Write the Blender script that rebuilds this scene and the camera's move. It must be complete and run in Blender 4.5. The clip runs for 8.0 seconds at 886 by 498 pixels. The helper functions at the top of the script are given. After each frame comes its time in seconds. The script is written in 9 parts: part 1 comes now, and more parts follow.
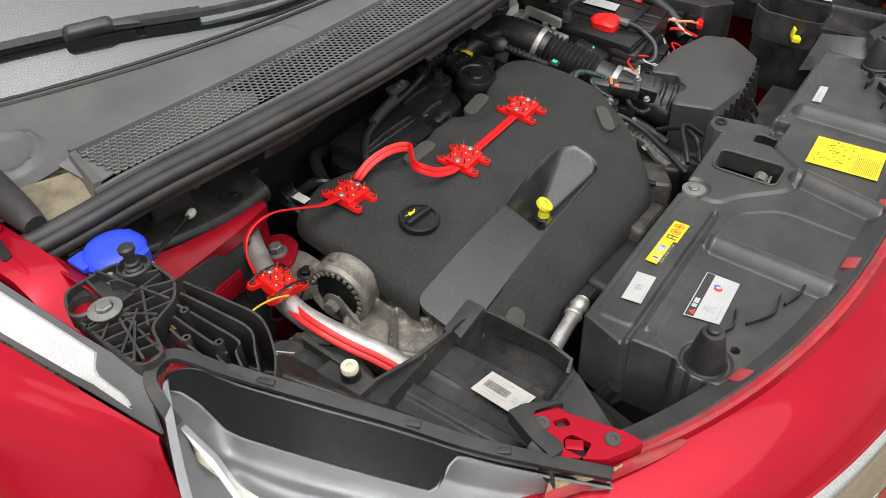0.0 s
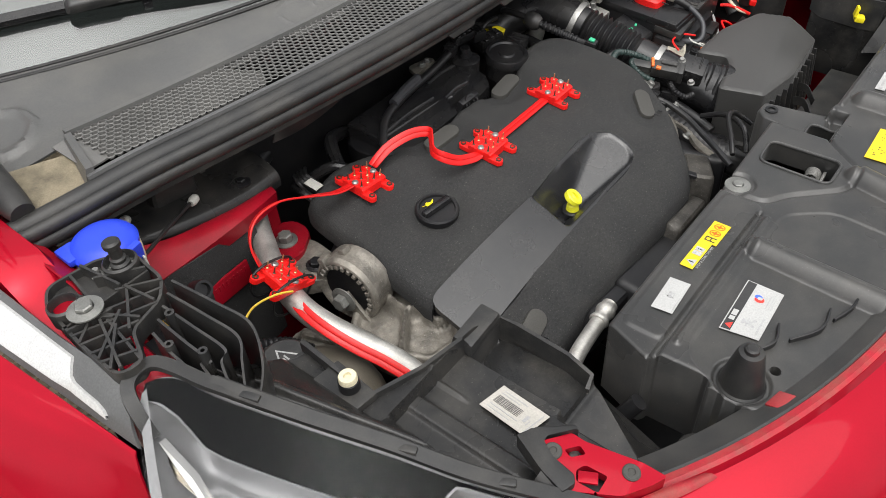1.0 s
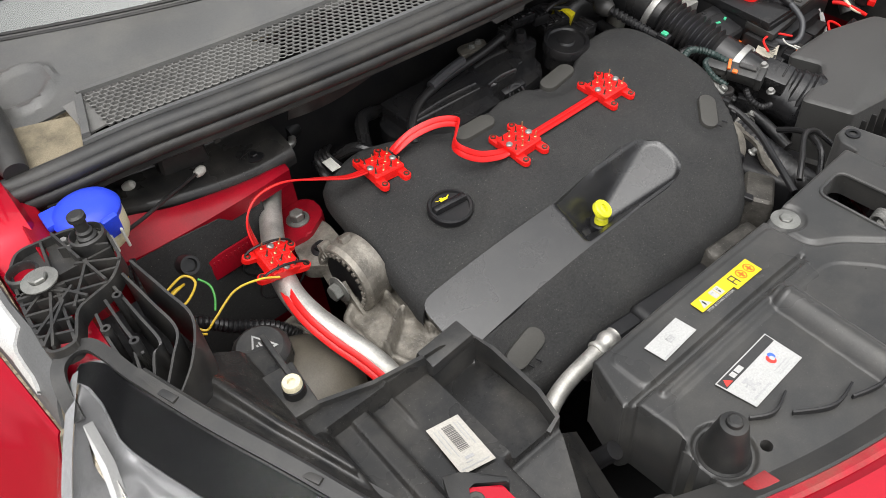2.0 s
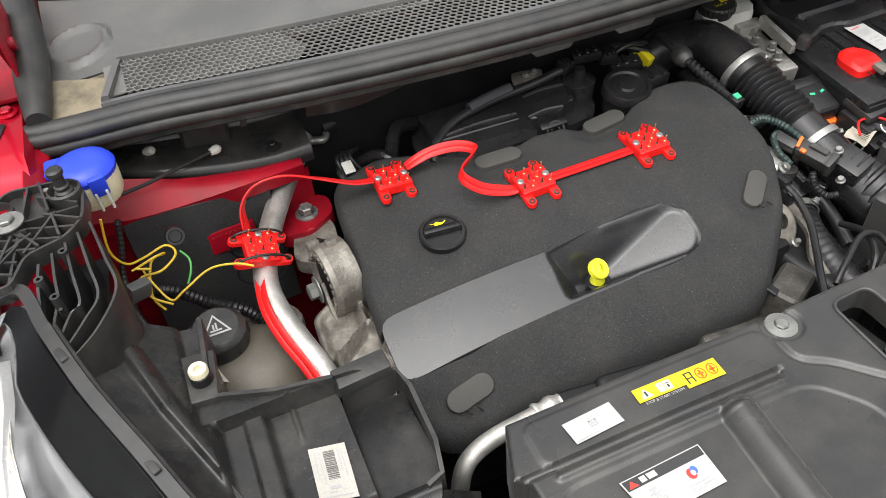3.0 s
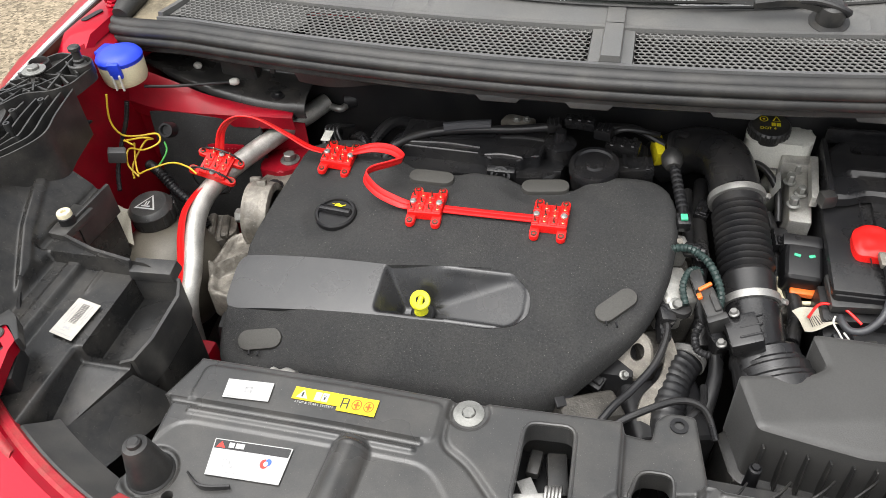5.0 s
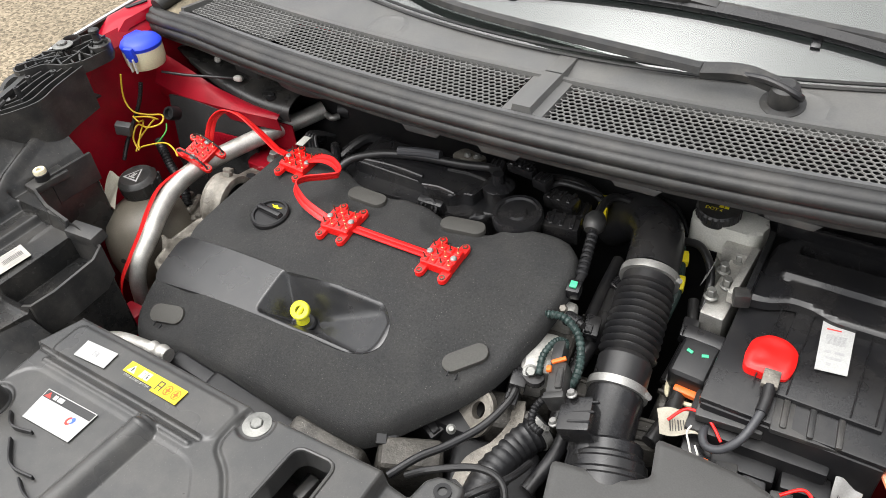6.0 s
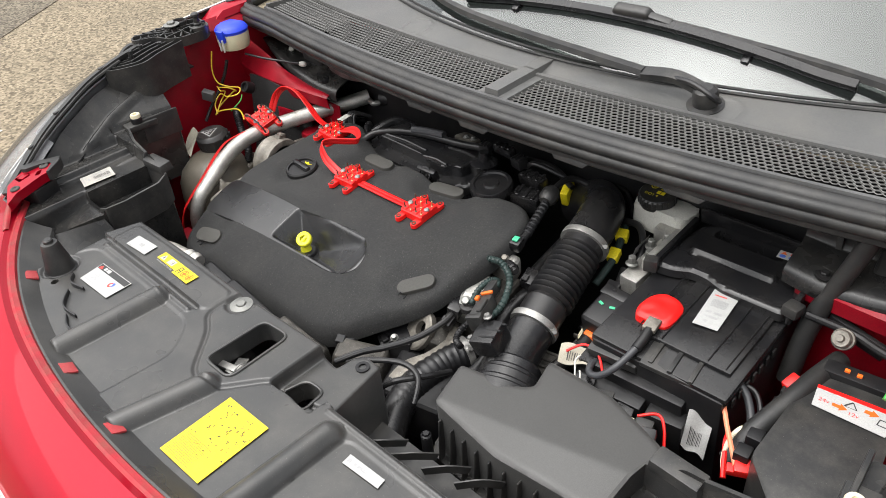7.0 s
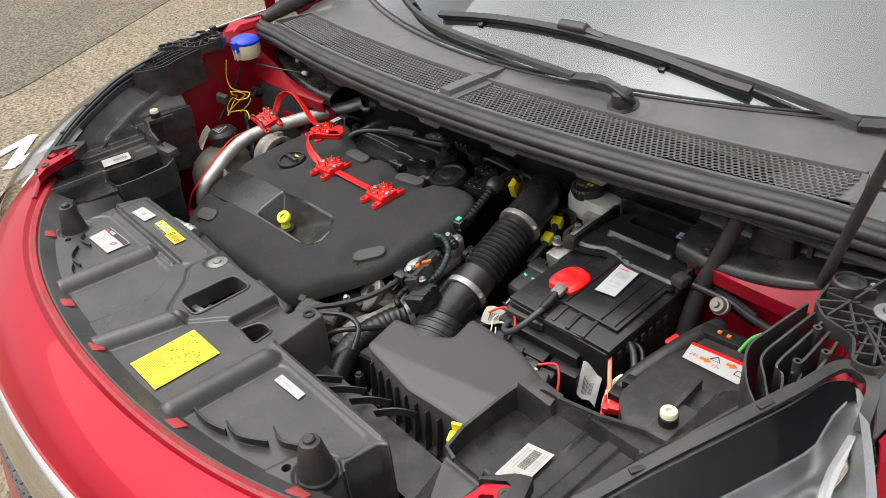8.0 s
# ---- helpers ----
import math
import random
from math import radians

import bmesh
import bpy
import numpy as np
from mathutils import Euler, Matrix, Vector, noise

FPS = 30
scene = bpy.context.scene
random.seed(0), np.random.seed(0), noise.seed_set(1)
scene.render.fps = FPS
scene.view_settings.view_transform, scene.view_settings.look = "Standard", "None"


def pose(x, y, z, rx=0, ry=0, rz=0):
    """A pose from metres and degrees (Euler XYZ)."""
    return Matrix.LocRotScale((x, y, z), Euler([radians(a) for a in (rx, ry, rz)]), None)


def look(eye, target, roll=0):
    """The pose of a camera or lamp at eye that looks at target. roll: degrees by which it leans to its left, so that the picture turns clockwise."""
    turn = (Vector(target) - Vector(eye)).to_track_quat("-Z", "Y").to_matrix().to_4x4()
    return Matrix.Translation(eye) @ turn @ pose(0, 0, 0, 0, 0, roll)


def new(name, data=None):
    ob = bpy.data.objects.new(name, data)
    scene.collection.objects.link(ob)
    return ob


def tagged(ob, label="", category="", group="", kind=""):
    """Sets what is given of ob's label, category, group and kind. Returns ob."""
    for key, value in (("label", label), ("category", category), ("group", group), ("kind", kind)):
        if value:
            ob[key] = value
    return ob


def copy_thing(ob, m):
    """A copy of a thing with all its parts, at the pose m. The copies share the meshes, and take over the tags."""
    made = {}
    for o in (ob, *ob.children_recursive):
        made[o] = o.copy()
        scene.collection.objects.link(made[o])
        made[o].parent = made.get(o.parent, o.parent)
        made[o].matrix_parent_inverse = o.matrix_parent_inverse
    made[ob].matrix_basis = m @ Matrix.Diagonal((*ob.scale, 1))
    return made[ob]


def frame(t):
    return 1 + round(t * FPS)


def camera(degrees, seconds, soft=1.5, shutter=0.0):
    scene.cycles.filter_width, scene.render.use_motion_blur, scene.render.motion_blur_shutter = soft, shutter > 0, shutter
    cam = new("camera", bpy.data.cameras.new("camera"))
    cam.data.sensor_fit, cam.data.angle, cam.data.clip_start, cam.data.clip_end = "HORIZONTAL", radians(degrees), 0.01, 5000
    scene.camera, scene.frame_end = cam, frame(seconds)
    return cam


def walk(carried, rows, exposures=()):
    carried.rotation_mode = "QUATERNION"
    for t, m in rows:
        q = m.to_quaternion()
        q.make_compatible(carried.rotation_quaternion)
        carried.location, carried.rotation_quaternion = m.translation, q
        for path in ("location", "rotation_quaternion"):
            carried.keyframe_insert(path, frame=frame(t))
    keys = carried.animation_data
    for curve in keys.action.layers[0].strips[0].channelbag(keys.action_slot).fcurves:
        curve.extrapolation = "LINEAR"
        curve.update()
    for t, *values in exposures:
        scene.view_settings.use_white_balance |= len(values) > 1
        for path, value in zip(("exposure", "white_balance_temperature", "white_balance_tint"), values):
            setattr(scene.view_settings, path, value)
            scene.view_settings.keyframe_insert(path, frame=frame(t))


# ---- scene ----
cam = camera(60.23, 8.0, soft=0.65)
PATH = [
    (0.0, (-1.0021, -0.5493, 1.6286), (0.0650, 0.2716, 0.4338), -3.35),
    (0.5, (-0.9806, -0.5356, 1.6147), (0.0548, 0.3008, 0.4029), -3.99),
    (1.0, (-0.9257, -0.5292, 1.6031), (0.0450, 0.3421, 0.3627), -4.70),
    (1.5, (-0.8506, -0.5387, 1.5946), (0.0174, 0.3960, 0.3246), -5.60),
    (1.7, (-0.8170, -0.5520, 1.5930), (0.0860, 0.5250, 0.1700), -6.10),
    (2.8, (-0.6310, -0.6480, 1.6030), (-0.1020, 0.6580, 0.1830), -6.60),
    (3.0, (-0.5770, -0.6597, 1.5895), (-0.1616, 0.5535, 0.3263), -5.97),
    (3.5, (-0.4487, -0.7238, 1.5999), (-0.2225, 0.5671, 0.3660), -5.43),
    (4.0, (-0.2850, -0.8016, 1.6091), (-0.2537, 0.5341, 0.4028), -4.93),
    (4.2, (-0.2310, -0.8310, 1.6190), (-0.2630, 0.6560, 0.2820), -4.10),
    (5.3, (0.1230, -0.7280, 1.6210), (-0.4460, 0.6380, 0.2760), -5.30),
    (5.5, (0.1902, -0.6947, 1.6155), (-0.4081, 0.5059, 0.4152), -5.51),
    (6.0, (0.3914, -0.6041, 1.6199), (-0.4168, 0.5003, 0.4506), -6.40),
    (6.5, (0.5454, -0.6175, 1.6128), (-0.4170, 0.4175, 0.4982), -6.18),
    (7.0, (0.7162, -0.6704, 1.6275), (-0.3494, 0.3169, 0.5646), -5.83),
    (7.5, (0.8761, -0.6772, 1.6283), (-0.2630, 0.2818, 0.6168), -5.68),
    (8.0, (0.9705, -0.6871, 1.6258), (-0.2109, 0.2549, 0.6476), -5.67),
]
walk(cam, [(t, look(eye, target, roll)) for t, eye, target, roll in PATH], ((0.0, 0.57), (1.5, 0.65), (3.5, 0.96), (5.5, 1.07), (6.5, 1.02), (7.5, 0.81), (8.0, 0.73)))
# ==== end of walk ====

# world, sun and exposure: soft light of a bright overcast day
world = bpy.data.worlds.new("sky")
scene.world = world
world.use_nodes = True
wn = world.node_tree
sky = wn.nodes.new("ShaderNodeTexSky")
sky.sky_type, sky.sun_disc = "NISHITA", False
sky.sun_elevation, sky.sun_rotation = radians(70), radians(218)
sky.air_density, sky.dust_density, sky.ozone_density = 1.0, 4.0, 1.0
grey = wn.nodes.new("ShaderNodeHueSaturation")
grey.inputs["Saturation"].default_value = 0.12
wn.links.new(sky.outputs[0], grey.inputs["Color"])
wn.links.new(grey.outputs[0], wn.nodes["Background"].inputs[0])
wn.nodes["Background"].inputs[1].default_value = 0.15
sun = new("sun", bpy.data.lights.new("sun", "SUN"))
sun.data.energy, sun.data.angle, sun.data.color = 1.75, radians(90), (1.0, 0.98, 0.95)
sun.matrix_world = look((-1.8, -2.2, 8.4), (0, 0, 0.9))


# ---- materials ----
def material(name, base, rough=0.5, metal=0.0, var=0.12, stain=9.0, grain=1300.0, bump=0.12, dust=0.0, dust_col=(0.22, 0.2, 0.17),
             coat=0.0, spec=0.5, transmission=0.0, rough_var=0.08, speck=0.0, speck_col=(0.5, 0.48, 0.44), ior=1.45, sub=0.0, mottle=0.14):
    m = bpy.data.materials.new(name)
    m.use_nodes = True
    nt = m.node_tree
    n, l = nt.nodes, nt.links
    b = n["Principled BSDF"]
    co = n.new("ShaderNodeTexCoord")

    def noise_at(scale, detail=4.0, rough_=0.55):
        t = n.new("ShaderNodeTexNoise")
        t.inputs["Scale"].default_value, t.inputs["Detail"].default_value, t.inputs["Roughness"].default_value = scale, detail, rough_
        l.new(co.outputs["Object"], t.inputs["Vector"])
        return t

    def ramp(src, lo, hi, a=0.0, c=1.0):
        r = n.new("ShaderNodeMapRange")
        r.inputs["From Min"].default_value, r.inputs["From Max"].default_value = lo, hi
        r.inputs["To Min"].default_value, r.inputs["To Max"].default_value = a, c
        l.new(src, r.inputs["Value"])
        return r.outputs[0]

    def mix(fac, a, c):
        x = n.new("ShaderNodeMix")
        x.data_type = "RGBA"
        if isinstance(fac, float):
            x.inputs["Factor"].default_value = fac
        else:
            l.new(fac, x.inputs["Factor"])
        for sock, v in (("A", a), ("B", c)):
            s = [i for i in x.inputs if i.name == sock and i.type == "RGBA"][0]
            if isinstance(v, tuple):
                s.default_value = (*v, 1.0)
            else:
                l.new(v, s)
        return [o for o in x.outputs if o.type == "RGBA"][0]

    big, fine = noise_at(stain), noise_at(grain, 2.0)
    lo, hi = tuple(c * (1 - var) for c in base), tuple(min(1.0, c * (1 + var)) for c in base)
    col = mix(ramp(big.outputs["Fac"], 0.35, 0.65), lo, hi)
    if dust > 0:
        d = noise_at(stain * 2.3, 6.0, 0.65)
        col = mix(ramp(d.outputs["Fac"], 0.42, 0.75, 0.0, dust), col, dust_col)
    if speck > 0:
        s = noise_at(900.0, 1.0)
        col = mix(ramp(s.outputs["Fac"], 0.74 - 0.04 * speck, 0.79, 0.0, 0.8), col, speck_col)
    if mottle > 0:
        g = noise_at(grain * 0.4, 3.0, 0.7)
        x = n.new("ShaderNodeMix")
        x.data_type, x.blend_type = "RGBA", "MULTIPLY"
        x.inputs["Factor"].default_value = 1.0
        sock = [i for i in x.inputs if i.type == "RGBA"]
        l.new(col, sock[0])
        l.new(ramp(g.outputs["Fac"], 0.3, 0.7, 1 - mottle, 1 + mottle), sock[1])
        col = [o for o in x.outputs if o.type == "RGBA"][0]
    l.new(col, b.inputs["Base Color"])
    l.new(ramp(big.outputs["Fac"], 0.3, 0.7, rough - rough_var, min(1.0, rough + rough_var)), b.inputs["Roughness"])
    b.inputs["Metallic"].default_value = metal
    b.inputs["IOR"].default_value = ior
    b.inputs["Specular IOR Level"].default_value = spec
    b.inputs["Coat Weight"].default_value, b.inputs["Coat Roughness"].default_value = coat, 0.04
    b.inputs["Transmission Weight"].default_value = transmission
    b.inputs["Subsurface Weight"].default_value = sub
    if sub:
        b.inputs["Subsurface Radius"].default_value = (0.01, 0.008, 0.006)
    if bump > 0:
        k = n.new("ShaderNodeBump")
        k.inputs["Strength"].default_value, k.inputs["Distance"].default_value = bump, 0.001
        l.new(fine.outputs["Fac"], k.inputs["Height"])
        l.new(k.outputs[0], b.inputs["Normal"])
    return m


M_BLACK = material("black_plastic", (0.022, 0.022, 0.022), 0.36, dust=0.16, stain=14, speck=0.05, speck_col=(0.18, 0.17, 0.15))
M_TRAY = material("tray_plastic", (0.015, 0.015, 0.015), 0.27, spec=0.5, dust=0.14, stain=10, speck=0.12, speck_col=(0.2, 0.19, 0.16))
M_STRIP = material("strip_plastic", (0.016, 0.016, 0.017), 0.27, spec=0.75, dust=0.05, bump=0.08)
M_PANEL = material("panel_plastic", (0.027, 0.027, 0.0265), 0.31, spec=0.72, dust=0.16, stain=6, speck=0.05, speck_col=(0.2, 0.19, 0.17))
M_SATIN = material("satin_black_plastic", (0.011, 0.011, 0.012), 0.24, dust=0.06, bump=0.1)
M_DEEP = material("dark_plastic", (0.010, 0.010, 0.011), 0.38, dust=0.05, spec=0.42)
M_COWL = material("dusty_cowl_plastic", (0.088, 0.088, 0.086), 0.34, dust=0.35, dust_col=(0.17, 0.16, 0.14), bump=0.15, stain=5)
M_MESH = material("dusty_mesh_plastic", (0.12, 0.118, 0.113), 0.45, dust=0.2, dust_col=(0.2, 0.19, 0.17), stain=12)
# near-black base: the shade inside the plenum is put into this colour
M_VOID = material("plenum_shade", (0.004, 0.004, 0.004), 0.9, spec=0.05, bump=0.0)
M_FELT = material("felt_foam", (0.031, 0.031, 0.031), 0.92, dust=0.14, dust_col=(0.09, 0.085, 0.075), bump=1.0, grain=950, mottle=0.26, spec=0.25, speck=0.65, speck_col=(0.24, 0.23, 0.20), stain=7)
M_PAD = material("grey_rubber_pad", (0.052, 0.050, 0.045), 0.72, bump=0.3)
M_RUBBER = material("black_rubber", (0.018, 0.018, 0.018), 0.45, dust=0.12, bump=0.2)
M_HOSE = material("hose_rubber", (0.012, 0.012, 0.013), 0.30, dust=0.08)
M_PAINT = material("red_car_paint", (0.37, 0.003, 0.016), 0.34, metal=0.45, var=0.05, bump=0.0, coat=0.35, spec=0.1, rough_var=0.03, mottle=0.04)
M_INNER = material("red_body_dirty", (0.25, 0.002, 0.011), 0.42, var=0.3, dust=0.35, dust_col=(0.12, 0.02, 0.018), bump=0.1, coat=0.08, spec=0.25)
M_LIP = material("red_edge_dusty", (0.33, 0.010, 0.020), 0.5, var=0.2, dust=0.6, dust_col=(0.16, 0.09, 0.06), bump=0.2, stain=22)
M_CLIP = material("faded_red_plastic", (0.36, 0.035, 0.04), 0.5, var=0.15, dust=0.25)
M_RED = material("red_plastic", (0.72, 0.012, 0.010), 0.35, var=0.05, bump=0.1)
M_CABLE = material("red_cable", (0.62, 0.010, 0.010), 0.4, var=0.06, bump=0.05)
M_ALU = material("brushed_aluminium", (0.48, 0.47, 0.44), 0.45, metal=0.75, var=0.2, stain=35, bump=0.4, dust=0.45, dust_col=(0.35, 0.33, 0.29))
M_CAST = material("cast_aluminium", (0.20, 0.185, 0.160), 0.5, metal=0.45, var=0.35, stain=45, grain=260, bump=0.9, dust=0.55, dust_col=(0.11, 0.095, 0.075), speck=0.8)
# the cast metal again in a much darker tone, for the low castings
M_DARKCAST = material("dark_casting", (0.075, 0.07, 0.062), 0.5, metal=0.4, var=0.4, stain=40, grain=260, bump=0.9, dust=0.5, dust_col=(0.04, 0.036, 0.03), speck=0.6)
M_ZINC = material("zinc_bolt", (0.23, 0.23, 0.215), 0.4, metal=0.6, var=0.12, stain=60)
M_STEEL = material("steel", (0.30, 0.295, 0.28), 0.36, metal=0.6, var=0.1, stain=40)
M_BRASS = material("brass_pin", (0.55, 0.42, 0.22), 0.35, metal=0.9, bump=0.0)
M_DARKPIN = material("dark_pin", (0.10, 0.08, 0.06), 0.4, metal=0.7, bump=0.0)
M_BLUE = material("blue_plastic", (0.020, 0.055, 0.62), 0.38, var=0.06)
M_TANK = material("milky_tank", (0.66, 0.62, 0.42), 0.45, var=0.08, dust=0.12)
M_TANKG = material("aged_tank", (0.13, 0.115, 0.090), 0.42, var=0.25, dust=0.45, transmission=0.15)
M_WTANK = material("white_tank", (0.52, 0.515, 0.47), 0.45, var=0.06, dust=0.15)
M_BEIGE = material("beige_plastic", (0.66, 0.60, 0.42), 0.5, var=0.08)
M_YELLOW = material("yellow_plastic", (0.80, 0.66, 0.02), 0.38, var=0.06)
M_LIME = material("dipstick_yellow", (0.70, 0.68, 0.03), 0.38, var=0.06)
M_YLABEL = material("yellow_label", (0.70, 0.52, 0.015), 0.42, var=0.09, bump=0.05)
M_WLABEL = material("white_label", (0.40, 0.40, 0.39), 0.4, var=0.04, bump=0.05)
M_STICKER = material("aged_sticker", (0.42, 0.40, 0.36), 0.5, var=0.08, bump=0.1, dust=0.15)
M_FADEINK = material("faded_ink", (0.11, 0.105, 0.10), 0.5, bump=0.0)
M_INK = material("ink", (0.03, 0.03, 0.03), 0.5, bump=0.0)
M_GREYINK = material("grey_ink", (0.35, 0.35, 0.35), 0.5, bump=0.0)
M_REDINK = material("red_ink", (0.65, 0.04, 0.03), 0.5, bump=0.0)
M_ORINK = material("orange_ink", (0.75, 0.12, 0.01), 0.5, bump=0.0)
M_BLUEINK = material("blue_ink", (0.05, 0.12, 0.55), 0.5, bump=0.0)
M_ORANGE = material("orange_clip", (0.85, 0.16, 0.02), 0.4)
M_GREEN = material("green_clip", (0.05, 0.42, 0.22), 0.4)
M_SLEEVE = material("green_black_conduit", (0.02, 0.035, 0.032), 0.4, var=0.3, stain=90)
M_WYEL = material("yellow_wire", (0.60, 0.40, 0.03), 0.4)
M_WGRN = material("green_wire", (0.05, 0.28, 0.05), 0.4)
M_WORG = material("salmon_wire", (0.80, 0.26, 0.14), 0.4)
M_WCRE = material("cream_wire", (0.75, 0.68, 0.50), 0.4)
M_WGREY = material("grey_cable", (0.045, 0.046, 0.05), 0.4)
M_TAPE = material("cloth_tape", (0.40, 0.37, 0.30), 0.9, var=0.15)
M_CHROME = material("satin_chrome", (0.72, 0.70, 0.66), 0.16, metal=1.0, var=0.04, bump=0.0)
M_TRIM = material("grey_trim", (0.085, 0.085, 0.085), 0.4, var=0.1)
M_PEARL = material("white_trim", (0.60, 0.60, 0.59), 0.22, metal=0.3, var=0.03, bump=0.0)
M_REFLECT = material("lamp_reflector", (0.24, 0.24, 0.245), 0.34, metal=0.4, var=0.15, stain=20, bump=0.0)
M_BEZEL = material("gloss_black", (0.004, 0.004, 0.0045), 0.12, var=0.1, bump=0.0, spec=0.02)
M_DIRT = material("dried_dirt", (0.17, 0.145, 0.10), 0.9, var=0.35, stain=40, bump=0.8)
M_TAN = material("tan_road_dirt", (0.30, 0.235, 0.13), 0.9, var=0.4, stain=60, grain=500, bump=0.9, mottle=0.3)
M_LID = material("filter_lid_plastic", (0.048, 0.047, 0.045), 0.42, var=0.1, bump=0.2, spec=0.6)
M_FROST = material("frosted_lens_border", (0.20, 0.20, 0.205), 0.45, var=0.1, bump=0.0)
M_DASH = material("dark_dashboard", (0.03, 0.03, 0.032), 0.6)


# a thin film of dust that shows at a flat angle
for m in (M_PANEL, M_LID):
    film = m.node_tree.nodes["Principled BSDF"].inputs
    film["Sheen Weight"].default_value, film["Sheen Roughness"].default_value = 0.10, 0.4


def glass(name, tint, rough=0.02, gain=1.0, base=1.0):
    """A clear pane: it lets light through, and its gloss grows at a flat angle."""
    m = bpy.data.materials.new(name)
    m.use_nodes = True
    n, l = m.node_tree.nodes, m.node_tree.links
    n.remove(n["Principled BSDF"])
    clear, gloss, mix = n.new("ShaderNodeBsdfTransparent"), n.new("ShaderNodeBsdfGlossy"), n.new("ShaderNodeMixShader")
    clear.inputs["Color"].default_value = (*tint, 1)
    gloss.inputs["Roughness"].default_value = rough
    weight, power, scale = n.new("ShaderNodeLayerWeight"), n.new("ShaderNodeMath"), n.new("ShaderNodeMath")
    power.operation, power.inputs[1].default_value = "POWER", 5.0
    scale.operation, scale.inputs[1].default_value, scale.inputs[2].default_value = "MULTIPLY_ADD", 0.6 * gain, 0.03 * gain * base
    scale.use_clamp = True
    weight.inputs["Blend"].default_value = 0.5
    l.new(weight.outputs["Facing"], power.inputs[0])
    l.new(power.outputs[0], scale.inputs[0])
    l.new(scale.outputs[0], mix.inputs[0])
    l.new(clear.outputs[0], mix.inputs[1])
    l.new(gloss.outputs[0], mix.inputs[2])
    l.new(mix.outputs[0], n["Material Output"].inputs[0])
    return m


M_LENS = glass("headlamp_lens", (0.96, 0.96, 0.96), 0.03, 3.0, 0.04)
M_WINDOW = glass("windscreen_glass", (0.62, 0.66, 0.64), 0.02, 4.8, 0.7)  # heat-reflecting coat


def asphalt(name, tone):
    m = material(name, tone, 0.9, var=0.12, stain=1.5, grain=120, bump=0.6, spec=0.2)
    nt = m.node_tree
    n, l = nt.nodes, nt.links
    b = n["Principled BSDF"]
    old = b.inputs["Base Color"].links[0].from_socket
    co = n.new("ShaderNodeTexCoord")
    v = n.new("ShaderNodeTexVoronoi")
    v.inputs["Scale"].default_value = 70.0
    l.new(co.outputs["Object"], v.inputs["Vector"])
    h = n.new("ShaderNodeSeparateColor")
    l.new(v.outputs["Color"], h.inputs[0])
    r = n.new("ShaderNodeMapRange")
    r.inputs["To Min"].default_value, r.inputs["To Max"].default_value = 0.50, 1.60
    l.new(h.outputs[0], r.inputs["Value"])
    x = n.new("ShaderNodeMix")
    x.data_type, x.blend_type = "RGBA", "MULTIPLY"
    x.inputs["Factor"].default_value = 1.0
    s = [i for i in x.inputs if i.type == "RGBA"]
    l.new(old, s[0])
    l.new(r.outputs[0], s[1])
    l.new([o for o in x.outputs if o.type == "RGBA"][0], b.inputs["Base Color"])
    return m


M_ASPHALT = asphalt("asphalt", (0.195, 0.162, 0.115))
M_ASPHALT2 = asphalt("dark_asphalt", (0.130, 0.112, 0.086))
M_MARK = material("road_paint", (0.72, 0.72, 0.70), 0.7, var=0.06, dust=0.15)


# ---- builders ----
def V(*a):
    return Vector(a)


def thing(name, at, label, category, group="", kind=""):
    """An Empty at a thing's base that parents its parts."""
    ob = new(name)
    ob.location = at
    return tagged(ob, label, category, group, kind)


def part(name, bm, mat, parent=None, label="", angle=32.0):
    """Links a bmesh, built in world coordinates, as one mesh object."""
    bmesh.ops.recalc_face_normals(bm, faces=bm.faces)
    for e in bm.edges:
        e.smooth = not (len(e.link_faces) == 2 and e.calc_face_angle(0.0) > radians(angle))
    for f in bm.faces:
        f.smooth = True
    me = bpy.data.meshes.new(name)
    bm.to_mesh(me)
    bm.free()
    me.materials.append(mat)
    ob = new(name, me)
    if parent is not None:
        ob.parent = parent
        ob.matrix_parent_inverse = Matrix.Translation(-parent.location)
    if label:
        ob["label"] = label
    return ob


def B():
    return bmesh.new()


def spline(pts, n=8, closed=False):
    """Catmull-Rom through the points."""
    P = [Vector(p) for p in pts]
    if len(P) < 3 and not closed:
        return [P[0].lerp(P[1], i / n) for i in range(n + 1)]
    out, m = [], len(P)
    for i in range(m if closed else m - 1):
        a, b, c, d = (P[(i + k) % m] if closed else P[min(max(i + k, 0), m - 1)] for k in (-1, 0, 1, 2))
        for j in range(n):
            t = j / n
            out.append(0.5 * ((2 * b) + (c - a) * t + (2 * a - 5 * b + 4 * c - d) * t * t + (3 * b - a - 3 * c + d) * t ** 3))
    if not closed:
        out.append(P[-1].copy())
    return out


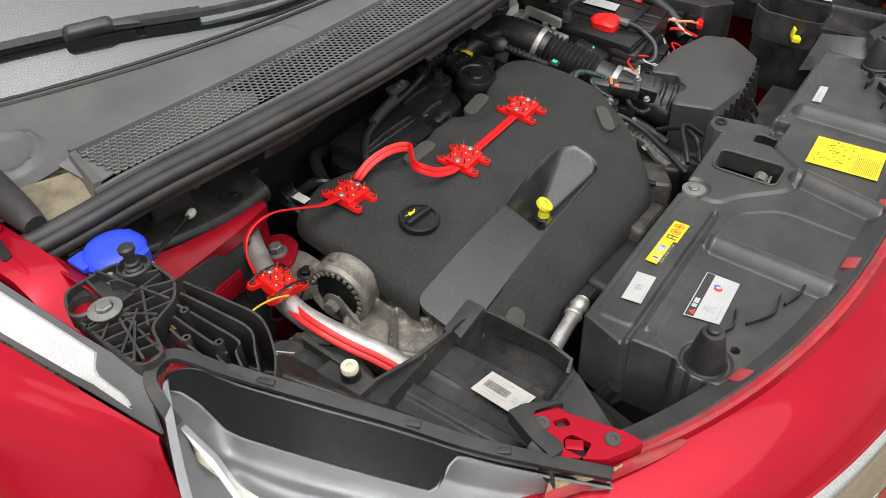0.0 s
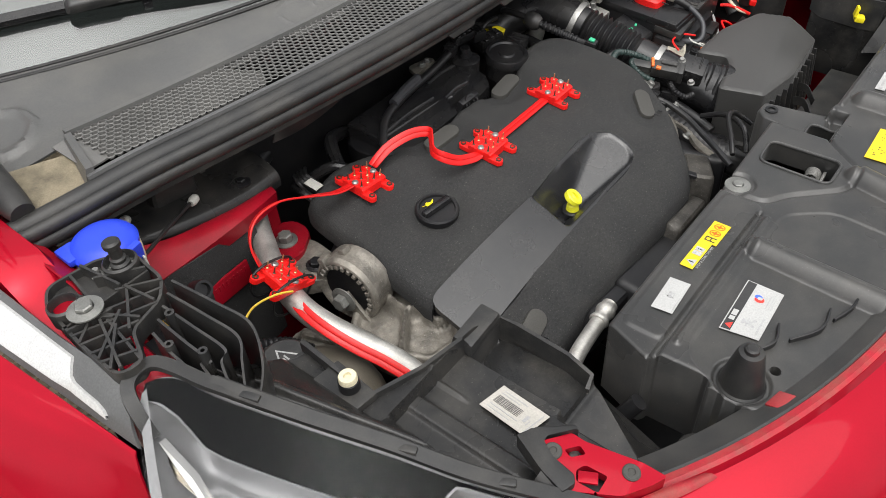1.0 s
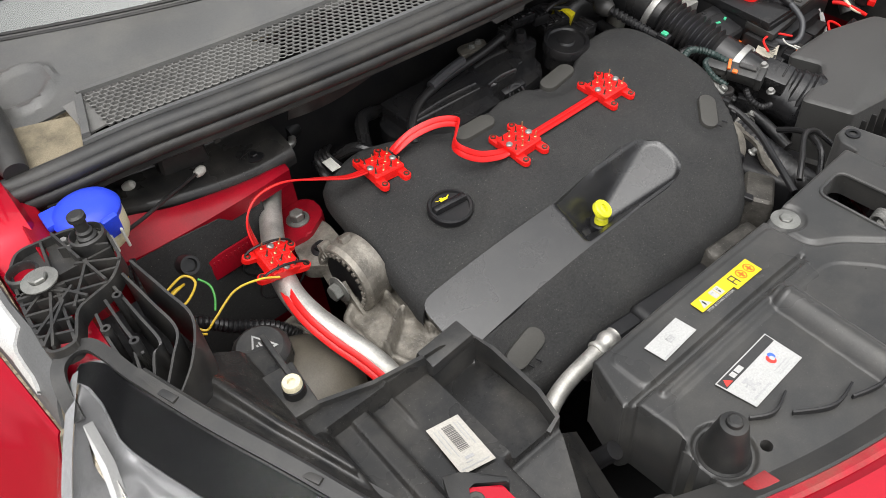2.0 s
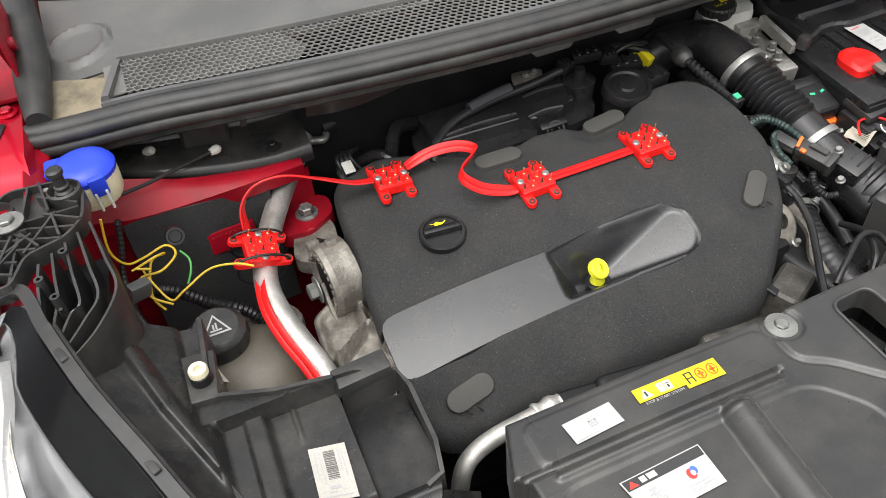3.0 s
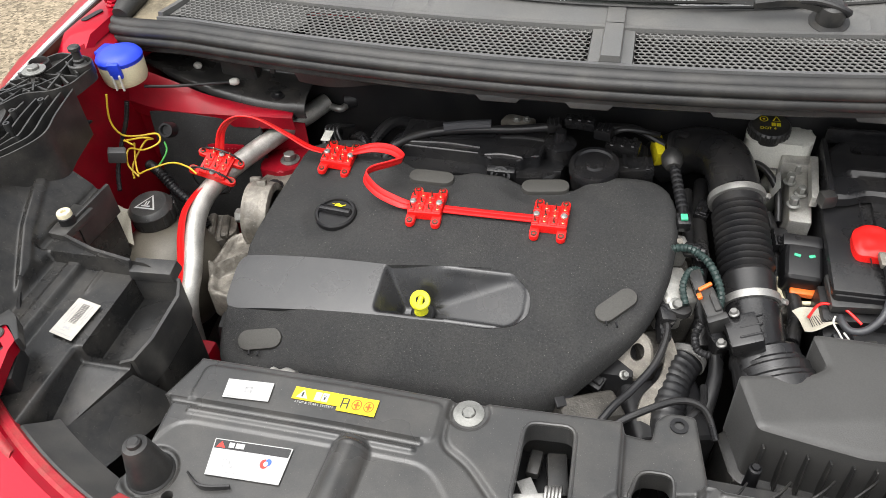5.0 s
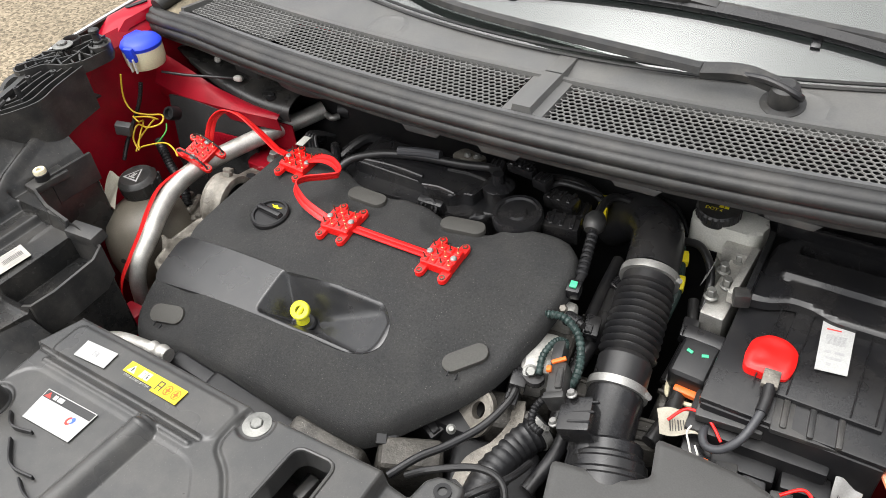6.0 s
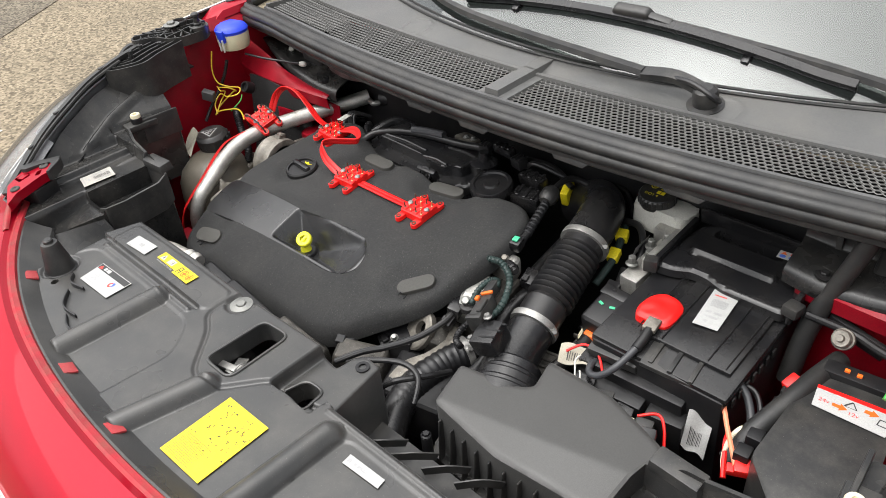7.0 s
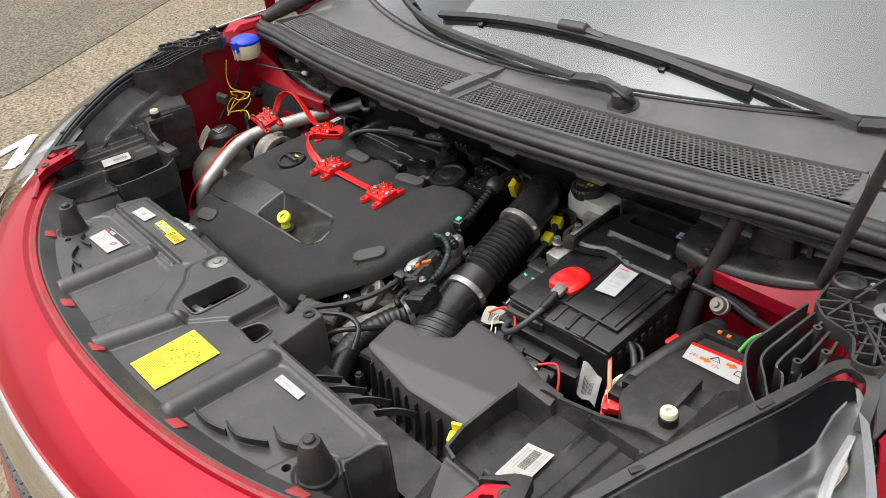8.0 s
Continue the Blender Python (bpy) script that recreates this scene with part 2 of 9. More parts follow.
def box(bm, c, size, bevel=0.003, rot=(0, 0, 0), taper=1.0, seg=2):
    """A bevelled box; taper narrows its top."""
    m = Matrix.LocRotScale(c, Euler([radians(a) for a in rot]), None)
    x, y, z = (s / 2 for s in size)
    vs = [bm.verts.new((sx * x * (taper if sz > 0 else 1), sy * y * (taper if sz > 0 else 1), sz * z)) for sz in (-1, 1) for sx, sy in ((-1, -1), (1, -1), (1, 1), (-1, 1))]
    fs = [bm.faces.new([vs[i] for i in q]) for q in ((3, 2, 1, 0), (4, 5, 6, 7), (0, 1, 5, 4), (1, 2, 6, 5), (2, 3, 7, 6), (3, 0, 4, 7))]
    if bevel > 0:
        es = list({e for f in fs for e in f.edges})
        got = bmesh.ops.bevel(bm, geom=es, offset=min(bevel, 0.45 * min(size)), segments=seg, affect="EDGES", profile=0.6)
        vs = list({v for f in got["faces"] for v in f.verts} | {v for v in vs if v.is_valid})
        more = {w for v in vs for f in v.link_faces for w in f.verts}
        vs = list(set(vs) | more)
    bmesh.ops.transform(bm, matrix=m, verts=vs)


def frame_of(d):
    d = d.normalized()
    a = Vector((0, 0, 1)) if abs(d.z) < 0.9 else Vector((0, 1, 0))
    x = a.cross(d).normalized()
    return x, d.cross(x), d


def lathe(bm, profile, origin, axis=(0, 0, 1), seg=28):
    """Turns (radius, height) pairs round an axis."""
    o, (x, y, z) = Vector(origin), frame_of(Vector(axis))
    rings = []
    for r, h in profile:
        if r < 1e-6:
            rings.append([bm.verts.new(o + z * h)])
        else:
            rings.append([bm.verts.new(o + z * h + (x * math.cos(2 * math.pi * i / seg) + y * math.sin(2 * math.pi * i / seg)) * r) for i in range(seg)])
    for a, b in zip(rings, rings[1:]):
        for i in range(seg):
            q = [a[i % len(a)], a[(i + 1) % len(a)], b[(i + 1) % len(b)], b[i % len(b)]]
            q = list(dict.fromkeys(q))
            if len(q) > 2:
                bm.faces.new(q)


def cyl(bm, a, b, r, r2=None, seg=20, bev=0.0):
    a, b = Vector(a), Vector(b)
    h, r2 = (b - a).length, r if r2 is None else r2
    prof = [(0, 0), (r - bev, 0)] + ([(r, bev)] if bev else []) + ([(r2, h - bev)] if bev else []) + [(r2 - bev, h), (0, h)]
    lathe(bm, prof, a, b - a, seg)


def hexbolt(bm, at, axis=(0, 0, 1), r=0.009, h=0.007, flange=0.014):
    lathe(bm, [(0, 0), (flange, 0), (flange, 0.0015), (r, 0.003)], at, axis, 24)
    lathe(bm, [(r, 0.0025), (r, h), (r * 0.85, h + 0.0012), (0, h + 0.0012)], at, axis, 6)


def tube(bm, pts, r, seg=10, n=6, closed=False, section=None, up=None, ring=None):
    """A swept tube; r: radius, or a function of 0..1; section: (half width, half height) of a flat strip held by up."""
    P = spline(pts, n, closed) if n > 1 else [Vector(p) for p in pts]
    m = len(P)
    rows, x = [], None
    for i, p in enumerate(P):
        d = (P[(i + 1) % m] - P[i - 1]) if closed or 0 < i < m - 1 else (P[1] - P[0] if i == 0 else P[-1] - P[-2])
        d.normalize()
        if up is not None:
            y = Vector(up) - d * Vector(up).dot(d)
            y.normalize()
            x = d.cross(y)
        else:
            x = frame_of(d)[0] if x is None else (x - d * x.dot(d)).normalized()
            y = d.cross(x)
        u = i / max(1, m - 1)
        if section:
            w, h = section
            c = [(-w, -h * 0.5), (-w * 0.92, h), (w * 0.92, h), (w, -h * 0.5), (w * 0.92, -h), (-w * 0.92, -h)]
            rows.append([bm.verts.new(p + x * a + y * b) for a, b in c])
        else:
            rr = r(u) if callable(r) else r
            rows.append([bm.verts.new(p + (x * math.cos(2 * math.pi * k / seg) + y * math.sin(2 * math.pi * k / seg)) * rr) for k in range(seg)])
    for i in range(m if closed else m - 1):
        a, b = rows[i], rows[(i + 1) % m]
        for k in range(len(a)):
            bm.faces.new((a[k], a[(k + 1) % len(a)], b[(k + 1) % len(a)], b[k]))
    if not closed:
        bm.faces.new(rows[0][::-1])
        bm.faces.new(rows[-1])


def sweep(bm, path, profile, closed_profile=True, out=None):
    """Sweeps (outward, up) pairs along a path of points in plan; out(i): the outward direction there."""
    P = [Vector(p) for p in path]
    rows = []
    for i, p in enumerate(P):
        d = P[min(i + 1, len(P) - 1)] - P[max(i - 1, 0)]
        o = out(i) if out else Vector((d.y, -d.x, 0)).normalized()
        rows.append([bm.verts.new(p + o * a + Vector((0, 0, b))) for a, b in profile])
    k = len(profile)
    for a, b in zip(rows, rows[1:]):
        for j in range(k if closed_profile else k - 1):
            bm.faces.new((a[j], a[(j + 1) % k], b[(j + 1) % k], b[j]))
    if closed_profile:
        bm.faces.new(rows[0])
        bm.faces.new(rows[-1][::-1])


def sheet(bm, fn, nu, nv, thick=0.0):
    """A grid fn(u, v) with 0 <= u, v <= 1."""
    vs = [[bm.verts.new(fn(i / nu, j / nv)) for j in range(nv + 1)] for i in range(nu + 1)]
    fs = [bm.faces.new((vs[i][j], vs[i + 1][j], vs[i + 1][j + 1], vs[i][j + 1])) for i in range(nu) for j in range(nv)]
    if thick:
        bmesh.ops.recalc_face_normals(bm, faces=fs)
        bmesh.ops.solidify(bm, geom=fs, thickness=thick)


def prism(bm, outline, z0, z1, bevel=0.0, m=None, seg=2):
    """An upright prism on a plan outline, its top edge bevelled."""
    lo, hi = [bm.verts.new((p[0], p[1], z0)) for p in outline], [bm.verts.new((p[0], p[1], z1)) for p in outline]
    k = len(outline)
    fs = [bm.faces.new(lo[::-1]), bm.faces.new(hi)] + [bm.faces.new((lo[i], lo[(i + 1) % k], hi[(i + 1) % k], hi[i])) for i in range(k)]
    vs = lo + hi
    if bevel:
        got = bmesh.ops.bevel(bm, geom=[e for e in fs[1].edges], offset=bevel, segments=seg, affect="EDGES", profile=0.6)
        vs = list({v for f in got["faces"] for v in f.verts} | {v for v in vs if v.is_valid})
        vs = list(set(vs) | {w for v in vs for f in v.link_faces for w in f.verts})
    if m is not None:
        bmesh.ops.transform(bm, matrix=m, verts=vs)


def capsule(a, b, r, n=8):
    """A long oval from a to b, in plan."""
    ang = math.atan2(b[1] - a[1], b[0] - a[0])
    out = []
    for c, s in ((b, -90), (a, 90)):
        out += [(c[0] + r * math.cos(ang + radians(s + 180 * i / n)), c[1] + r * math.sin(ang + radians(s + 180 * i / n))) for i in range(n + 1)]
    return out


def round_corners(pts, r, n=4):
    """Rounds the corners of a plan polygon."""
    out, m = [], len(pts)
    for i in range(m):
        a, b, c = (Vector((*pts[(i + k) % m][:2], 0)) for k in (-1, 0, 1))
        k = min(r, 0.45 * (a - b).length, 0.45 * (c - b).length)
        p, q = b + (a - b).normalized() * k, b + (c - b).normalized() * k
        for j in range(n + 1):
            t = j / n
            w = p * (1 - t) ** 2 + b * 2 * t * (1 - t) + q * t * t
            out.append((w.x, w.y))
    return out


def inside(P, poly):
    x, y = P[:, 0], P[:, 1]
    q = np.array(poly)
    res = np.zeros(len(P), bool)
    for (x0, y0), (x1, y1) in zip(q, np.roll(q, -1, axis=0)):
        if y0 != y1:
            res ^= ((y0 > y) != (y1 > y)) & (x < (x1 - x0) * (y - y0) / (y1 - y0) + x0)
    return res


def edge_distance(P, poly):
    """Distance to an outline and the nearest point on it."""
    q = np.array(poly)
    best, near = np.full(len(P), 1e9), np.zeros((len(P), 2))
    for a, b in zip(q, np.roll(q, -1, axis=0)):
        d = b - a
        t = np.clip(((P - a) @ d) / max(1e-12, d @ d), 0, 1)
        c = a + t[:, None] * d
        s = np.hypot(*(P - c).T)
        k = s < best
        best[k], near[k] = s[k], c[k]
    return best, near


def field(bm, outline, cell, height, holes=(), drop=0.02, hole_drop=0.02, floor=None):
    """A moulded skin: a plan grid cut to an outline with holes, raised by height(x, y, d), d being the distance to the edge, with turned-down sides."""
    o = np.array(outline)
    (x0, y0), (x1, y1) = o.min(axis=0), o.max(axis=0)
    nx, ny = int((x1 - x0) / cell) + 2, int((y1 - y0) / cell) + 2
    gx, gy = np.meshgrid(x0 + (np.arange(nx + 1) - 0.5) * cell, y0 + (np.arange(ny + 1) - 0.5) * cell, indexing="ij")
    P = np.stack([gx.ravel(), gy.ravel()], axis=1)
    C = np.stack([((gx[:-1, :-1] + gx[1:, 1:]) / 2).ravel(), ((gy[:-1, :-1] + gy[1:, 1:]) / 2).ravel()], axis=1)
    keep = inside(C, outline)
    for h in holes:
        keep &= ~inside(C, h)
    keep = keep.reshape(nx, ny)
    use = np.zeros((nx + 1, ny + 1), int)
    for dx in (0, 1):
        for dy in (0, 1):
            use[dx:nx + dx, dy:ny + dy] += keep
    use = use.ravel()
    rim = (use > 0) & (use < 4)
    loops = [list(outline)] + [list(h) for h in holes]
    dist = np.stack([edge_distance(P, l)[0] for l in loops])
    who = dist.argmin(axis=0)
    for k, l in enumerate(loops):
        sel = rim & (who == k)
        if sel.any():
            P[sel] = edge_distance(P[sel], l)[1]
    d = edge_distance(P, outline)[0]
    vs = {}
    for i in np.nonzero(use)[0]:
        x, y = P[i]
        vs[i] = bm.verts.new((x, y, height(x, y, 0.0 if rim[i] and who[i] == 0 else d[i])))
    fs = []
    for i in range(nx):
        for j in range(ny):
            if keep[i, j]:
                a = i * (ny + 1) + j
                fs.append(bm.faces.new((vs[a], vs[a + ny + 1], vs[a + ny + 2], vs[a + 1])))
    edges = [e for e in {e for f in fs for e in f.edges} if len(e.link_faces) == 1]
    index = {v: i for i, v in vs.items()}
    low = {}
    for e in edges:
        q = []
        for v in e.verts:
            if v not in low:
                hole = who[index[v]] > 0
                z = v.co.z - (hole_drop if hole else drop) if floor is None or hole else floor
                low[v] = bm.verts.new((v.co.x, v.co.y, z))
            q.append(low[v])
        try:
            bm.faces.new((e.verts[0], e.verts[1], q[1], q[0]))
        except ValueError:
            pass


def step(a, b, x):
    t = min(1.0, max(0.0, (x - a) / (b - a)))
    return t * t * (3 - 2 * t)


def seg_dist(x, y, ax, ay, bx, by):
    dx, dy = bx - ax, by - ay
    t = min(1.0, max(0.0, ((x - ax) * dx + (y - ay) * dy) / (dx * dx + dy * dy)))
    return math.hypot(x - ax - t * dx, y - ay - t * dy)


def box_dist(x, y, x0, y0, x1, y1, r=0.0):
    dx, dy = abs(x - (x0 + x1) / 2) - (x1 - x0) / 2 + r, abs(y - (y0 + y1) / 2) - (y1 - y0) / 2 + r
    return math.hypot(max(dx, 0), max(dy, 0)) + min(max(dx, dy), 0) - r


def plate(bm, corners, thick=0.0006, lift=0.0012):
    """A thin label on four corners (back left, back right, front right, front left)."""
    a, b, c, d = (Vector(p) for p in corners)
    n = (b - a).cross(a - d).normalized()
    n = -n if n.z < 0 else n
    lo, hi = [bm.verts.new(p + n * lift) for p in (a, b, c, d)], [bm.verts.new(p + n * (lift + thick)) for p in (a, b, c, d)]
    bm.faces.new(lo[::-1])
    bm.faces.new(hi)
    for i in range(4):
        bm.faces.new((lo[i], lo[(i + 1) % 4], hi[(i + 1) % 4], hi[i]))


def on_plate(corners, u, v):
    a, b, c, d = (Vector(p) for p in corners)
    return a.lerp(b, u).lerp(d.lerp(c, u), v)


def marks(bm, corners, rects, lift=0.0020):
    """Printed bars on a label, given as (u0, v0, u1, v1)."""
    for u0, v0, u1, v1 in rects:
        plate(bm, [on_plate(corners, u, v) for u, v in ((u0, v0), (u1, v0), (u1, v1), (u0, v1))], 0.0002, lift)


def shape_on(bm, corners, poly, lift=0.0021):
    """A printed polygon on a label, in its u, v."""
    a, b, c, d = (Vector(p) for p in corners)
    n = (b - a).cross(a - d).normalized()
    n = -n if n.z < 0 else n
    bm.faces.new([bm.verts.new(on_plate(corners, u, v) + n * lift) for u, v in poly])


def disc_uv(u, v, ru, rv, n=16):
    return [(u + ru * math.cos(2 * math.pi * i / n), v + rv * math.sin(2 * math.pi * i / n)) for i in range(n)]


def lettering(name, words, corners, size, u, v, mat, parent, lift=0.0021, flip=False):
    """Raised print in the built-in font, lying on a label."""
    cu = bpy.data.curves.new(name, "FONT")
    cu.body, cu.size, cu.align_x, cu.align_y = words, size, "CENTER", "CENTER"
    tmp = bpy.data.objects.new(name, cu)
    me = bpy.data.meshes.new_from_object(tmp)
    bpy.data.objects.remove(tmp)
    a, b, c, d = (Vector(p) for p in corners)
    x = (b - a).normalized() * (-1 if flip else 1)
    n = (b - a).cross(a - d).normalized()
    n = -n if n.z < 0 else n
    y = n.cross(x)
    m = Matrix((x, y, n)).transposed().to_4x4()
    me.transform(Matrix.Translation(on_plate(corners, u, v) + n * lift) @ m)
    me.materials.append(mat)
    ob = new(name, me)
    ob.parent = parent
    ob.matrix_parent_inverse = Matrix.Translation(-parent.location)
    return ob


# ---- ground ----
bm = B()
sheet(bm, lambda u, v: V(-300 + 600 * u, -300 + 600 * v, 0.0), 12, 12)
tagged(part("ground", bm, M_ASPHALT), "light brown worn asphalt with coarse pale aggregate", "ground", kind="structure")
bm = B()
prism(bm, round_corners([(-60, -9.0), (-4.9, -1.0), (-4.45, 0.10), (-4.58, 0.35), (-5.07, 0.98), (-5.61, 1.68), (-9, 5.9), (-60, 60)], 0.4), 0.001, 0.005)
tagged(part("road", bm, M_ASPHALT2), "darker grey asphalt lane beside the parking area", "road", kind="structure")
bm = B()
for a, b in (((-3.30, -0.52), (-3.62, 0.10)), ((-3.62, 0.10), (-3.30, -0.10)), ((-3.30, -0.10), (-3.42, 0.16))):
    d = (Vector(b) - Vector(a)).normalized() * 0.03
    o = Vector((-d.y, d.x))
    prism(bm, [Vector(a) - d + o, Vector(a) - d - o, Vector(b) + d - o, Vector(b) + d + o], 0.004, 0.008 + 0.001 * b[1])
tagged(part("road_marking", bm, M_MARK), "white painted zigzag marking on the asphalt", "road marking", kind="structure")

# ---- car body ----
car = thing("car", (0, 0.6, 0), "red car with its bonnet open over the engine bay", "car")


def lip(x):
    """The front edge of the engine bay in plan."""
    return -0.560 + 0.30 * x * x + 0.42 * x ** 4


LIPX = [-0.66 + 1.32 * i / 60 for i in range(61)]
LIP = [(x, lip(x), 0.0) for x in LIPX]
bm = B()
sweep(bm, LIP, [(0.000, 0.930), (0.000, 0.972), (0.003, 0.979), (0.010, 0.981), (0.016, 0.978), (0.016, 0.955)])
bumper = part("bumper_edge", bm, M_LIP, car, "dusty red bumper edge")
bm = B()
sweep(bm, LIP[5:-5], [(-0.034, 0.925), (-0.034, 0.950), (-0.022, 0.958), (-0.002, 0.974), (0.001, 0.974), (0.001, 0.930)])
part("bumper_seal", bm, M_PANEL, car, "dark grey plastic edge strip")
bm = B()
sweep(bm, LIP, [(0.014, 0.979), (0.022, 0.984), (0.042, 0.981), (0.075, 0.966), (0.105, 0.935), (0.128, 0.890), (0.142, 0.840), (0.150, 0.780), (0.17, 0.70), (0.18, 0.55), (0.16, 0.35), (0.10, 0.25), (0.0, 0.25), (0.0, 0.90)])
part("bumper", bm, M_PAINT, car, "glossy red painted front bumper")

# radiator grille in its satin frame
GR = [(x, lip(x), 0.0) for x in [-0.475 + 0.95 * i / 50 for i in range(51)]]
bm = B()
sweep(bm, GR, [(0.100, 0.918), (0.112, 0.927), (0.120, 0.922), (0.139, 0.886), (0.141, 0.872), (0.128, 0.872)])
gframe = part("grille_frame", bm, M_CHROME, car, "satin chrome grille frame")
for s in (-1, 1):
    bm = B()
    xs = [s * (0.36 + 0.115 * i / 14) for i in range(15)]
    sweep(bm, [(x, lip(x), 0.0) for x in xs][::s], [(0.128, 0.884), (0.141, 0.878), (0.156, 0.82), (0.161, 0.76), (0.148, 0.76)])
    part("grille_corner", bm, M_CHROME, gframe, "satin chrome grille corner")
bm = B()
sweep(bm, GR, [(0.130, 0.876), (0.138, 0.872), (0.158, 0.60), (0.150, 0.60)])
part("grille_backing", bm, M_BEZEL, gframe, "black radiator grille backing")
bm = B()
for k in range(26):
    for r in range(7):
        x = -0.42 + 0.84 * (k + 0.5 * (r % 2)) / 26
        p = V(x, lip(x) - 0.142 - 0.012 * r * 0.25, 0.860 - 0.03 * r)
        box(bm, p, (0.022, 0.006, 0.006), 0.0015, (0, 25, math.degrees(math.atan(0.6 * x))), seg=1)
part("grille_bars", bm, M_TRIM, gframe, "small dark bars of the grille")


def fender(s):
    name = "fender"
    bm = B()
    prof = [(0.765, 1.098), (0.770, 1.112), (0.800, 1.116), (0.815, 1.112), (0.818, 1.100), (0.818, 1.02)]
    ys = [-0.055, 0.0, 0.10, 0.12, 0.14, 0.2, 0.32, 0.5]
    rows = []
    for y in ys:
        dz = 0.02 * (y - 0.1) - 0.25 * max(0, 0.03 - y) - 0.024 * step(0.14, 0.10, y)
        rows.append([bm.verts.new((s * x, y, z + dz)) for x, z in prof])
    for a, b in zip(rows, rows[1:]):
        for i in range(len(prof) - 1):
            bm.faces.new((a[i], a[i + 1], b[i + 1], b[i]))
    fl = part("fender_flange", bm, M_PAINT, car, "red fender flange")
    top = [V(s * x, y, z) for x, y, z in ((0.808, -0.060, 1.092), (0.818, 0.03, 1.106), (0.822, 0.16, 1.112), (0.832, 0.5, 1.125))]
    low = [V(s * x, y, z) for x, y, z in ((0.835, -0.091, 1.061), (0.846, 0.01, 1.071), (0.859, 0.13, 1.084), (0.872, 0.5, 1.110))]

    def along(pts, u):
        i = min(2, int(u * 3))
        return pts[i].lerp(pts[i + 1], u * 3 - i)
    prof = [(0.0, 0.0), (0.003, -0.002), (0.010, -0.012), (0.022, -0.036), (0.050, -0.105), (0.075, -0.19), (0.090, -0.31), (0.093, -0.48), (0.085, -0.72)]
    wide = [(0.0, 0.0), (0.020, -0.003), (0.045, -0.014), (0.070, -0.036), (0.095, -0.085), (0.105, -0.17), (0.104, -0.31), (0.098, -0.48), (0.085, -0.72)]

    def fn(u, v):
        i = v * (len(prof) - 1)
        k = min(int(i), len(prof) - 2)
        f = i - k
        dx, dz = prof[k][0] * (1 - f) + prof[k + 1][0] * f, prof[k][1] * (1 - f) + prof[k + 1][1] * f
        w = step(0.05, 0.55, u)
        dx += w * (wide[k][0] * (1 - f) + wide[k + 1][0] * f - dx)
        dz += w * (wide[k][1] * (1 - f) + wide[k + 1][1] * f - dz)
        p = along(low, min(1.0, u * 1.25))
        back = max(0.0, u * 1.25 - 1.0) * 3.2
        lead = 1.2 * max(dz, -0.25) * max(0.0, 1 - u * 1.25)
        return p + V(s * (dx + 0.003), back + lead, dz)
    bm = B()
    sheet(bm, fn, 30, 32, 0.002)
    part(name, bm, M_PAINT, car, "glossy red painted front fender")
    # grey trim along the bonnet line, with the bright strip on it
    bm = B()
    sheet(bm, lambda u, v: along(top, u).lerp(along(low, u), v) + V(s * 0.004, 0, 0.003) * math.sin(math.pi * v), 30, 6, 0.003)
    tb = part("trim_base", bm, M_TRIM, car, "dark grey trim along the fender")
    bm = B()
    rows = []
    for u, a, b in ((0.100, 0.74, 0.80), (0.106, 0.66, 0.80), (0.13, 0.59, 0.79), (0.18, 0.56, 0.77), (0.225, 0.52, 0.75), (0.240, 0.44, 0.74), (0.245, 0.14, 0.74), (0.33, 0.12, 0.78), (0.6, 0.14, 0.84), (1.0, 0.14, 0.86)):
        q = [along(top, u).lerp(along(low, u), v) + V(s * 0.004, 0, 0.003) * math.sin(math.pi * v) for v in (a, a * 0.5 + b * 0.5, b)]
        rows.append([bm.verts.new(q[0])] + [bm.verts.new(p + V(s * 0.0022, 0, 0.0020)) for p in (q[0].lerp(q[1], 0.04), q[1], q[2].lerp(q[1], 0.04))] + [bm.verts.new(q[2])])
    for a, b in zip(rows, rows[1:]):
        for i in range(4):
            bm.faces.new((a[i], a[i + 1], b[i + 1], b[i]))
    part("trim_strip", bm, M_PEARL, tb, "bright satin trim strip")
    # slot and bolts of the flange
    bm = B()
    prism(bm, capsule((s * 0.792, 0.205), (s * 0.800, 0.175), 0.005), 1.110, 1.1185)
    part("flange_slot", bm, M_DEEP, car)
    bm = B()
    hexbolt(bm, (s * 0.785, 0.232, 1.117), (0, 0, 1), 0.008, 0.006, 0.012)
    part("flange_bolt", bm, M_PAINT, car)
    # bonnet hinge arms
    bm = B()
    tube(bm, [(s * 0.800, 0.25, 1.115), (s * 0.795, 0.24, 1.20), (s * 0.785, 0.19, 1.34)], 0, n=4, section=(0.014, 0.003), up=(s, 0, 0))
    tube(bm, [(s * 0.765, 0.30, 1.13), (s * 0.768, 0.27, 1.20), (s * 0.770, 0.20, 1.33)], 0, n=4, section=(0.010, 0.003), up=(s, 0, 0))
    box(bm, (s * 0.782, 0.31, 1.125), (0.055, 0.13, 0.006), 0.002)
    box(bm, (s * 0.760, 0.31, 1.16), (0.004, 0.11, 0.07), 0.0015)
    cyl(bm, (s * 0.752, 0.29, 1.17), (s * 0.775, 0.29, 1.17), 0.008)
    part("bonnet_hinge", bm, M_INNER, car, "red painted bonnet hinge")


for s in (-1, 1):
    fender(s)

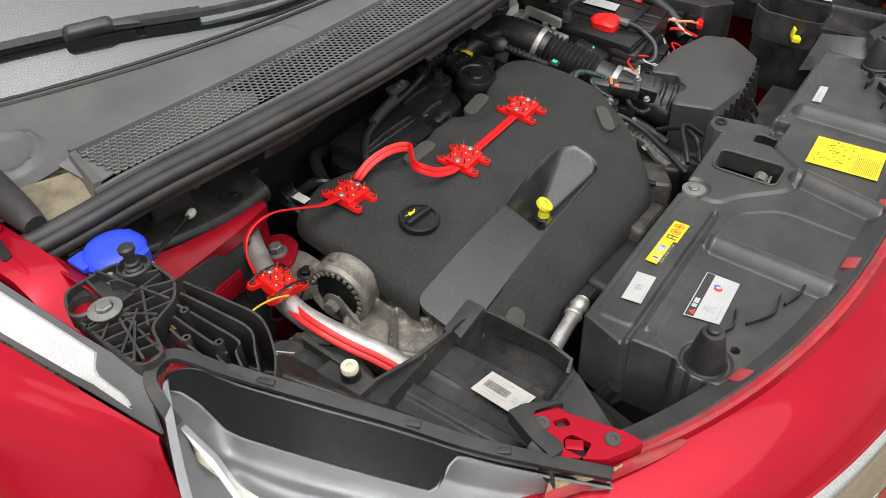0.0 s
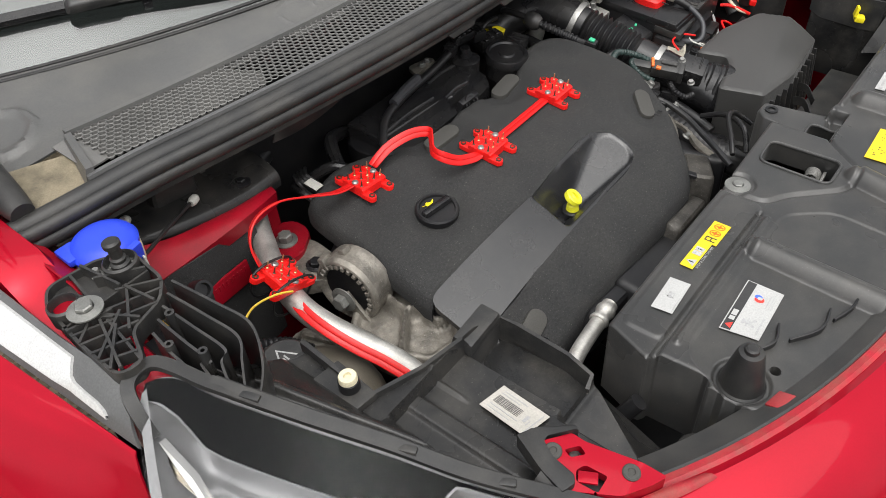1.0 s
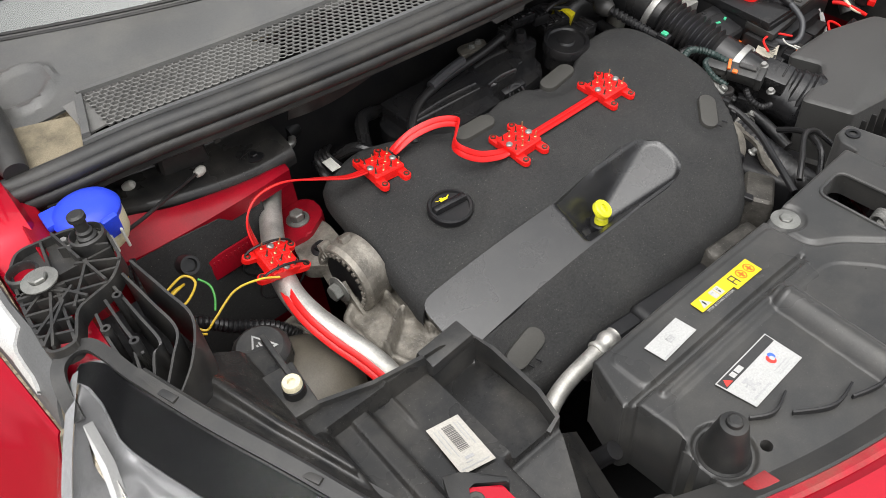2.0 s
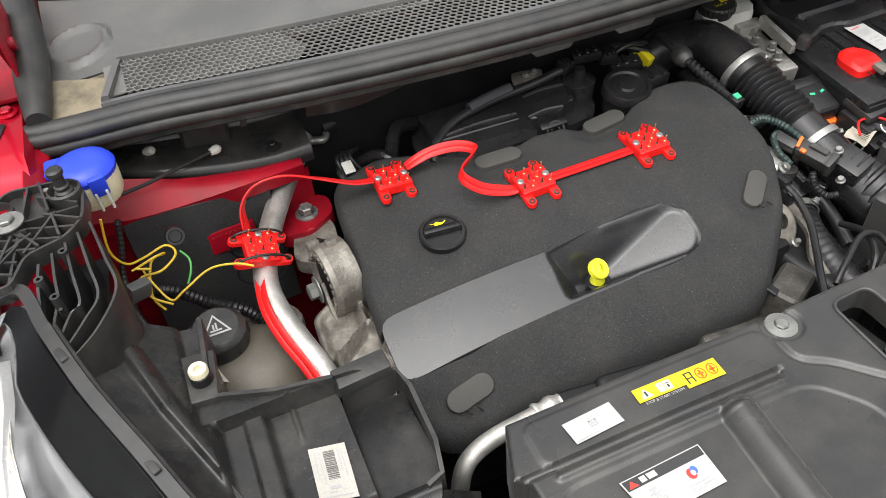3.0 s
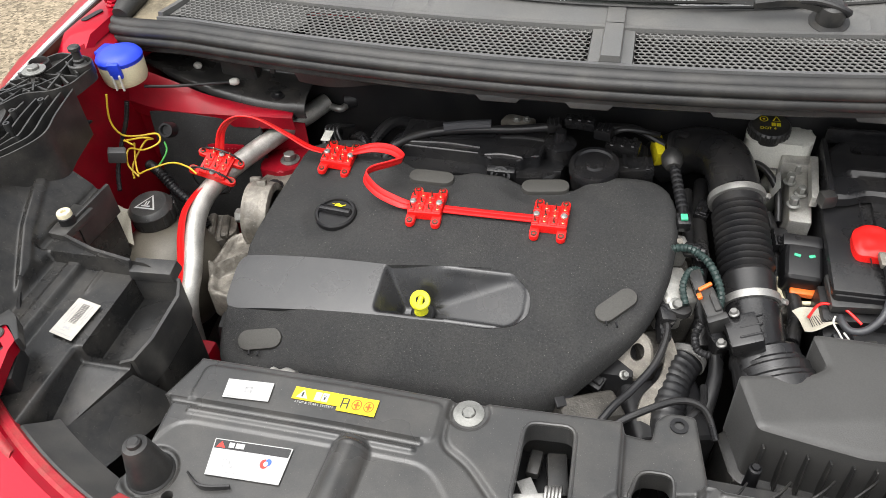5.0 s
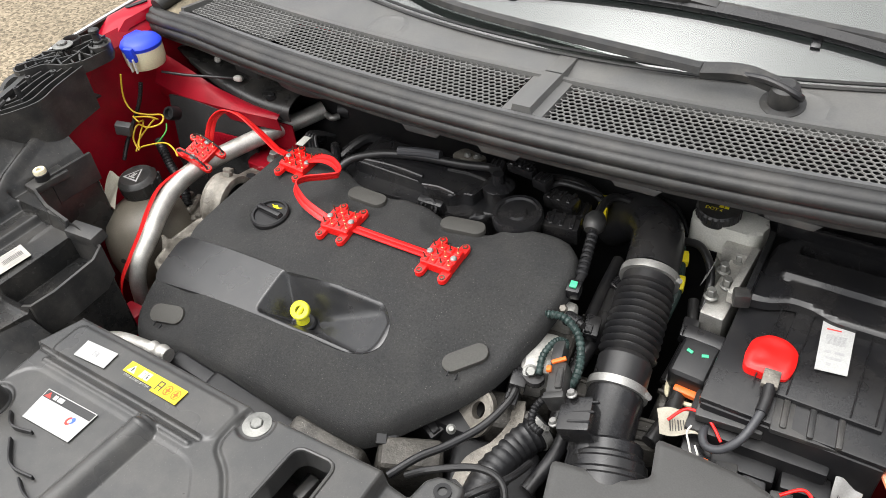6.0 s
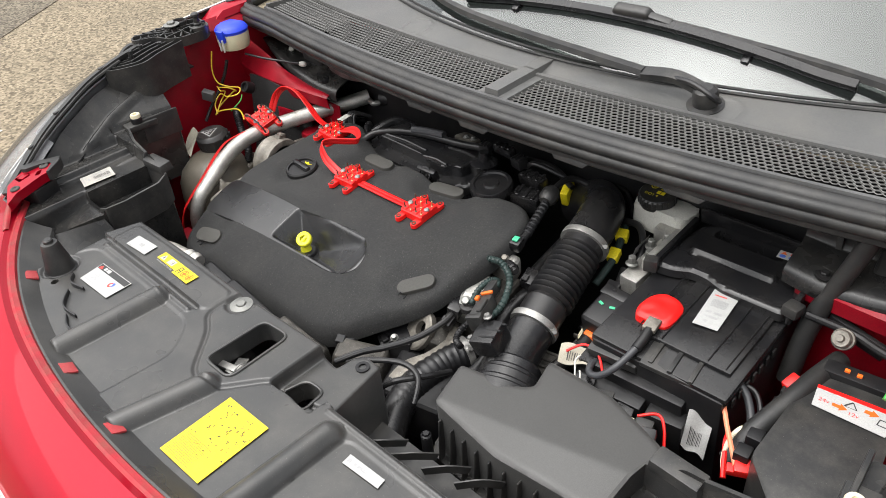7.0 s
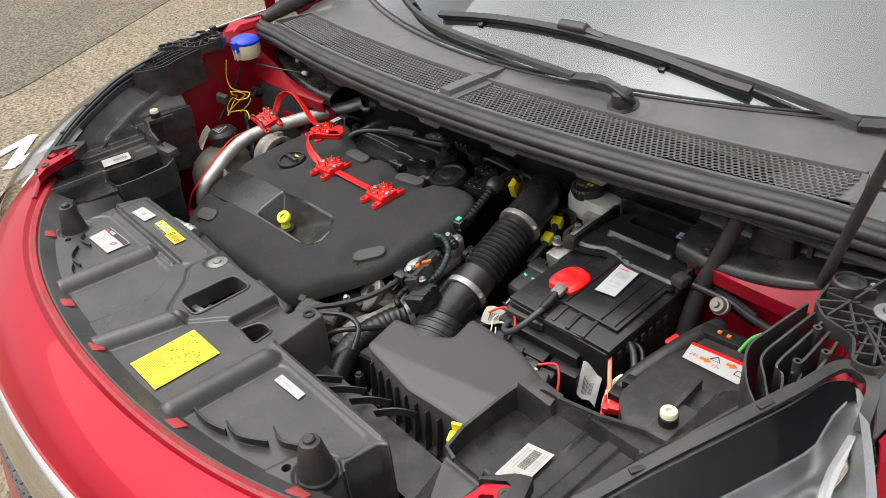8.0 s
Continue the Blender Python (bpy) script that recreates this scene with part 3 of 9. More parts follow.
# inner wings, firewall and the dark floor of the bay
for s in (-1, 1):
    bm = B()
    prof = [(0.775, 1.105), (0.755, 1.085), (0.745, 1.02), (0.742, 0.90), (0.735, 0.60), (0.73, 0.35)]
    sheet(bm, lambda u, v: V(s * (prof[min(4, int(v * 5))][0] * (1 - (v * 5 - min(4, int(v * 5)))) + prof[min(4, int(v * 5)) + 1][0] * (v * 5 - min(4, int(v * 5)))),
                             -0.30 + 0.75 * u, prof[min(4, int(v * 5))][1] * (1 - (v * 5 - min(4, int(v * 5)))) + prof[min(4, int(v * 5)) + 1][1] * (v * 5 - min(4, int(v * 5))) - (0.10 * step(0.06, -0.02, -0.30 + 0.75 * u) + 0.08 * step(-0.05, -0.25, -0.30 + 0.75 * u)) * (1 - v)), 20, 15, 0.002)
    part("inner_wing", bm, M_INNER, car, "dirty red inner wing")
    # sloping red rail from the wing to the firewall
    bm = B()
    hi = [V(-0.748, 0.172, 1.045), V(-0.675, 0.170, 1.022), V(-0.63, 0.168, 1.006), V(-0.585, 0.168, 0.996), V(-0.535, 0.168, 0.988), V(-0.478, 0.176, 0.980)]
    lo = [V(-0.748, 0.138, 1.002), V(-0.70, 0.138, 0.990), V(-0.65, 0.138, 0.987), V(-0.59, 0.139, 0.987), V(-0.535, 0.142, 0.987), V(-0.478, 0.158, 0.978)]
    hi, lo = spline(hi, 5), spline(lo, 5)

    def rail(u, v):
        i = min(len(hi) - 2, int(u * (len(hi) - 1)))
        f = u * (len(hi) - 1) - i
        a, b = hi[i].lerp(hi[i + 1], f), lo[i].lerp(lo[i + 1], f)
        t = min(1.0, v / 0.7)
        p = a.lerp(b, t) + V(0, 0, 0.004 * math.sin(math.pi * t)) - V(0, -0.004, 0.024) * max(0.0, (v - 0.7) / 0.3)
        return V(-s * p.x, p.y, p.z)
    sheet(bm, rail, 50, 20, 0.002)
    part("suspension_rail", bm, M_INNER, car, "red suspension tower edge")
    bm = B()
    sheet(bm, lambda u, v: V(s * (0.745 - 0.275 * u), 0.152 + 0.030 * u, 0.985 - 0.03 * u - 0.45 * v), 12, 6, 0.002)
    part("tower_wall", bm, M_INNER, car, "red suspension tower wall")
bm = B()
sheet(bm, lambda u, v: V(-0.78 + 1.56 * u, 0.262 - 0.02 * v, 1.10 - 0.80 * v), 20, 8, 0.003)
part("firewall", bm, M_DEEP, car, "black insulated firewall")
bm = B()
sheet(bm, lambda u, v: V(-0.78 + 1.56 * u, -0.60 + 0.90 * v, 0.42), 6, 4, 0.003)
part("undershield", bm, M_DEEP, car, "dark engine undershield")
bm = B()
box(bm, (0, -0.50, 0.68), (1.15, 0.06, 0.44), 0.01)
part("radiator", bm, M_DEEP, car, "dark radiator pack")
bm = B()
box(bm, (-0.36, -0.05, 0.72), (0.28, 0.24, 0.26), 0.03)
box(bm, (-0.10, -0.04, 0.74), (0.36, 0.26, 0.26), 0.03)
part("engine_block", bm, M_DEEP, car, "dark engine block")


# ---- windscreen, dashboard and scuttle ----
def glass_foot(x):
    return 0.283 + 0.40 * x * x


bm = B()
sheet(bm, lambda u, v: V((-0.74 + 1.48 * u) * (1 - 0.15 * v), glass_foot(-0.74 + 1.48 * u) - 0.012 + 0.80 * v, 1.135 + 0.46 * v + 0.02 * math.sin(math.pi * v)), 30, 14, 0.004)
screen = part("windscreen", bm, M_WINDOW, car, "clear dusty windscreen")
screen.visible_shadow = False
bm = B()
sheet(bm, lambda u, v: V((-0.74 + 1.48 * u), glass_foot(-0.74 + 1.48 * u) + 0.02 + 0.8 * v, 1.10 + 0.06 * v), 20, 8, 0.003)
part("dashboard", bm, M_DASH, car, "dark dashboard top")
for s in (-1, 1):
    bm = B()
    tube(bm, [(s * 0.76, 0.50, 1.15), (s * 0.70, 0.95, 1.42), (s * 0.62, 1.35, 1.62)], 0.03, seg=10)
    part("windscreen_pillar", bm, M_PAINT, car, "red windscreen pillar")
    bm = B()
    side = [(0.94, 0.30), (0.965, 0.45), (0.965, 0.62), (0.95, 0.80), (0.955, 0.92), (0.92, 1.06), (0.885, 1.12)]
    sheet(bm, lambda u, v: V(s * (side[min(5, int(v * 6))][0] * (1 - (v * 6 - min(5, int(v * 6)))) + side[min(5, int(v * 6)) + 1][0] * (v * 6 - min(5, int(v * 6)))) * (1 - 0.10 * step(0.75, 1.0, u)),
                             1.28 + 2.35 * u, side[min(5, int(v * 6))][1] * (1 - (v * 6 - min(5, int(v * 6)))) + side[min(5, int(v * 6)) + 1][1] * (v * 6 - min(5, int(v * 6))) + 0.05 * u * v), 24, 12, 0.006)
    part("side_panel", bm, M_PAINT, car, "glossy red body side")
    bm = B()
    sheet(bm, lambda u, v: V(s * (0.875 - 0.24 * v), 0.95 + 0.40 * v + (2.60 - 0.75 * v) * u, 1.12 + 0.50 * v + 0.04 * u * (1 - v)), 10, 6, 0.004)
    part("side_window", bm, M_WINDOW, car, "tinted side window")
bm = B()
sheet(bm, lambda u, v: V(-0.66 + 1.32 * u, 1.28 + 1.98 * v, 1.60 + 0.07 * math.sin(math.pi * u) + 0.03 * math.sin(math.pi * v)), 16, 10, 0.02)
part("roof", bm, M_PAINT, car, "red roof")
bm = B()
sheet(bm, lambda u, v: V((-0.84 + 1.68 * u) * (1 - 0.22 * step(0.5, 1.0, v)), 3.66 - 0.42 * step(0.5, 1.0, v) + 0.03 * math.sin(math.pi * u), 0.30 + 1.32 * v), 10, 14, 0.01)
part("tailgate", bm, M_PAINT, car, "red tailgate")
for y in (0.12, 2.75):
    for s in (-1, 1):
        bm = B()
        lathe(bm, [(0.20, -0.09), (0.26, -0.10), (0.31, -0.085), (0.325, -0.06), (0.325, 0.06), (0.31, 0.085), (0.26, 0.10), (0.20, 0.09), (0.20, -0.09)], (s * 0.80, y, 0.325), (1, 0, 0), 40)
        wheel = part("wheel", bm, M_RUBBER, car, "black tyre")
        bm = B()
        lathe(bm, [(0, 0.03), (0.06, 0.035), (0.17, 0.02), (0.20, 0.08), (0.21, 0.08), (0.21, -0.08), (0, -0.08)], (s * 0.80, y, 0.325), (s, 0, 0), 30)
        part("rim", bm, M_ALU, wheel, "alloy rim")
scuttle = thing("scuttle_panel", (0, 0.25, 1.10), "dusty black plastic scuttle panel below the windscreen", "scuttle panel")


def grille_back(x):
    return 0.217 + 0.135 * x * x


def grille_front(x):
    return 0.122 + 0.165 * x * x


bm = B()


def scuttle_top(u, v):
    x = -0.735 + 1.47 * u
    y0, y1 = grille_back(x) - 0.004, glass_foot(x) + 0.004
    y = y0 + (y1 - y0) * v
    z = 1.121 + 0.018 * v - 0.012 * step(0.62, 0.73, abs(x)) * (1 - v)
    r = math.hypot(abs(x) - 0.695, y - 0.345)
    z += 0.006 * step(0.045, 0.038, r) - 0.004 * step(0.034, 0.028, r)
    r2 = math.hypot(abs(x) - 0.30, y - 0.262)
    z += 0.002 * step(0.030, 0.028, r2) - 0.0015 * step(0.026, 0.024, r2)
    return V(x, y, z)


sheet(bm, scuttle_top, 280, 36, 0.003)
part("scuttle_cover", bm, M_COWL, scuttle, "grey dusty moulded cover")
for k in (0, 1):
    bm = B()
    tube(bm, [(x, glass_foot(x) - 0.006 - 0.012 * k, 1.1395 - 0.002 * k) for x in [-0.735 + 1.47 * i / 40 for i in range(41)]], 0.0022, seg=6, n=1)
    part("glass_bead", bm, M_RUBBER, scuttle)
# frame round the two grilles
for s in (-1, 1):
    bm = B()
    xs = [0.012 + 0.64 * i / 40 for i in range(41)]
    sweep(bm, [(s * x, grille_back(x), 1.0) for x in xs][::s], [(-0.006, 0.118), (-0.005, 0.130), (0.002, 0.130), (0.004, 0.118)], out=lambda i: V(0, -1, 0))
    part("grille_rim", bm, M_COWL, scuttle)
    bm = B()
    sweep(bm, [(s * (0.652 + 0.022 * t), grille_back(0.65) - 0.004 - 0.080 * t, 1.0) for t in [i / 8 for i in range(9)]], [(-0.004, 0.10), (-0.004, 0.129), (0.004, 0.129), (0.012, 0.10)], out=lambda i: V(s, 0.2, 0))
    part("grille_end", bm, M_COWL, scuttle)
bm = B()
rows = []
sweep(bm, [(0.0, 0.125 + 0.093 * i / 6, 1.0) for i in range(7)], [(-0.030, 0.118), (-0.028, 0.126), (-0.014, 0.127), (-0.012, 0.136), (0.012, 0.136), (0.014, 0.127), (0.028, 0.126), (0.030, 0.118)], out=lambda i: V(1, 0, 0))
part("grille_divider", bm, M_COWL, scuttle, "grey centre bridge between the grilles")
bm = B()
sweep(bm, [(0.0, 0.216 + 0.07 * i / 6, 1.0) for i in range(7)], [(-0.014, 0.120), (-0.012, 0.136), (0.012, 0.136), (0.014, 0.120)], out=lambda i: V(1, 0, 0))
part("centre_rib", bm, M_COWL, scuttle)
# added sheet close under the mesh, coloured as the shade of the plenum
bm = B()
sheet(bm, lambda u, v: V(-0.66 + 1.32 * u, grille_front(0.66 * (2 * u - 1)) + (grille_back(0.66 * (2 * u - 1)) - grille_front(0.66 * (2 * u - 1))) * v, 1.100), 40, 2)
part("plenum_shade_sheet", bm, M_VOID, scuttle, "near-black sheet standing for the shade below the grille")


def honeycomb(s):
    """Moulded hexagon mesh; its outer part is closed, and so are single cells at the edge."""
    rng = random.Random(5)
    bm = B()
    pitch, t0 = 0.0092, 1.125
    rowh = pitch * 0.866
    lo, hi = 0.034, 0.648
    j = 0
    while j < 24:
        i = 0
        v = (j + 0.5) * rowh
        while True:
            x = lo + (i + 0.5 * (j % 2)) * pitch
            i += 1
            if x > hi:
                break
            depth = grille_back(x) - grille_front(x) - 0.006
            y = grille_back(x) - 0.004 - v * (1.0 if True else depth)
            if v > depth:
                continue
            end = 0.652 + 0.022 * (v / 0.08) - 0.006
            if x > end:
                continue
            shut = x > (0.445 if s < 0 else 0.572) + 0.012 * math.sin(v * 90) or (j < 2 and noise.noise(V(x * 14 * s, j * 0.35, 2)) > 0.12) or (s < 0 and x < 0.05) and j < 1
            ca, sa = [math.cos(radians(60 * k + 30)) for k in range(6)], [math.sin(radians(60 * k + 30)) for k in range(6)]
            R, r = pitch / 1.732, pitch / 1.732 * (0.79 if shut else 0.81)
            z = t0 + 0.0015 * math.sin(x * 3)
            o = [bm.verts.new((s * (x + R * c), y + R * d, z)) for c, d in zip(ca, sa)]
            h = [bm.verts.new((s * (x + r * c), y + r * d, z + 0.0006)) for c, d in zip(ca, sa)]
            dz = 0.0026 if shut else 0.0008
            q = [bm.verts.new((s * (x + r * 0.97 * c), y + r * 0.97 * d, z - dz)) for c, d in zip(ca, sa)]
            for k in range(6):
                m = (k + 1) % 6
                bm.faces.new((o[k], o[m], h[m], h[k]))
                bm.faces.new((h[k], h[m], q[m], q[k]))
            if shut:
                bm.faces.new(q)
        j += 1
    tagged(part("honeycomb_grille", bm, M_MESH, scuttle, "grey honeycomb air intake mesh", angle=20), kind="stuff")


for s in (-1, 1):
    honeycomb(s)
    bm = B()
    x0 = 0.45 if s < 0 else 0.578

    def closed(u, v):
        x = x0 + (0.672 - x0) * u
        return V(s * x, grille_front(x) + 0.006 + (grille_back(x) - grille_front(x) - 0.008) * v, 1.1218 + 0.0015 * math.sin(x * 3) - 0.004 * step(0.9, 1.0, u))
    sheet(bm, closed, 20, 6, 0.002)
    part("closed_field", bm, M_MESH, scuttle, "closed end of the air intake")
for s in (-1, 1):
    bm = B()
    sheet(bm, lambda u, v: V(s * (0.664 + 0.085 * u), 0.178 + 0.03 * u + 0.075 * v, 1.104 + 0.012 * v + 0.004 * u), 10, 10, 0.003)
    part("scuttle_corner", bm, M_DIRT if s < 0 else M_COWL, scuttle, "dirt-covered scuttle corner")
    bm = B()
    path = [(s * 0.752, 0.198, 1.116), (s * 0.750, 0.25, 1.128), (s * 0.748, 0.33, 1.146), (s * 0.752, 0.44, 1.175)]
    tube(bm, path, lambda u: 0.010 + 0.012 * math.sin(math.pi * min(1.0, 0.08 + 0.62 * u)), seg=18, n=8)
    part("scuttle_side", bm, M_RUBBER, scuttle, "black rubber side piece")
# rubber bonnet seal on the scuttle's front edge
SEAL = [(x, 0.107 + 0.150 * x * x - 0.05 * step(0.70, 0.80, abs(x)) * 0, 1.0 - 0.012 * step(0.6, 0.78, abs(x))) for x in [-0.785 + 1.57 * i / 60 for i in range(61)]]
seal = thing("bonnet_seal", (0, 0.12, 1.09), "long black ribbed rubber seal along the scuttle edge", "rubber seal")
for name, dy, dz, r in (("seal_tube", 0.004, 0.1135, 0.0115), ("seal_tube", -0.0085, 0.1105, 0.0085), ("seal_lip", -0.0095, 0.0965, 0.0085)):
    bm = B()
    tube(bm, [(p[0], p[1] + dy, p[2] + dz) for p in SEAL], r, seg=18, n=1)
    part(name, bm, M_RUBBER, seal)
bm = B()
sweep(bm, SEAL, [(-0.010, 0.090), (-0.010, 0.118), (0.004, 0.112), (0.006, 0.092)])
part("seal_web", bm, M_RUBBER, seal)
bm = B()
sweep(bm, [(p[0], p[1] + 0.012, p[2]) for p in SEAL[4:-4]], [(-0.004, 0.120), (-0.004, 0.1275), (0.002, 0.1275), (0.003, 0.120)])
part("seal_edge", bm, M_TRIM, seal, "lighter grey seal edge")
# channel below the seal
bm = B()
sweep(bm, SEAL, [(-0.03, 0.088), (0.005, 0.090), (0.007, 0.078), (-0.004, 0.070), (-0.03, 0.068)])
part("scuttle_channel", bm, M_BLACK, scuttle, "black channel under the seal")
bm = B()
sheet(bm, lambda u, v: V(-0.457 + 0.30 * u, 0.112 + 0.150 * (-0.457 + 0.30 * u) ** 2 + 0.008 + 0.018 * v, 1.077 - 0.036 * v * (1 - 0.75 * step(0.0, 1.0, u)) - 0.004 * math.sin(9 * u) * v), 24, 6, 0.002)
part("scuttle_flap", bm, M_BLACK, scuttle, "black sealing flap under the scuttle edge")
for x in (-0.14, -0.02, 0.16, 0.33):
    bm = B()
    y = 0.100 + 0.15 * x * x
    prism(bm, [(x - 0.032, 0.003), (x - 0.024, -0.005), (x + 0.024, -0.005), (x + 0.032, 0.003)], -0.002, 0.002, 0.0008, Matrix.Translation((0, y + 0.001, 1.076)) @ pose(0, 0, 0, 70, 0, 0))
    part("clip_tab", bm, M_BLACK, scuttle)


# ---- engine cover ----
def cover_z(x, y):
    return 0.955 + 0.08 * y - 1.1 * min(y, 0) ** 2 - 0.35 * min(x + 0.2, 0) ** 2


PADS = {"FL": ((-0.420, -0.200), (-0.388, -0.193), 0.0135), "FR": ((0.030, -0.118), (0.054, -0.094), 0.0125),
        "B1": ((-0.090, 0.076), (-0.050, 0.082), 0.013), "B2": ((-0.254, 0.077), (-0.214, 0.076), 0.013)}
OIL = (-0.353, -0.010)
COVER = spline([(-0.452, 0.135, 0), (-0.43, 0.150, 0), (-0.38, 0.158, 0), (-0.335, 0.140, 0), (-0.28, 0.108, 0), (-0.20, 0.098, 0), (-0.12, 0.092, 0), (-0.045, 0.088, 0), (-0.005, 0.100, 0), (0.03, 0.112, 0), (0.075, 0.110, 0),
                (0.102, 0.085, 0), (0.112, 0.035, 0), (0.108, -0.03, 0), (0.098, -0.075, 0), (0.070, -0.132, 0), (0.018, -0.190, 0), (-0.028, -0.228, 0), (-0.08, -0.239, 0), (-0.20, -0.240, 0), (-0.34, -0.239, 0), (-0.43, -0.234, 0),
                (-0.458, -0.218, 0), (-0.468, -0.185, 0), (-0.471, -0.13, 0), (-0.471, -0.08, 0), (-0.466, 0.0, 0), (-0.460, 0.07, 0)], 5, True)
COVER = [(p.x, p.y) for p in COVER]
INSERT = round_corners([(-0.470, -0.087), (-0.245, -0.094), (-0.12, -0.082), (-0.085, -0.087), (-0.062, -0.112), (-0.060, -0.138), (-0.076, -0.154), (-0.105, -0.161), (-0.245, -0.161), (-0.469, -0.164)], 0.02, 4)


def felt_z(x, y, d):
    z = cover_z(x, y)
    r = 0.016
    if d < r:
        z -= r - math.sqrt(max(0.0, r * r - (r - d) ** 2))
    for a, b, w in PADS.values():
        e = seg_dist(x, y, *a, *b)
        z -= 0.012 * step(0.048, 0.012, e)
    e = math.hypot(x - OIL[0], y - OIL[1])
    z -= 0.010 * step(0.058, 0.026, e)
    z -= 0.004 * step(0.012, 0.0, seg_dist(x, y, -0.47, -0.080, -0.25, -0.087))
    z += 0.0012 * noise.noise(V(x * 22, y * 22, 1.0))
    return z


def insert_z(x, y, d):
    z = cover_z(x, y) - 0.0004
    # scoop: a steep wall at its near end and sides, a long ramp to the other end
    e = -box_dist(x, y, -0.257 - 0.06 * (-0.123 - y) * step(-0.15, -0.20, x), -0.157, -0.064, -0.089, 0.028 - 0.018 * step(-0.13, -0.18, x))
    if e > 0:
        wall, ramp = e / 0.030, (-0.066 - x) / 0.135
        k = 0.16
        h = max(0.0, min(1.0, 0.5 + 0.5 * (ramp - wall) / k))
        low = ramp + (wall - ramp) * h - k * h * (1 - h)
        z -= 0.046 * max(0.0, min(1.0, low))
    z += 0.0014 * step(0.006, 0.001, abs(e)) * step(-0.19, -0.16, x)
    return z


cover = thing("engine_cover", (-0.18, -0.04, 0.88), "large black felt-foam engine cover with a smooth plastic strip", "engine cover")
bm = B()
field(bm, COVER, 0.0045, felt_z, [INSERT], drop=0.015, hole_drop=0.006)
part("foam_shell", bm, M_FELT, cover, "black speckled felt foam", angle=50)
bm = B()
field(bm, INSERT, 0.0020, insert_z, (), drop=0.008)
part("trim_insert", bm, M_STRIP, cover, "smooth satin black plastic strip with a scoop", angle=65)
for a, b, r in PADS.values():
    bm = B()
    m = Matrix.Identity(4)
    z = cover_z((a[0] + b[0]) / 2, (a[1] + b[1]) / 2) - 0.009
    prism(bm, capsule(a, b, r), z - 0.004, z + 0.004, 0.002)
    bmesh.ops.transform(bm, matrix=Matrix.Translation(V(0, (a[1] + b[1]) / 2, z)) @ Matrix.Rotation(0.08 - 2.2 * min(0, (a[1] + b[1]) / 2), 4, "X") @ Matrix.Translation(-V(0, (a[1] + b[1]) / 2, z)), verts=bm.verts)
    part("mount_pad", bm, M_PAD, cover, "grey-brown oval rubber pad")
for a, b, r in list(PADS.values())[:2]:
    bm = B()
    mx, my = (a[0] + b[0]) / 2, a[1] - r - 0.002
    for k in (-1, 1):
        tube(bm, [(mx + 0.006 * k - 0.004, my + 0.003, cover_z(mx, my) - 0.004), (mx + 0.006 * k - 0.002, my - 0.004, cover_z(mx, my) - 0.004)], 0.0013, seg=6, n=2)
    part("pad_clip", bm, M_DEEP, cover)

oilcap = thing("oil_filler_cap", (OIL[0], OIL[1], 0.93), "round black oil filler cap with a yellow oil can symbol", "oil cap")
zc = cover_z(*OIL) - 0.010
bm = B()
lathe(bm, [(0, 0), (0.0295, 0), (0.0295, 0.007), (0.0275, 0.0095), (0.0245, 0.0095), (0.0235, 0.0065), (0, 0.0065)], (OIL[0], OIL[1], zc), (0, -0.1, 1), 40)
part("cap_body", bm, M_DEEP, oilcap)
bm = B()
box(bm, (OIL[0], OIL[1], zc + 0.010), (0.052, 0.011, 0.010), 0.003, (4, 0, -6), 0.9)
part("grip_bar", bm, M_SATIN, oilcap)
bm = B()
c4 = [(OIL[0] - 0.010, OIL[1] + 0.0195, zc + 0.0072), (OIL[0] + 0.011, OIL[1] + 0.0175, zc + 0.0072), (OIL[0] + 0.0105, OIL[1] + 0.0095, zc + 0.0072), (OIL[0] - 0.0105, OIL[1] + 0.0115, zc + 0.0072)]
shape_on(bm, c4, [(0.25, 0.35), (0.62, 0.35), (0.75, 0.55), (0.98, 0.15), (1.0, 0.3), (0.72, 0.95), (0.25, 0.95)], 0.0016)
shape_on(bm, c4, [(0.36, 0.1), (0.52, 0.1), (0.52, 0.3), (0.36, 0.3)], 0.0016)
shape_on(bm, c4, [(0.0, 0.3), (0.22, 0.45), (0.22, 0.6), (0.0, 0.42)], 0.0016)
part("oil_can_symbol", bm, M_YELLOW, oilcap, "yellow oil can symbol")

dip = thing("dipstick", (-0.205, -0.128, 0.90), "bright yellow ring handle of the oil dipstick", "dipstick")
bm = B()
ctr = V(-0.2015, -0.129, 0.914)
n_ = V(0.30, -0.50, 0.80).normalized()
x = (V(0.25, 0.85, 0.45) - n_ * V(0.25, 0.85, 0.45).dot(n_)).normalized()
y = n_.cross(x)
lathe(bm, [(0.0062, -0.0042), (0.0115, -0.0050), (0.0132, -0.0030), (0.0132, 0.0030), (0.0115, 0.0050), (0.0062, 0.0042), (0.0062, -0.0042)], ctr, n_, 30)
cyl(bm, ctr - x * 0.0075 - y * 0.001, ctr + x * 0.0075 + y * 0.001, 0.0036, 0.0036, 12, 0.001)
cyl(bm, ctr - V(0, 0, 0.010), ctr - V(0, 0, 0.026), 0.008, 0.010, 20, 0.002)
part("ring_handle", bm, M_LIME, dip)
bm = B()
cyl(bm, ctr - V(-0.002, 0, 0.020), ctr - V(-0.002, 0, 0.05), 0.016, 0.017, 20, 0.002)
part("tube_mouth", bm, M_DEEP, dip, "black dipstick tube mouth")


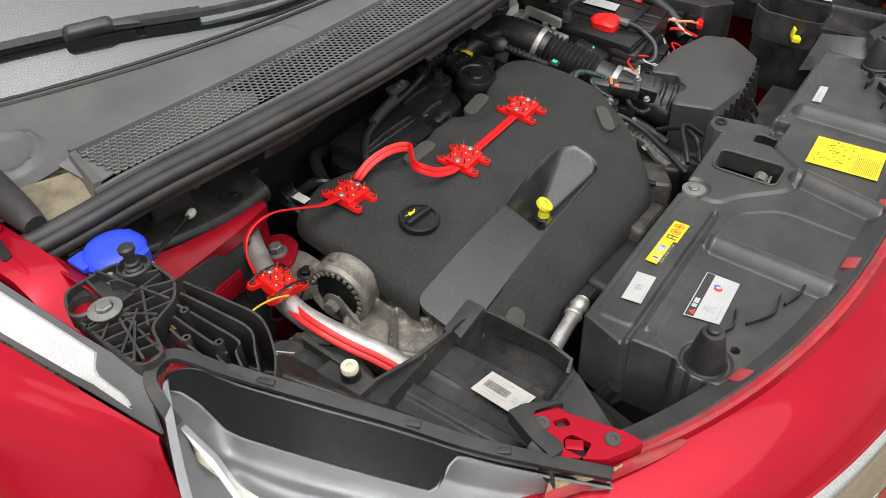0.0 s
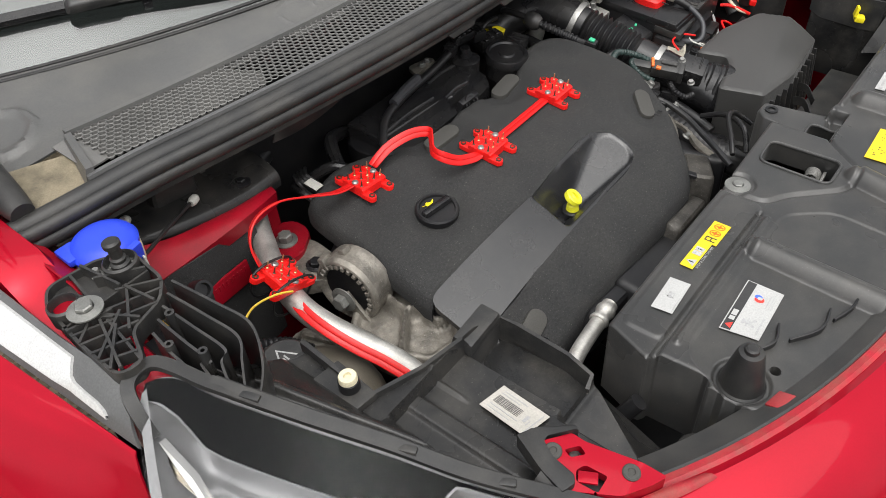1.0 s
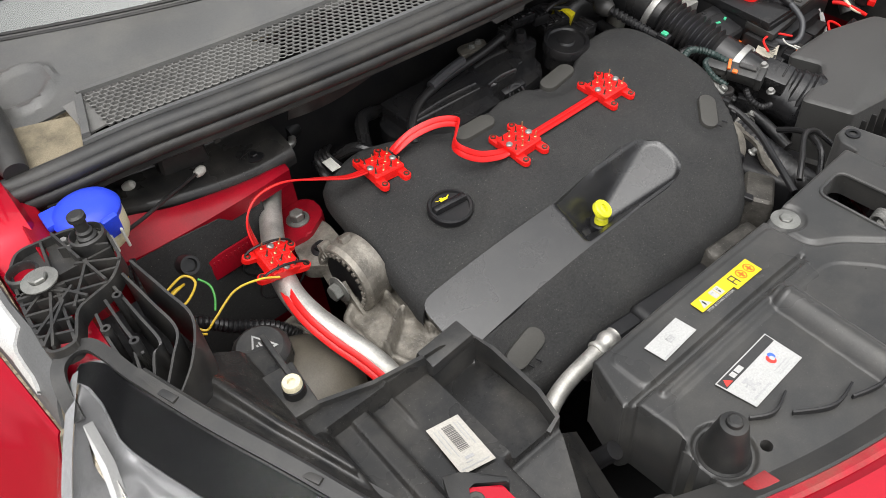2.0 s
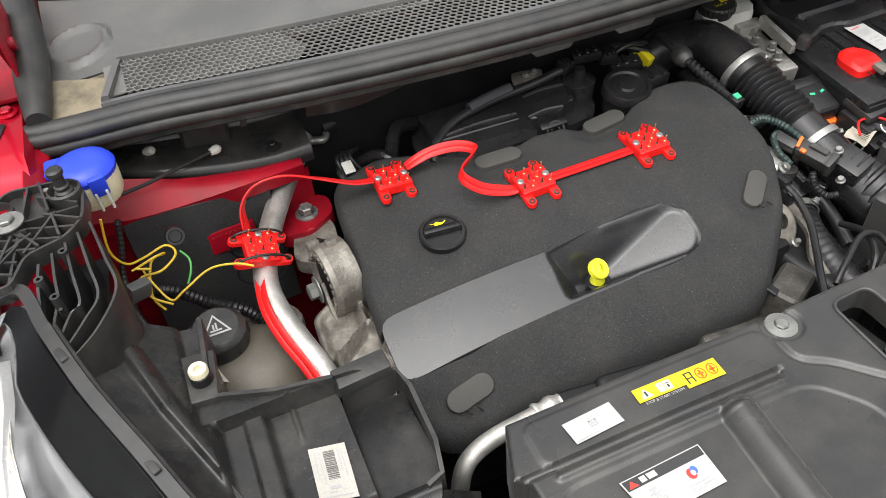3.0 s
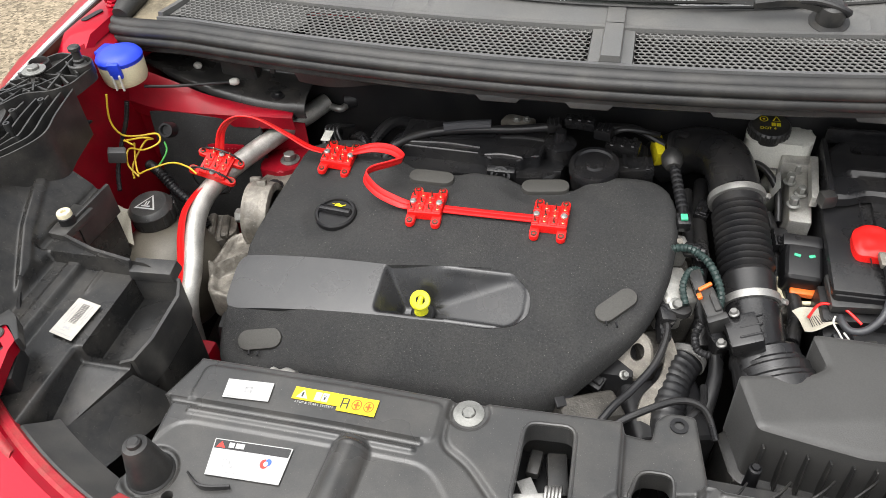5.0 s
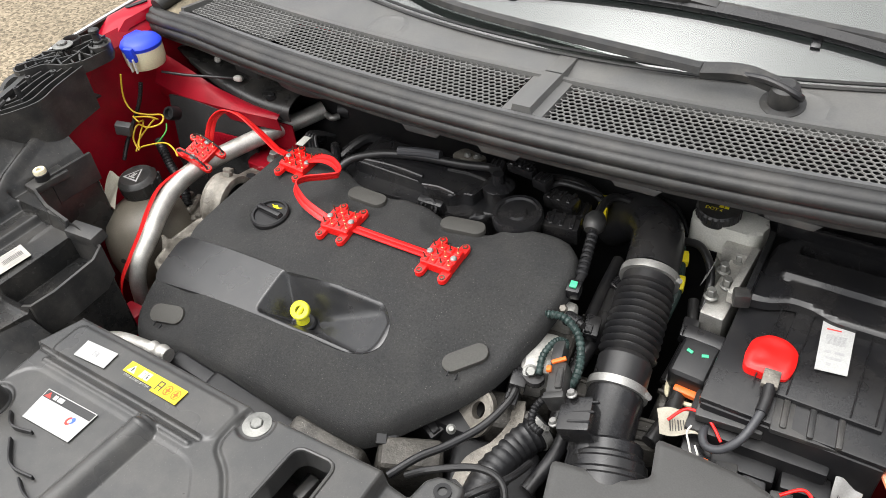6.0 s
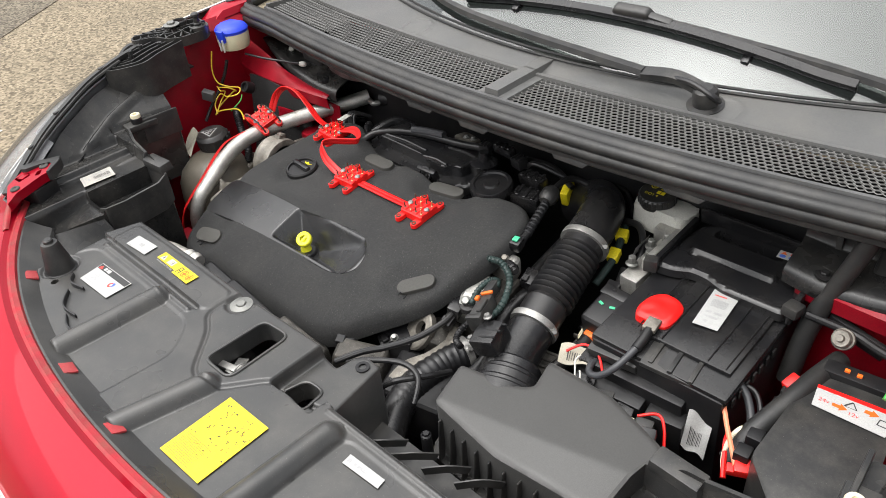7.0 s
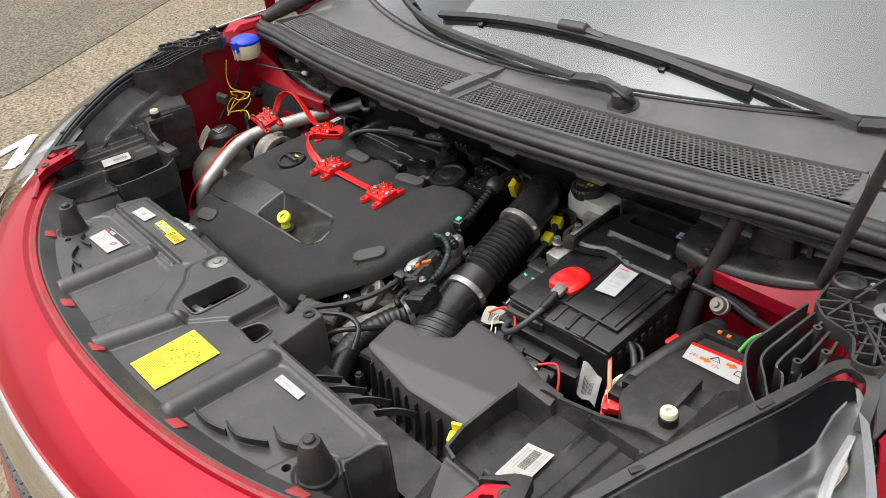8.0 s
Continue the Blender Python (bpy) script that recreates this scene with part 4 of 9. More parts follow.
# ---- pest deterrent: four contact plates on a flat red cable ----
def contact_plate(at, m):
    ob = thing("contact_plate", (0, 0, 0), "bright red plastic contact plate with metal pins and screws", "contact plate", "red plates on the cable")
    bm = B()
    prism(bm, round_corners([(-0.023, -0.020), (0.023, -0.020), (0.023, 0.020), (-0.023, 0.020)], 0.003), 0.0, 0.012, 0.0015)
    for ix in (-1, 1):
        for iy in (-1, 1):
            prism(bm, capsule((ix * 0.0175, iy * 0.018), (ix * 0.0175, iy * 0.030), 0.0062), 0.0, 0.007, 0.001)
    for i in range(4):
        for j in range(3):
            box(bm, (-0.0180 + 0.012 * i, 0.012 * (j - 1), 0.0124), (0.0096, 0.0096, 0.0026), 0.001, seg=1)
    part("plate_body", bm, M_RED, ob)
    for ix in (-1, 1):
        for iy in (-1, 1):
            bm = B()
            lathe(bm, [(0.0022, 0.0), (0.0042, 0.0), (0.0042, 0.0016), (0.0022, 0.0016)], (ix * 0.0175, iy * 0.030, 0.0068), seg=14)
            part("eyelet", bm, M_DARKPIN, ob)
    for i in range(4):
        for j in range(3):
            bm = B()
            p = V(-0.0180 + 0.012 * i, 0.012 * (j - 1), 0.013)
            if (i, j) in ((0, 1), (3, 1)):
                lathe(bm, [(0, 0), (0.0046, 0), (0.0046, 0.002), (0.003, 0.0035), (0, 0.0035)], p, (0, 0, 1), 14)
                part("screw", bm, M_STEEL, ob)
            else:
                lathe(bm, [(0, 0), (0.0022, 0), (0.0020, 0.0014), (0.0011, 0.0022), (0.0009, 0.0105), (0, 0.011)], p + V(0, 0, -0.0004), (0.05 * (i - 1.5), 0.06 * (j - 1), 1), 8)
                part("pin", bm, M_BRASS if (i + j) % 2 else M_DARKPIN, ob)
    ob.matrix_basis = Matrix.Translation(at) @ m
    return ob


first = contact_plate((-0.222, 0.002, cover_z(-0.222, 0.0) + 0.001), pose(0, 0, 0, 5, 0, 2))
copy_thing(first, Matrix.Translation((-0.0535, 0.001, cover_z(-0.05, 0.0) + 0.001)) @ pose(0, 0, 0, 5, 0, 0))
copy_thing(first, Matrix.Translation((-0.381, 0.094, cover_z(-0.38, 0.094) + 0.003)) @ pose(0, 0, 0, 4, 6, 1))
fourth = copy_thing(first, Matrix.Translation((-0.568, 0.058, 0.945)) @ pose(0, 0, 0, 20, -12, 88))
tagged(fourth, "bright red contact plate strapped to the metal pipe with black ties")
for k in (-1, 1):
    bm = B()
    c = V(-0.568, 0.058, 0.945)
    mm = pose(0, 0, 0, 20, -12, 88)
    pts = [mm @ V(0.020 * k, 0.031 * math.cos(a), 0.006 + 0.014 * math.sin(a)) + c for a in [math.pi * i / 10 for i in range(11)]] + [mm @ V(0.020 * k, 0.030 * math.cos(a), -0.008 + 0.03 * math.sin(a)) + c for a in [math.pi + math.pi * i / 10 for i in range(1, 10)]]
    tube(bm, pts, 0.0016, seg=6, n=2, closed=True)
    tagged(part("cable_tie", bm, M_DEEP), "black cable tie round the plate and the pipe", "cable tie", "ties on the pipe")


def ribbon(pts, up, label, name="flat_cable", two=True):
    ob = thing(name, pts[0], label, "cable", "red flat cable")
    P = spline(pts, 8)
    for k in (-1, 1):
        bm = B()
        rows = []
        off = []
        for i, p in enumerate(P):
            d = (P[min(i + 1, len(P) - 1)] - P[max(i - 1, 0)]).normalized()
            w = up(i / (len(P) - 1), d)
            y = (w - d * w.dot(d)).normalized()
            off.append(p + d.cross(y) * 0.0037 * k)
        x = None
        for i, p in enumerate(off):
            d = (off[min(i + 1, len(off) - 1)] - off[max(i - 1, 0)]).normalized()
            w = up(i / (len(off) - 1), d)
            y = (w - d * w.dot(d)).normalized()
            x = d.cross(y)
            rows.append([bm.verts.new(p + x * 0.0037 * math.copysign(abs(math.cos(a)) ** 0.55, math.cos(a)) + y * 0.0014 * math.copysign(abs(math.sin(a)) ** 0.55, math.sin(a))) for a in [2 * math.pi * q / 10 for q in range(10)]])
        for a, b in zip(rows, rows[1:]):
            for q in range(10):
                bm.faces.new((a[q], a[(q + 1) % 10], b[(q + 1) % 10], b[q]))
        part("cable_core", bm, M_CABLE, ob)
    return ob


UPZ = lambda u, d: V(0, 0, 1)
ribbon([(-0.198, 0.001, 0.960), (-0.14, 0.001, 0.9595), (-0.077, 0.001, 0.9595)], UPZ, "straight red flat cable between two plates on the foam")
ribbon([(-0.357, 0.098, 0.970), (-0.325, 0.096, 0.982), (-0.292, 0.083, 0.990), (-0.272, 0.067, 0.989), (-0.284, 0.052, 0.990), (-0.307, 0.030, 0.993), (-0.309, 0.012, 0.992), (-0.290, 0.002, 0.978), (-0.262, -0.001, 0.966), (-0.246, -0.001, 0.962)],
       lambda u, d: V(0, 0, 1.0).lerp(V(d.y, -d.x, 0.25), 0.9 * math.sin(math.pi * u) ** 0.6), "red flat cable curled in an S between two plates")
ribbon([(-0.574, 0.085, 0.955), (-0.570, 0.102, 0.985), (-0.548, 0.112, 1.003), (-0.512, 0.112, 1.005), (-0.470, 0.107, 0.988), (-0.430, 0.098, 0.972), (-0.404, 0.095, 0.968)],
       lambda u, d: V(-0.5 + 0.6 * u, 0.75 - 0.55 * u, 0.5 + 0.5 * u).normalized(), "red flat cable arching from the pipe to the cover")
ribbon([(-0.575, 0.036, 0.936), (-0.582, 0.005, 0.934), (-0.583, -0.03, 0.929), (-0.575, -0.065, 0.915), (-0.562, -0.10, 0.898), (-0.552, -0.138, 0.878), (-0.548, -0.168, 0.855), (-0.548, -0.182, 0.82), (-0.548, -0.186, 0.78)],
       lambda u, d: V(-0.45, -0.35, 0.82).normalized(), "red flat cable running down along the metal pipe")

# ---- metal pipe over the engine mount ----
pipe = thing("metal_pipe", (-0.53, 0.05, 0.90), "dull silver aluminium pipe bent over the engine mount", "pipe")
bm = B()
tube(bm, [(-0.458, 0.252, 0.953), (-0.475, 0.225, 0.948), (-0.520, 0.155, 0.938), (-0.556, 0.085, 0.930), (-0.572, 0.03, 0.925), (-0.572, -0.015, 0.918), (-0.560, -0.06, 0.905), (-0.545, -0.105, 0.886), (-0.540, -0.135, 0.868), (-0.538, -0.152, 0.838), (-0.538, -0.158, 0.79)], lambda u: 0.0152 - 0.0030 * max(0.0, u - 0.5) * 2, seg=20, n=8)
part("pipe_run", bm, M_ALU, pipe)
bm = B()
tube(bm, [(-0.470, 0.238, 0.950), (-0.450, 0.244, 0.949), (-0.432, 0.240, 0.948), (-0.424, 0.250, 0.948)], 0.0058, seg=14)
part("small_branch", bm, M_STEEL, pipe)
bm = B()
lathe(bm, [(0.010, 0), (0.017, 0), (0.017, 0.02), (0.012, 0.025)], (-0.430, 0.264, 0.952), (1, 0.3, 0), 20)
part("pipe_nut", bm, M_DEEP, pipe)

# ---- engine mount ----
mount = thing("engine_mount", (-0.50, 0.03, 0.86), "weathered cast aluminium engine mount with a toothed ring", "engine mount")
bm = B()
ax = V(1, 0.12, -0.05).normalized()
c = V(-0.488, 0.022, 0.896)
lathe(bm, [(0.037, -0.012), (0.0385, -0.016), (0.0435, -0.020), (0.0465, -0.019), (0.049, -0.012), (0.0475, -0.008), (0.0475, 0.006), (0.0490, 0.010), (0.0480, 0.019), (0.044, 0.021), (0.037, 0.021), (0.037, -0.012)], c, ax, 56)
part("mount_ring", bm, M_CAST, mount)
for dx, dy, dz, w in ((0.004, 0.012, 0.047, 0.014), (-0.016, 0.030, 0.037, 0.016)):
    bm = B()
    box(bm, c + V(dx, dy, dz), (w, 0.010, 0.012), 0.002, (-20, 0, 8))
    part("ring_lug", bm, M_CAST, mount)
xa, ya, _ = frame_of(ax)
for i in range(16):
    bm = B()
    a = radians(20 + 14 * i)
    d = xa * math.cos(a) + ya * math.sin(a)
    p = c + d * 0.0385 - ax * 0.012
    m = Matrix((xa * -math.sin(a) + ya * math.cos(a), d, ax)).transposed().to_4x4()
    box(bm, (0, 0, 0), (0.006, 0.007, 0.018), 0.001, seg=1)
    bmesh.ops.transform(bm, matrix=Matrix.Translation(p) @ m, verts=bm.verts)
    part("ring_tooth", bm, M_CAST, mount)
bm = B()
lathe(bm, [(0, -0.014), (0.034, -0.014), (0.035, 0.012), (0, 0.012)], c, ax, 30)
part("rubber_core", bm, M_DEEP, mount, "black rubber core")
bm = B()
hexbolt(bm, c - ax * 0.028 + V(0, -0.004, -0.004), -ax, 0.011, 0.012, 0.018)
part("centre_bolt", bm, M_ZINC, mount)
bm = B()
tube(bm, [c - ax * 0.022 + V(0, 0.0, 0.0), c - ax * 0.021 + V(0.0, -0.020, -0.022), c - ax * 0.018 + V(0.0, -0.042, -0.048)], 0, n=3, section=(0.009, 0.0025), up=-ax)
part("torque_arm", bm, M_CAST, mount)
bm = B()
prism(bm, round_corners([(-0.53, 0.075), (-0.52, 0.115), (-0.475, 0.155), (-0.462, 0.12), (-0.468, 0.065), (-0.50, 0.05)], 0.010), 0.876, 0.898, 0.005)
part("upper_arm", bm, M_CAST, mount)
bm = B()
out = round_corners([(-0.535, -0.008), (-0.470, 0.030), (-0.432, 0.010), (-0.424, -0.060), (-0.436, -0.112), (-0.470, -0.140), (-0.515, -0.128), (-0.538, -0.070)], 0.012)


def arm_z(x, y, d):
    ridge = step(0.007, 0.002, seg_dist(x, y, -0.470, 0.020, -0.478, -0.055)) + step(0.007, 0.002, seg_dist(x, y, -0.478, -0.055, -0.445, -0.085)) + step(0.006, 0.002, seg_dist(x, y, -0.478, -0.055, -0.525, -0.090))
    return 0.868 + 0.10 * (x + 0.48) + 0.022 * min(1.0, ridge) + 0.010 * step(0.014, 0.006, d) - 0.003 * step(0.004, 0.0, d) + 0.016 * step(0.024, 0.019, math.hypot(x + 0.450, y + 0.088)) - 0.006 * step(0.014, 0.011, math.hypot(x + 0.450, y + 0.088))


field(bm, out, 0.0035, arm_z, (), drop=0.045)
part("mount_bracket", bm, M_CAST, mount, "ribbed cast aluminium bracket", angle=75)
for p in ((-0.450, -0.088, 0.884), (-0.495, 0.085, 0.898)):
    bm = B()
    hexbolt(bm, p, (0, 0, 1), 0.009, 0.008, 0.014)
    part("bracket_bolt", bm, M_DEEP, mount)
bm = B()
prism(bm, round_corners([(-0.535, 0.115), (-0.495, 0.110), (-0.455, 0.135), (-0.455, 0.175), (-0.50, 0.185), (-0.535, 0.16)], 0.012), 0.885, 0.906, 0.004)
tagged(part("mount_plate", bm, M_INNER, mount, "red painted mount plate"))
bm = B()
hexbolt(bm, (-0.491, 0.146, 0.906), (0, 0, 1), 0.010, 0.012, 0.016)
part("mount_bolt", bm, M_ZINC, mount, "large zinc flange bolt")
# wheel-side bracket with slots behind the pipe
bm = B()
prism(bm, round_corners([(-0.63, 0.02), (-0.60, 0.05), (-0.56, 0.055), (-0.54, 0.02), (-0.56, -0.01), (-0.61, -0.01)], 0.012), 0.835, 0.855, 0.004)
for k in range(3):
    box(bm, (-0.605 + 0.022 * k, 0.022, 0.859), (0.012, 0.05, 0.012), 0.003, (0, 0, 20), seg=1)
tagged(part("support_bracket", bm, M_CAST), "dark cast support bracket under the pipe", "bracket")


# ---- expansion tank ----
tank = thing("expansion_tank", (-0.635, -0.05, 0.72), "dusty translucent coolant expansion tank with a black screw cap", "coolant tank")
bm = B()
lathe(bm, [(0, -0.16), (0.050, -0.150), (0.072, -0.115), (0.078, -0.075), (0.075, -0.040), (0.064, -0.012), (0.044, 0.005), (0.024, 0.012), (0.0, 0.014)], (-0.620, -0.050, 0.888), (0.05, -0.02, 1), 36)
part("tank_body", bm, M_TANKG, tank, "translucent grey-brown tank body")
bm = B()
c = V(-0.643, -0.022, 0.900)
lathe(bm, [(0.0, 0.0), (0.031, 0.0), (0.033, 0.004), (0.033, 0.026), (0.029, 0.032), (0.026, 0.034), (0, 0.034)], c, (0, -0.1, 1), 32)
cap = part("cap", bm, M_BLACK, tank, "black pressure cap")
for i in range(12):
    bm = B()
    a = 2 * math.pi * i / 12
    box(bm, c + V(0.0325 * math.cos(a), 0.0325 * math.sin(a), 0.015), (0.004, 0.006, 0.022), 0.0012, (0, 0, math.degrees(a)), seg=1)
    part("cap_rib", bm, M_BLACK, cap)
q4 = [c + V(-0.017, 0.014, 0.0348), c + V(0.017, 0.014, 0.0348), c + V(0.017, -0.016, 0.0325), c + V(-0.017, -0.016, 0.0325)]
bm = B()
shape_on(bm, q4, [(0.5, 0.0), (1.0, 1.0), (0.0, 1.0)], 0.0012)
part("warning_triangle", bm, M_WLABEL, cap, "white warning triangle")
bm = B()
shape_on(bm, q4, [(0.5, 0.14), (0.88, 0.92), (0.12, 0.92)], 0.0016)
part("triangle_field", bm, M_BLACK, tank)
bm = B()
marks(bm, q4, [(0.3, 0.78, 0.7, 0.86), (0.40, 0.52, 0.46, 0.76), (0.50, 0.45, 0.56, 0.76)], 0.0018)
part("warning_symbol", bm, M_WLABEL, tank)
bm = B()
tube(bm, [(-0.60, -0.085, 0.868), (-0.605, -0.10, 0.862), (-0.61, -0.12, 0.83)], 0.008, seg=12)
box(bm, (-0.598, -0.078, 0.872), (0.024, 0.02, 0.016), 0.003, (10, 0, 25))
part("level_sensor", bm, M_DEEP, tank, "black level sensor plug")
bm = B()
lathe(bm, [(0.010, 0), (0.012, 0.001), (0.010, 0.002)], (-0.622, -0.068, 0.873), (0.2, -0.5, 0.8), 18)
part("mould_mark", bm, M_GREEN, tank)

# ---- washer reservoir ----
washer = thing("washer_reservoir", (-0.718, 0.118, 1.02), "milky washer fluid neck with a bright blue hinged cap", "washer reservoir")
wc = V(-0.718, 0.120, 1.045)
bm = B()
lathe(bm, [(0, 0.004), (0.022, 0.004), (0.030, 0.007), (0.033, 0.014), (0.034, 0.030), (0.034, 0.042), (0, 0.042)], wc, (0, 0, 1), 32)
part("filler_neck", bm, M_TANK, washer)
bm = B()
lathe(bm, [(0, 0.040), (0.034, 0.040), (0.035, 0.046), (0.031, 0.052), (0.020, 0.057), (0, 0.0575)], wc, (0, 0, 1), 36)
box(bm, wc + V(0.012, -0.034, 0.040), (0.018, 0.008, 0.026), 0.003, (8, 0, 12))
box(bm, wc + V(-0.030, 0.012, 0.047), (0.02, 0.03, 0.008), 0.003)
part("cap", bm, M_BLUE, washer, "bright blue snap cap")
bm = B()
for k in (-1, 1):
    box(bm, wc + V(0.012 + 0.006 * k, -0.037, 0.022), (0.003, 0.004, 0.026), 0.001, seg=1)
part("catch", bm, M_WTANK, washer)


# ---- air intake ----
duct = thing("intake_duct", (0.20, 0.03, 0.86), "black corrugated rubber intake hose with steel clamps", "air hose")
A, D = V(0.187, 0.118, 0.944), V(0.212, -0.060, 0.886)
bm = B()
ax = (D - A)
n = 10
prof = [(0.0325, 0.0), (0.0325, 0.028)]
L = ax.length
for i in range(n):
    h0 = 0.031 + (L - 0.093) * i / n
    w = (L - 0.093) / n
    prof += [(0.0280, h0), (0.0345, h0 + 0.30 * w), (0.0358, h0 + 0.45 * w), (0.0345, h0 + 0.6 * w), (0.0280, h0 + 0.9 * w)]
prof += [(0.0325, L - 0.056), (0.032, L)]
lathe(bm, [(0, 0)] + prof + [(0, L)], A, ax, 40)
part("bellows", bm, M_HOSE, duct, "ribbed rubber bellows")
bm = B()
tube(bm, [A + V(0, -0.006, 0), A + V(-0.006, 0.03, 0.008), V(0.168, 0.185, 0.955), V(0.13, 0.225, 0.935), V(0.085, 0.235, 0.90)], 0.0340, seg=28, n=8)
part("elbow", bm, M_HOSE, duct, "smooth black rubber elbow")
for p, r in ((A + ax * 0.06, 0.0378), (D - ax * 0.105, 0.0362)):
    bm = B()
    lathe(bm, [(r - 0.006, -0.005), (r, -0.005), (r + 0.0004, 0.0), (r, 0.005), (r - 0.006, 0.005)], p, ax, 40)
    hexbolt(bm, p + V(0.034, 0.0, 0.010), (0.6, -0.5, 0.5), 0.004, 0.007, 0.005)
    cl = part("hose_clamp", bm, M_STEEL, duct, "bright steel hose clamp")
bm = B()
lathe(bm, [(0, -0.01), (0.0335, -0.01), (0.0335, 0.05), (0.036, 0.056), (0.036, 0.066), (0.034, 0.07), (0.034, 0.10), (0, 0.10)], D, ax, 40)
part("flow_meter_body", bm, M_SATIN, duct, "black air flow meter tube")
bm = B()
box(bm, (0.193, -0.116, 0.914), (0.038, 0.042, 0.030), 0.004, (10, -18, 12))
for k in range(3):
    box(bm, (0.198, -0.102 - 0.013 * k, 0.9315 - 0.002 * k), (0.026, 0.003, 0.005), 0.001, (10, -18, 12), seg=1)
sens = part("flow_sensor", bm, M_SATIN, duct, "black air flow sensor housing")
bm = B()
box(bm, (0.155, -0.086, 0.923), (0.021, 0.046, 0.022), 0.004, (4, -20, 16))
box(bm, (0.163, -0.109, 0.921), (0.025, 0.010, 0.026), 0.003, (4, -20, 16))
box(bm, (0.139, -0.050, 0.927), (0.016, 0.034, 0.017), 0.005, (4, -20, 14))
box(bm, (0.157, -0.090, 0.9365), (0.008, 0.026, 0.004), 0.001, (4, -20, 16), seg=1)
part("sensor_plug", bm, M_BLACK, sens, "long black connector plug")
for p in ((0.1785, -0.1023, 0.9335), (0.1687, -0.1274, 0.905)):
    bm = B()
    hexbolt(bm, p, (-0.3, 0, 1), 0.0048, 0.005, 0.0062)
    part("sensor_screw", bm, M_STEEL, sens)
bm = B()
box(bm, (0.1455, -0.066, 0.9365), (0.018, 0.005, 0.004), 0.0015, (4, -20, 30))
box(bm, (0.1395, -0.080, 0.933), (0.006, 0.008, 0.005), 0.0015, (4, -20, 16))
part("sensor_lock", bm, M_ORANGE, sens, "orange connector lock")

fbox = thing("air_filter_box", (0.31, -0.17, 0.70), "large dark grey plastic air filter box", "air filter box")
FB = [(0.186, -0.168), (0.204, -0.237), (0.3135, -0.249), (0.447, -0.237), (0.468, -0.200), (0.478, -0.178), (0.462, -0.123), (0.372, -0.092), (0.311, -0.089), (0.274, -0.089), (0.286, -0.138), (0.268, -0.152), (0.226, -0.160)]


def fbox_z(x, y, d):
    z = 0.9025 + 0.003 * step(0.25, 0.45, x)
    if d < 0.006:
        z -= 0.003 * (1 - d / 0.006) ** 2
    # the front slopes down from a crease
    return z - 0.26 * max(0.0, -0.232 + 0.215 * (x - 0.204) - y)


bm = B()
field(bm, round_corners(FB, 0.007), 0.004, fbox_z, (), floor=0.80)
flid = part("lid", bm, M_LID, fbox, "smooth dark grey filter lid")
for i in range(11):
    bm = B()
    p = V(0.215, -0.2425, 0).lerp(V(0.442, -0.2425, 0), i / 10) + V(0, -0.009 * math.sin(math.pi * i / 10), 0)
    box(bm, (p.x, p.y, 0.838), (0.0025, 0.012, 0.075), 0.0008, (-6, 0, 4), seg=1)
    part("lid_rib", bm, M_BLACK, flid)
bm = B()
prism(bm, round_corners([(x + (0.010 if x > 0.3 else -0.010), y + (0.008 if y > -0.15 else -0.012)) for x, y in FB], 0.016), 0.60, 0.806, 0.004)
lower = part("lower_case", bm, M_BLACK, fbox)
for i in range(14):
    u = i / 13
    p = V(0.196, -0.241, 0).lerp(V(0.30, -0.266, 0), min(1, u * 2)) if u < 0.5 else V(0.30, -0.266, 0).lerp(V(0.455, -0.216, 0), u * 2 - 1)
    bm = B()
    box(bm, (p.x, p.y + 0.002, 0.755), (0.003, 0.016, 0.10), 0.001, seg=1)
    part("case_rib", bm, M_BLACK, lower)
bm = B()
lathe(bm, [(0.0, 0.0), (0.036, 0.0), (0.0385, 0.003), (0.0385, 0.014), (0.041, 0.017), (0.041, 0.021), (0.0445, 0.024), (0.0445, 0.034), (0.047, 0.037), (0.047, 0.041), (0.0505, 0.044), (0.0515, 0.068), (0.0, 0.068)], D + ax.normalized() * 0.046 + V(0.008, 0, 0.002), ax + V(0.035, 0, -0.01), 44)
part("inlet_collar", bm, M_SATIN, fbox, "round stepped inlet collar")
for p in ((0.208, -0.262, 0.86), (0.462, -0.232, 0.84), (0.205, -0.150, 0.86)):
    bm = B()
    cyl(bm, (p[0], p[1], p[2] - 0.05), p, 0.008, 0.007, 14, 0.001)
    hexbolt(bm, p, (0, 0, 1), 0.005, 0.004, 0.007)
    part("case_screw", bm, M_DEEP, fbox)
# guide vanes beside the box
for k in range(4):
    bm = B()
    tube(bm, [(0.155 + 0.045 * k, -0.325 + 0.01 * k, 0.862), (0.18 + 0.045 * k, -0.310 + 0.012 * k, 0.868), (0.196 + 0.045 * k, -0.285 + 0.01 * k, 0.858)], 0, n=5, section=(0.007, 0.0010), up=(0.7, -0.7, 0))
    part("guide_vane", bm, M_BLACK, fbox)
bm = B()
sheet(bm, lambda u, v: V(0.13 + 0.33 * u, -0.345 + 0.07 * v + 0.05 * u * 0, 0.845 - 0.01 * u), 8, 3, 0.003)
part("intake_snorkel", bm, M_BLACK, fbox, "flat black intake snorkel")


# ---- front panel over the radiator ----
def poly_signed(x, y, poly):
    """Distance to a polygon's edge, positive inside."""
    best, odd = 1e9, False
    for i in range(len(poly)):
        (ax, ay), (bx, by) = poly[i - 1], poly[i]
        best = min(best, seg_dist(x, y, ax, ay, bx, by))
        if (ay > y) != (by > y) and x < (bx - ax) * (y - ay) / (by - ay) + ax:
            odd = not odd
    return best if odd else -best


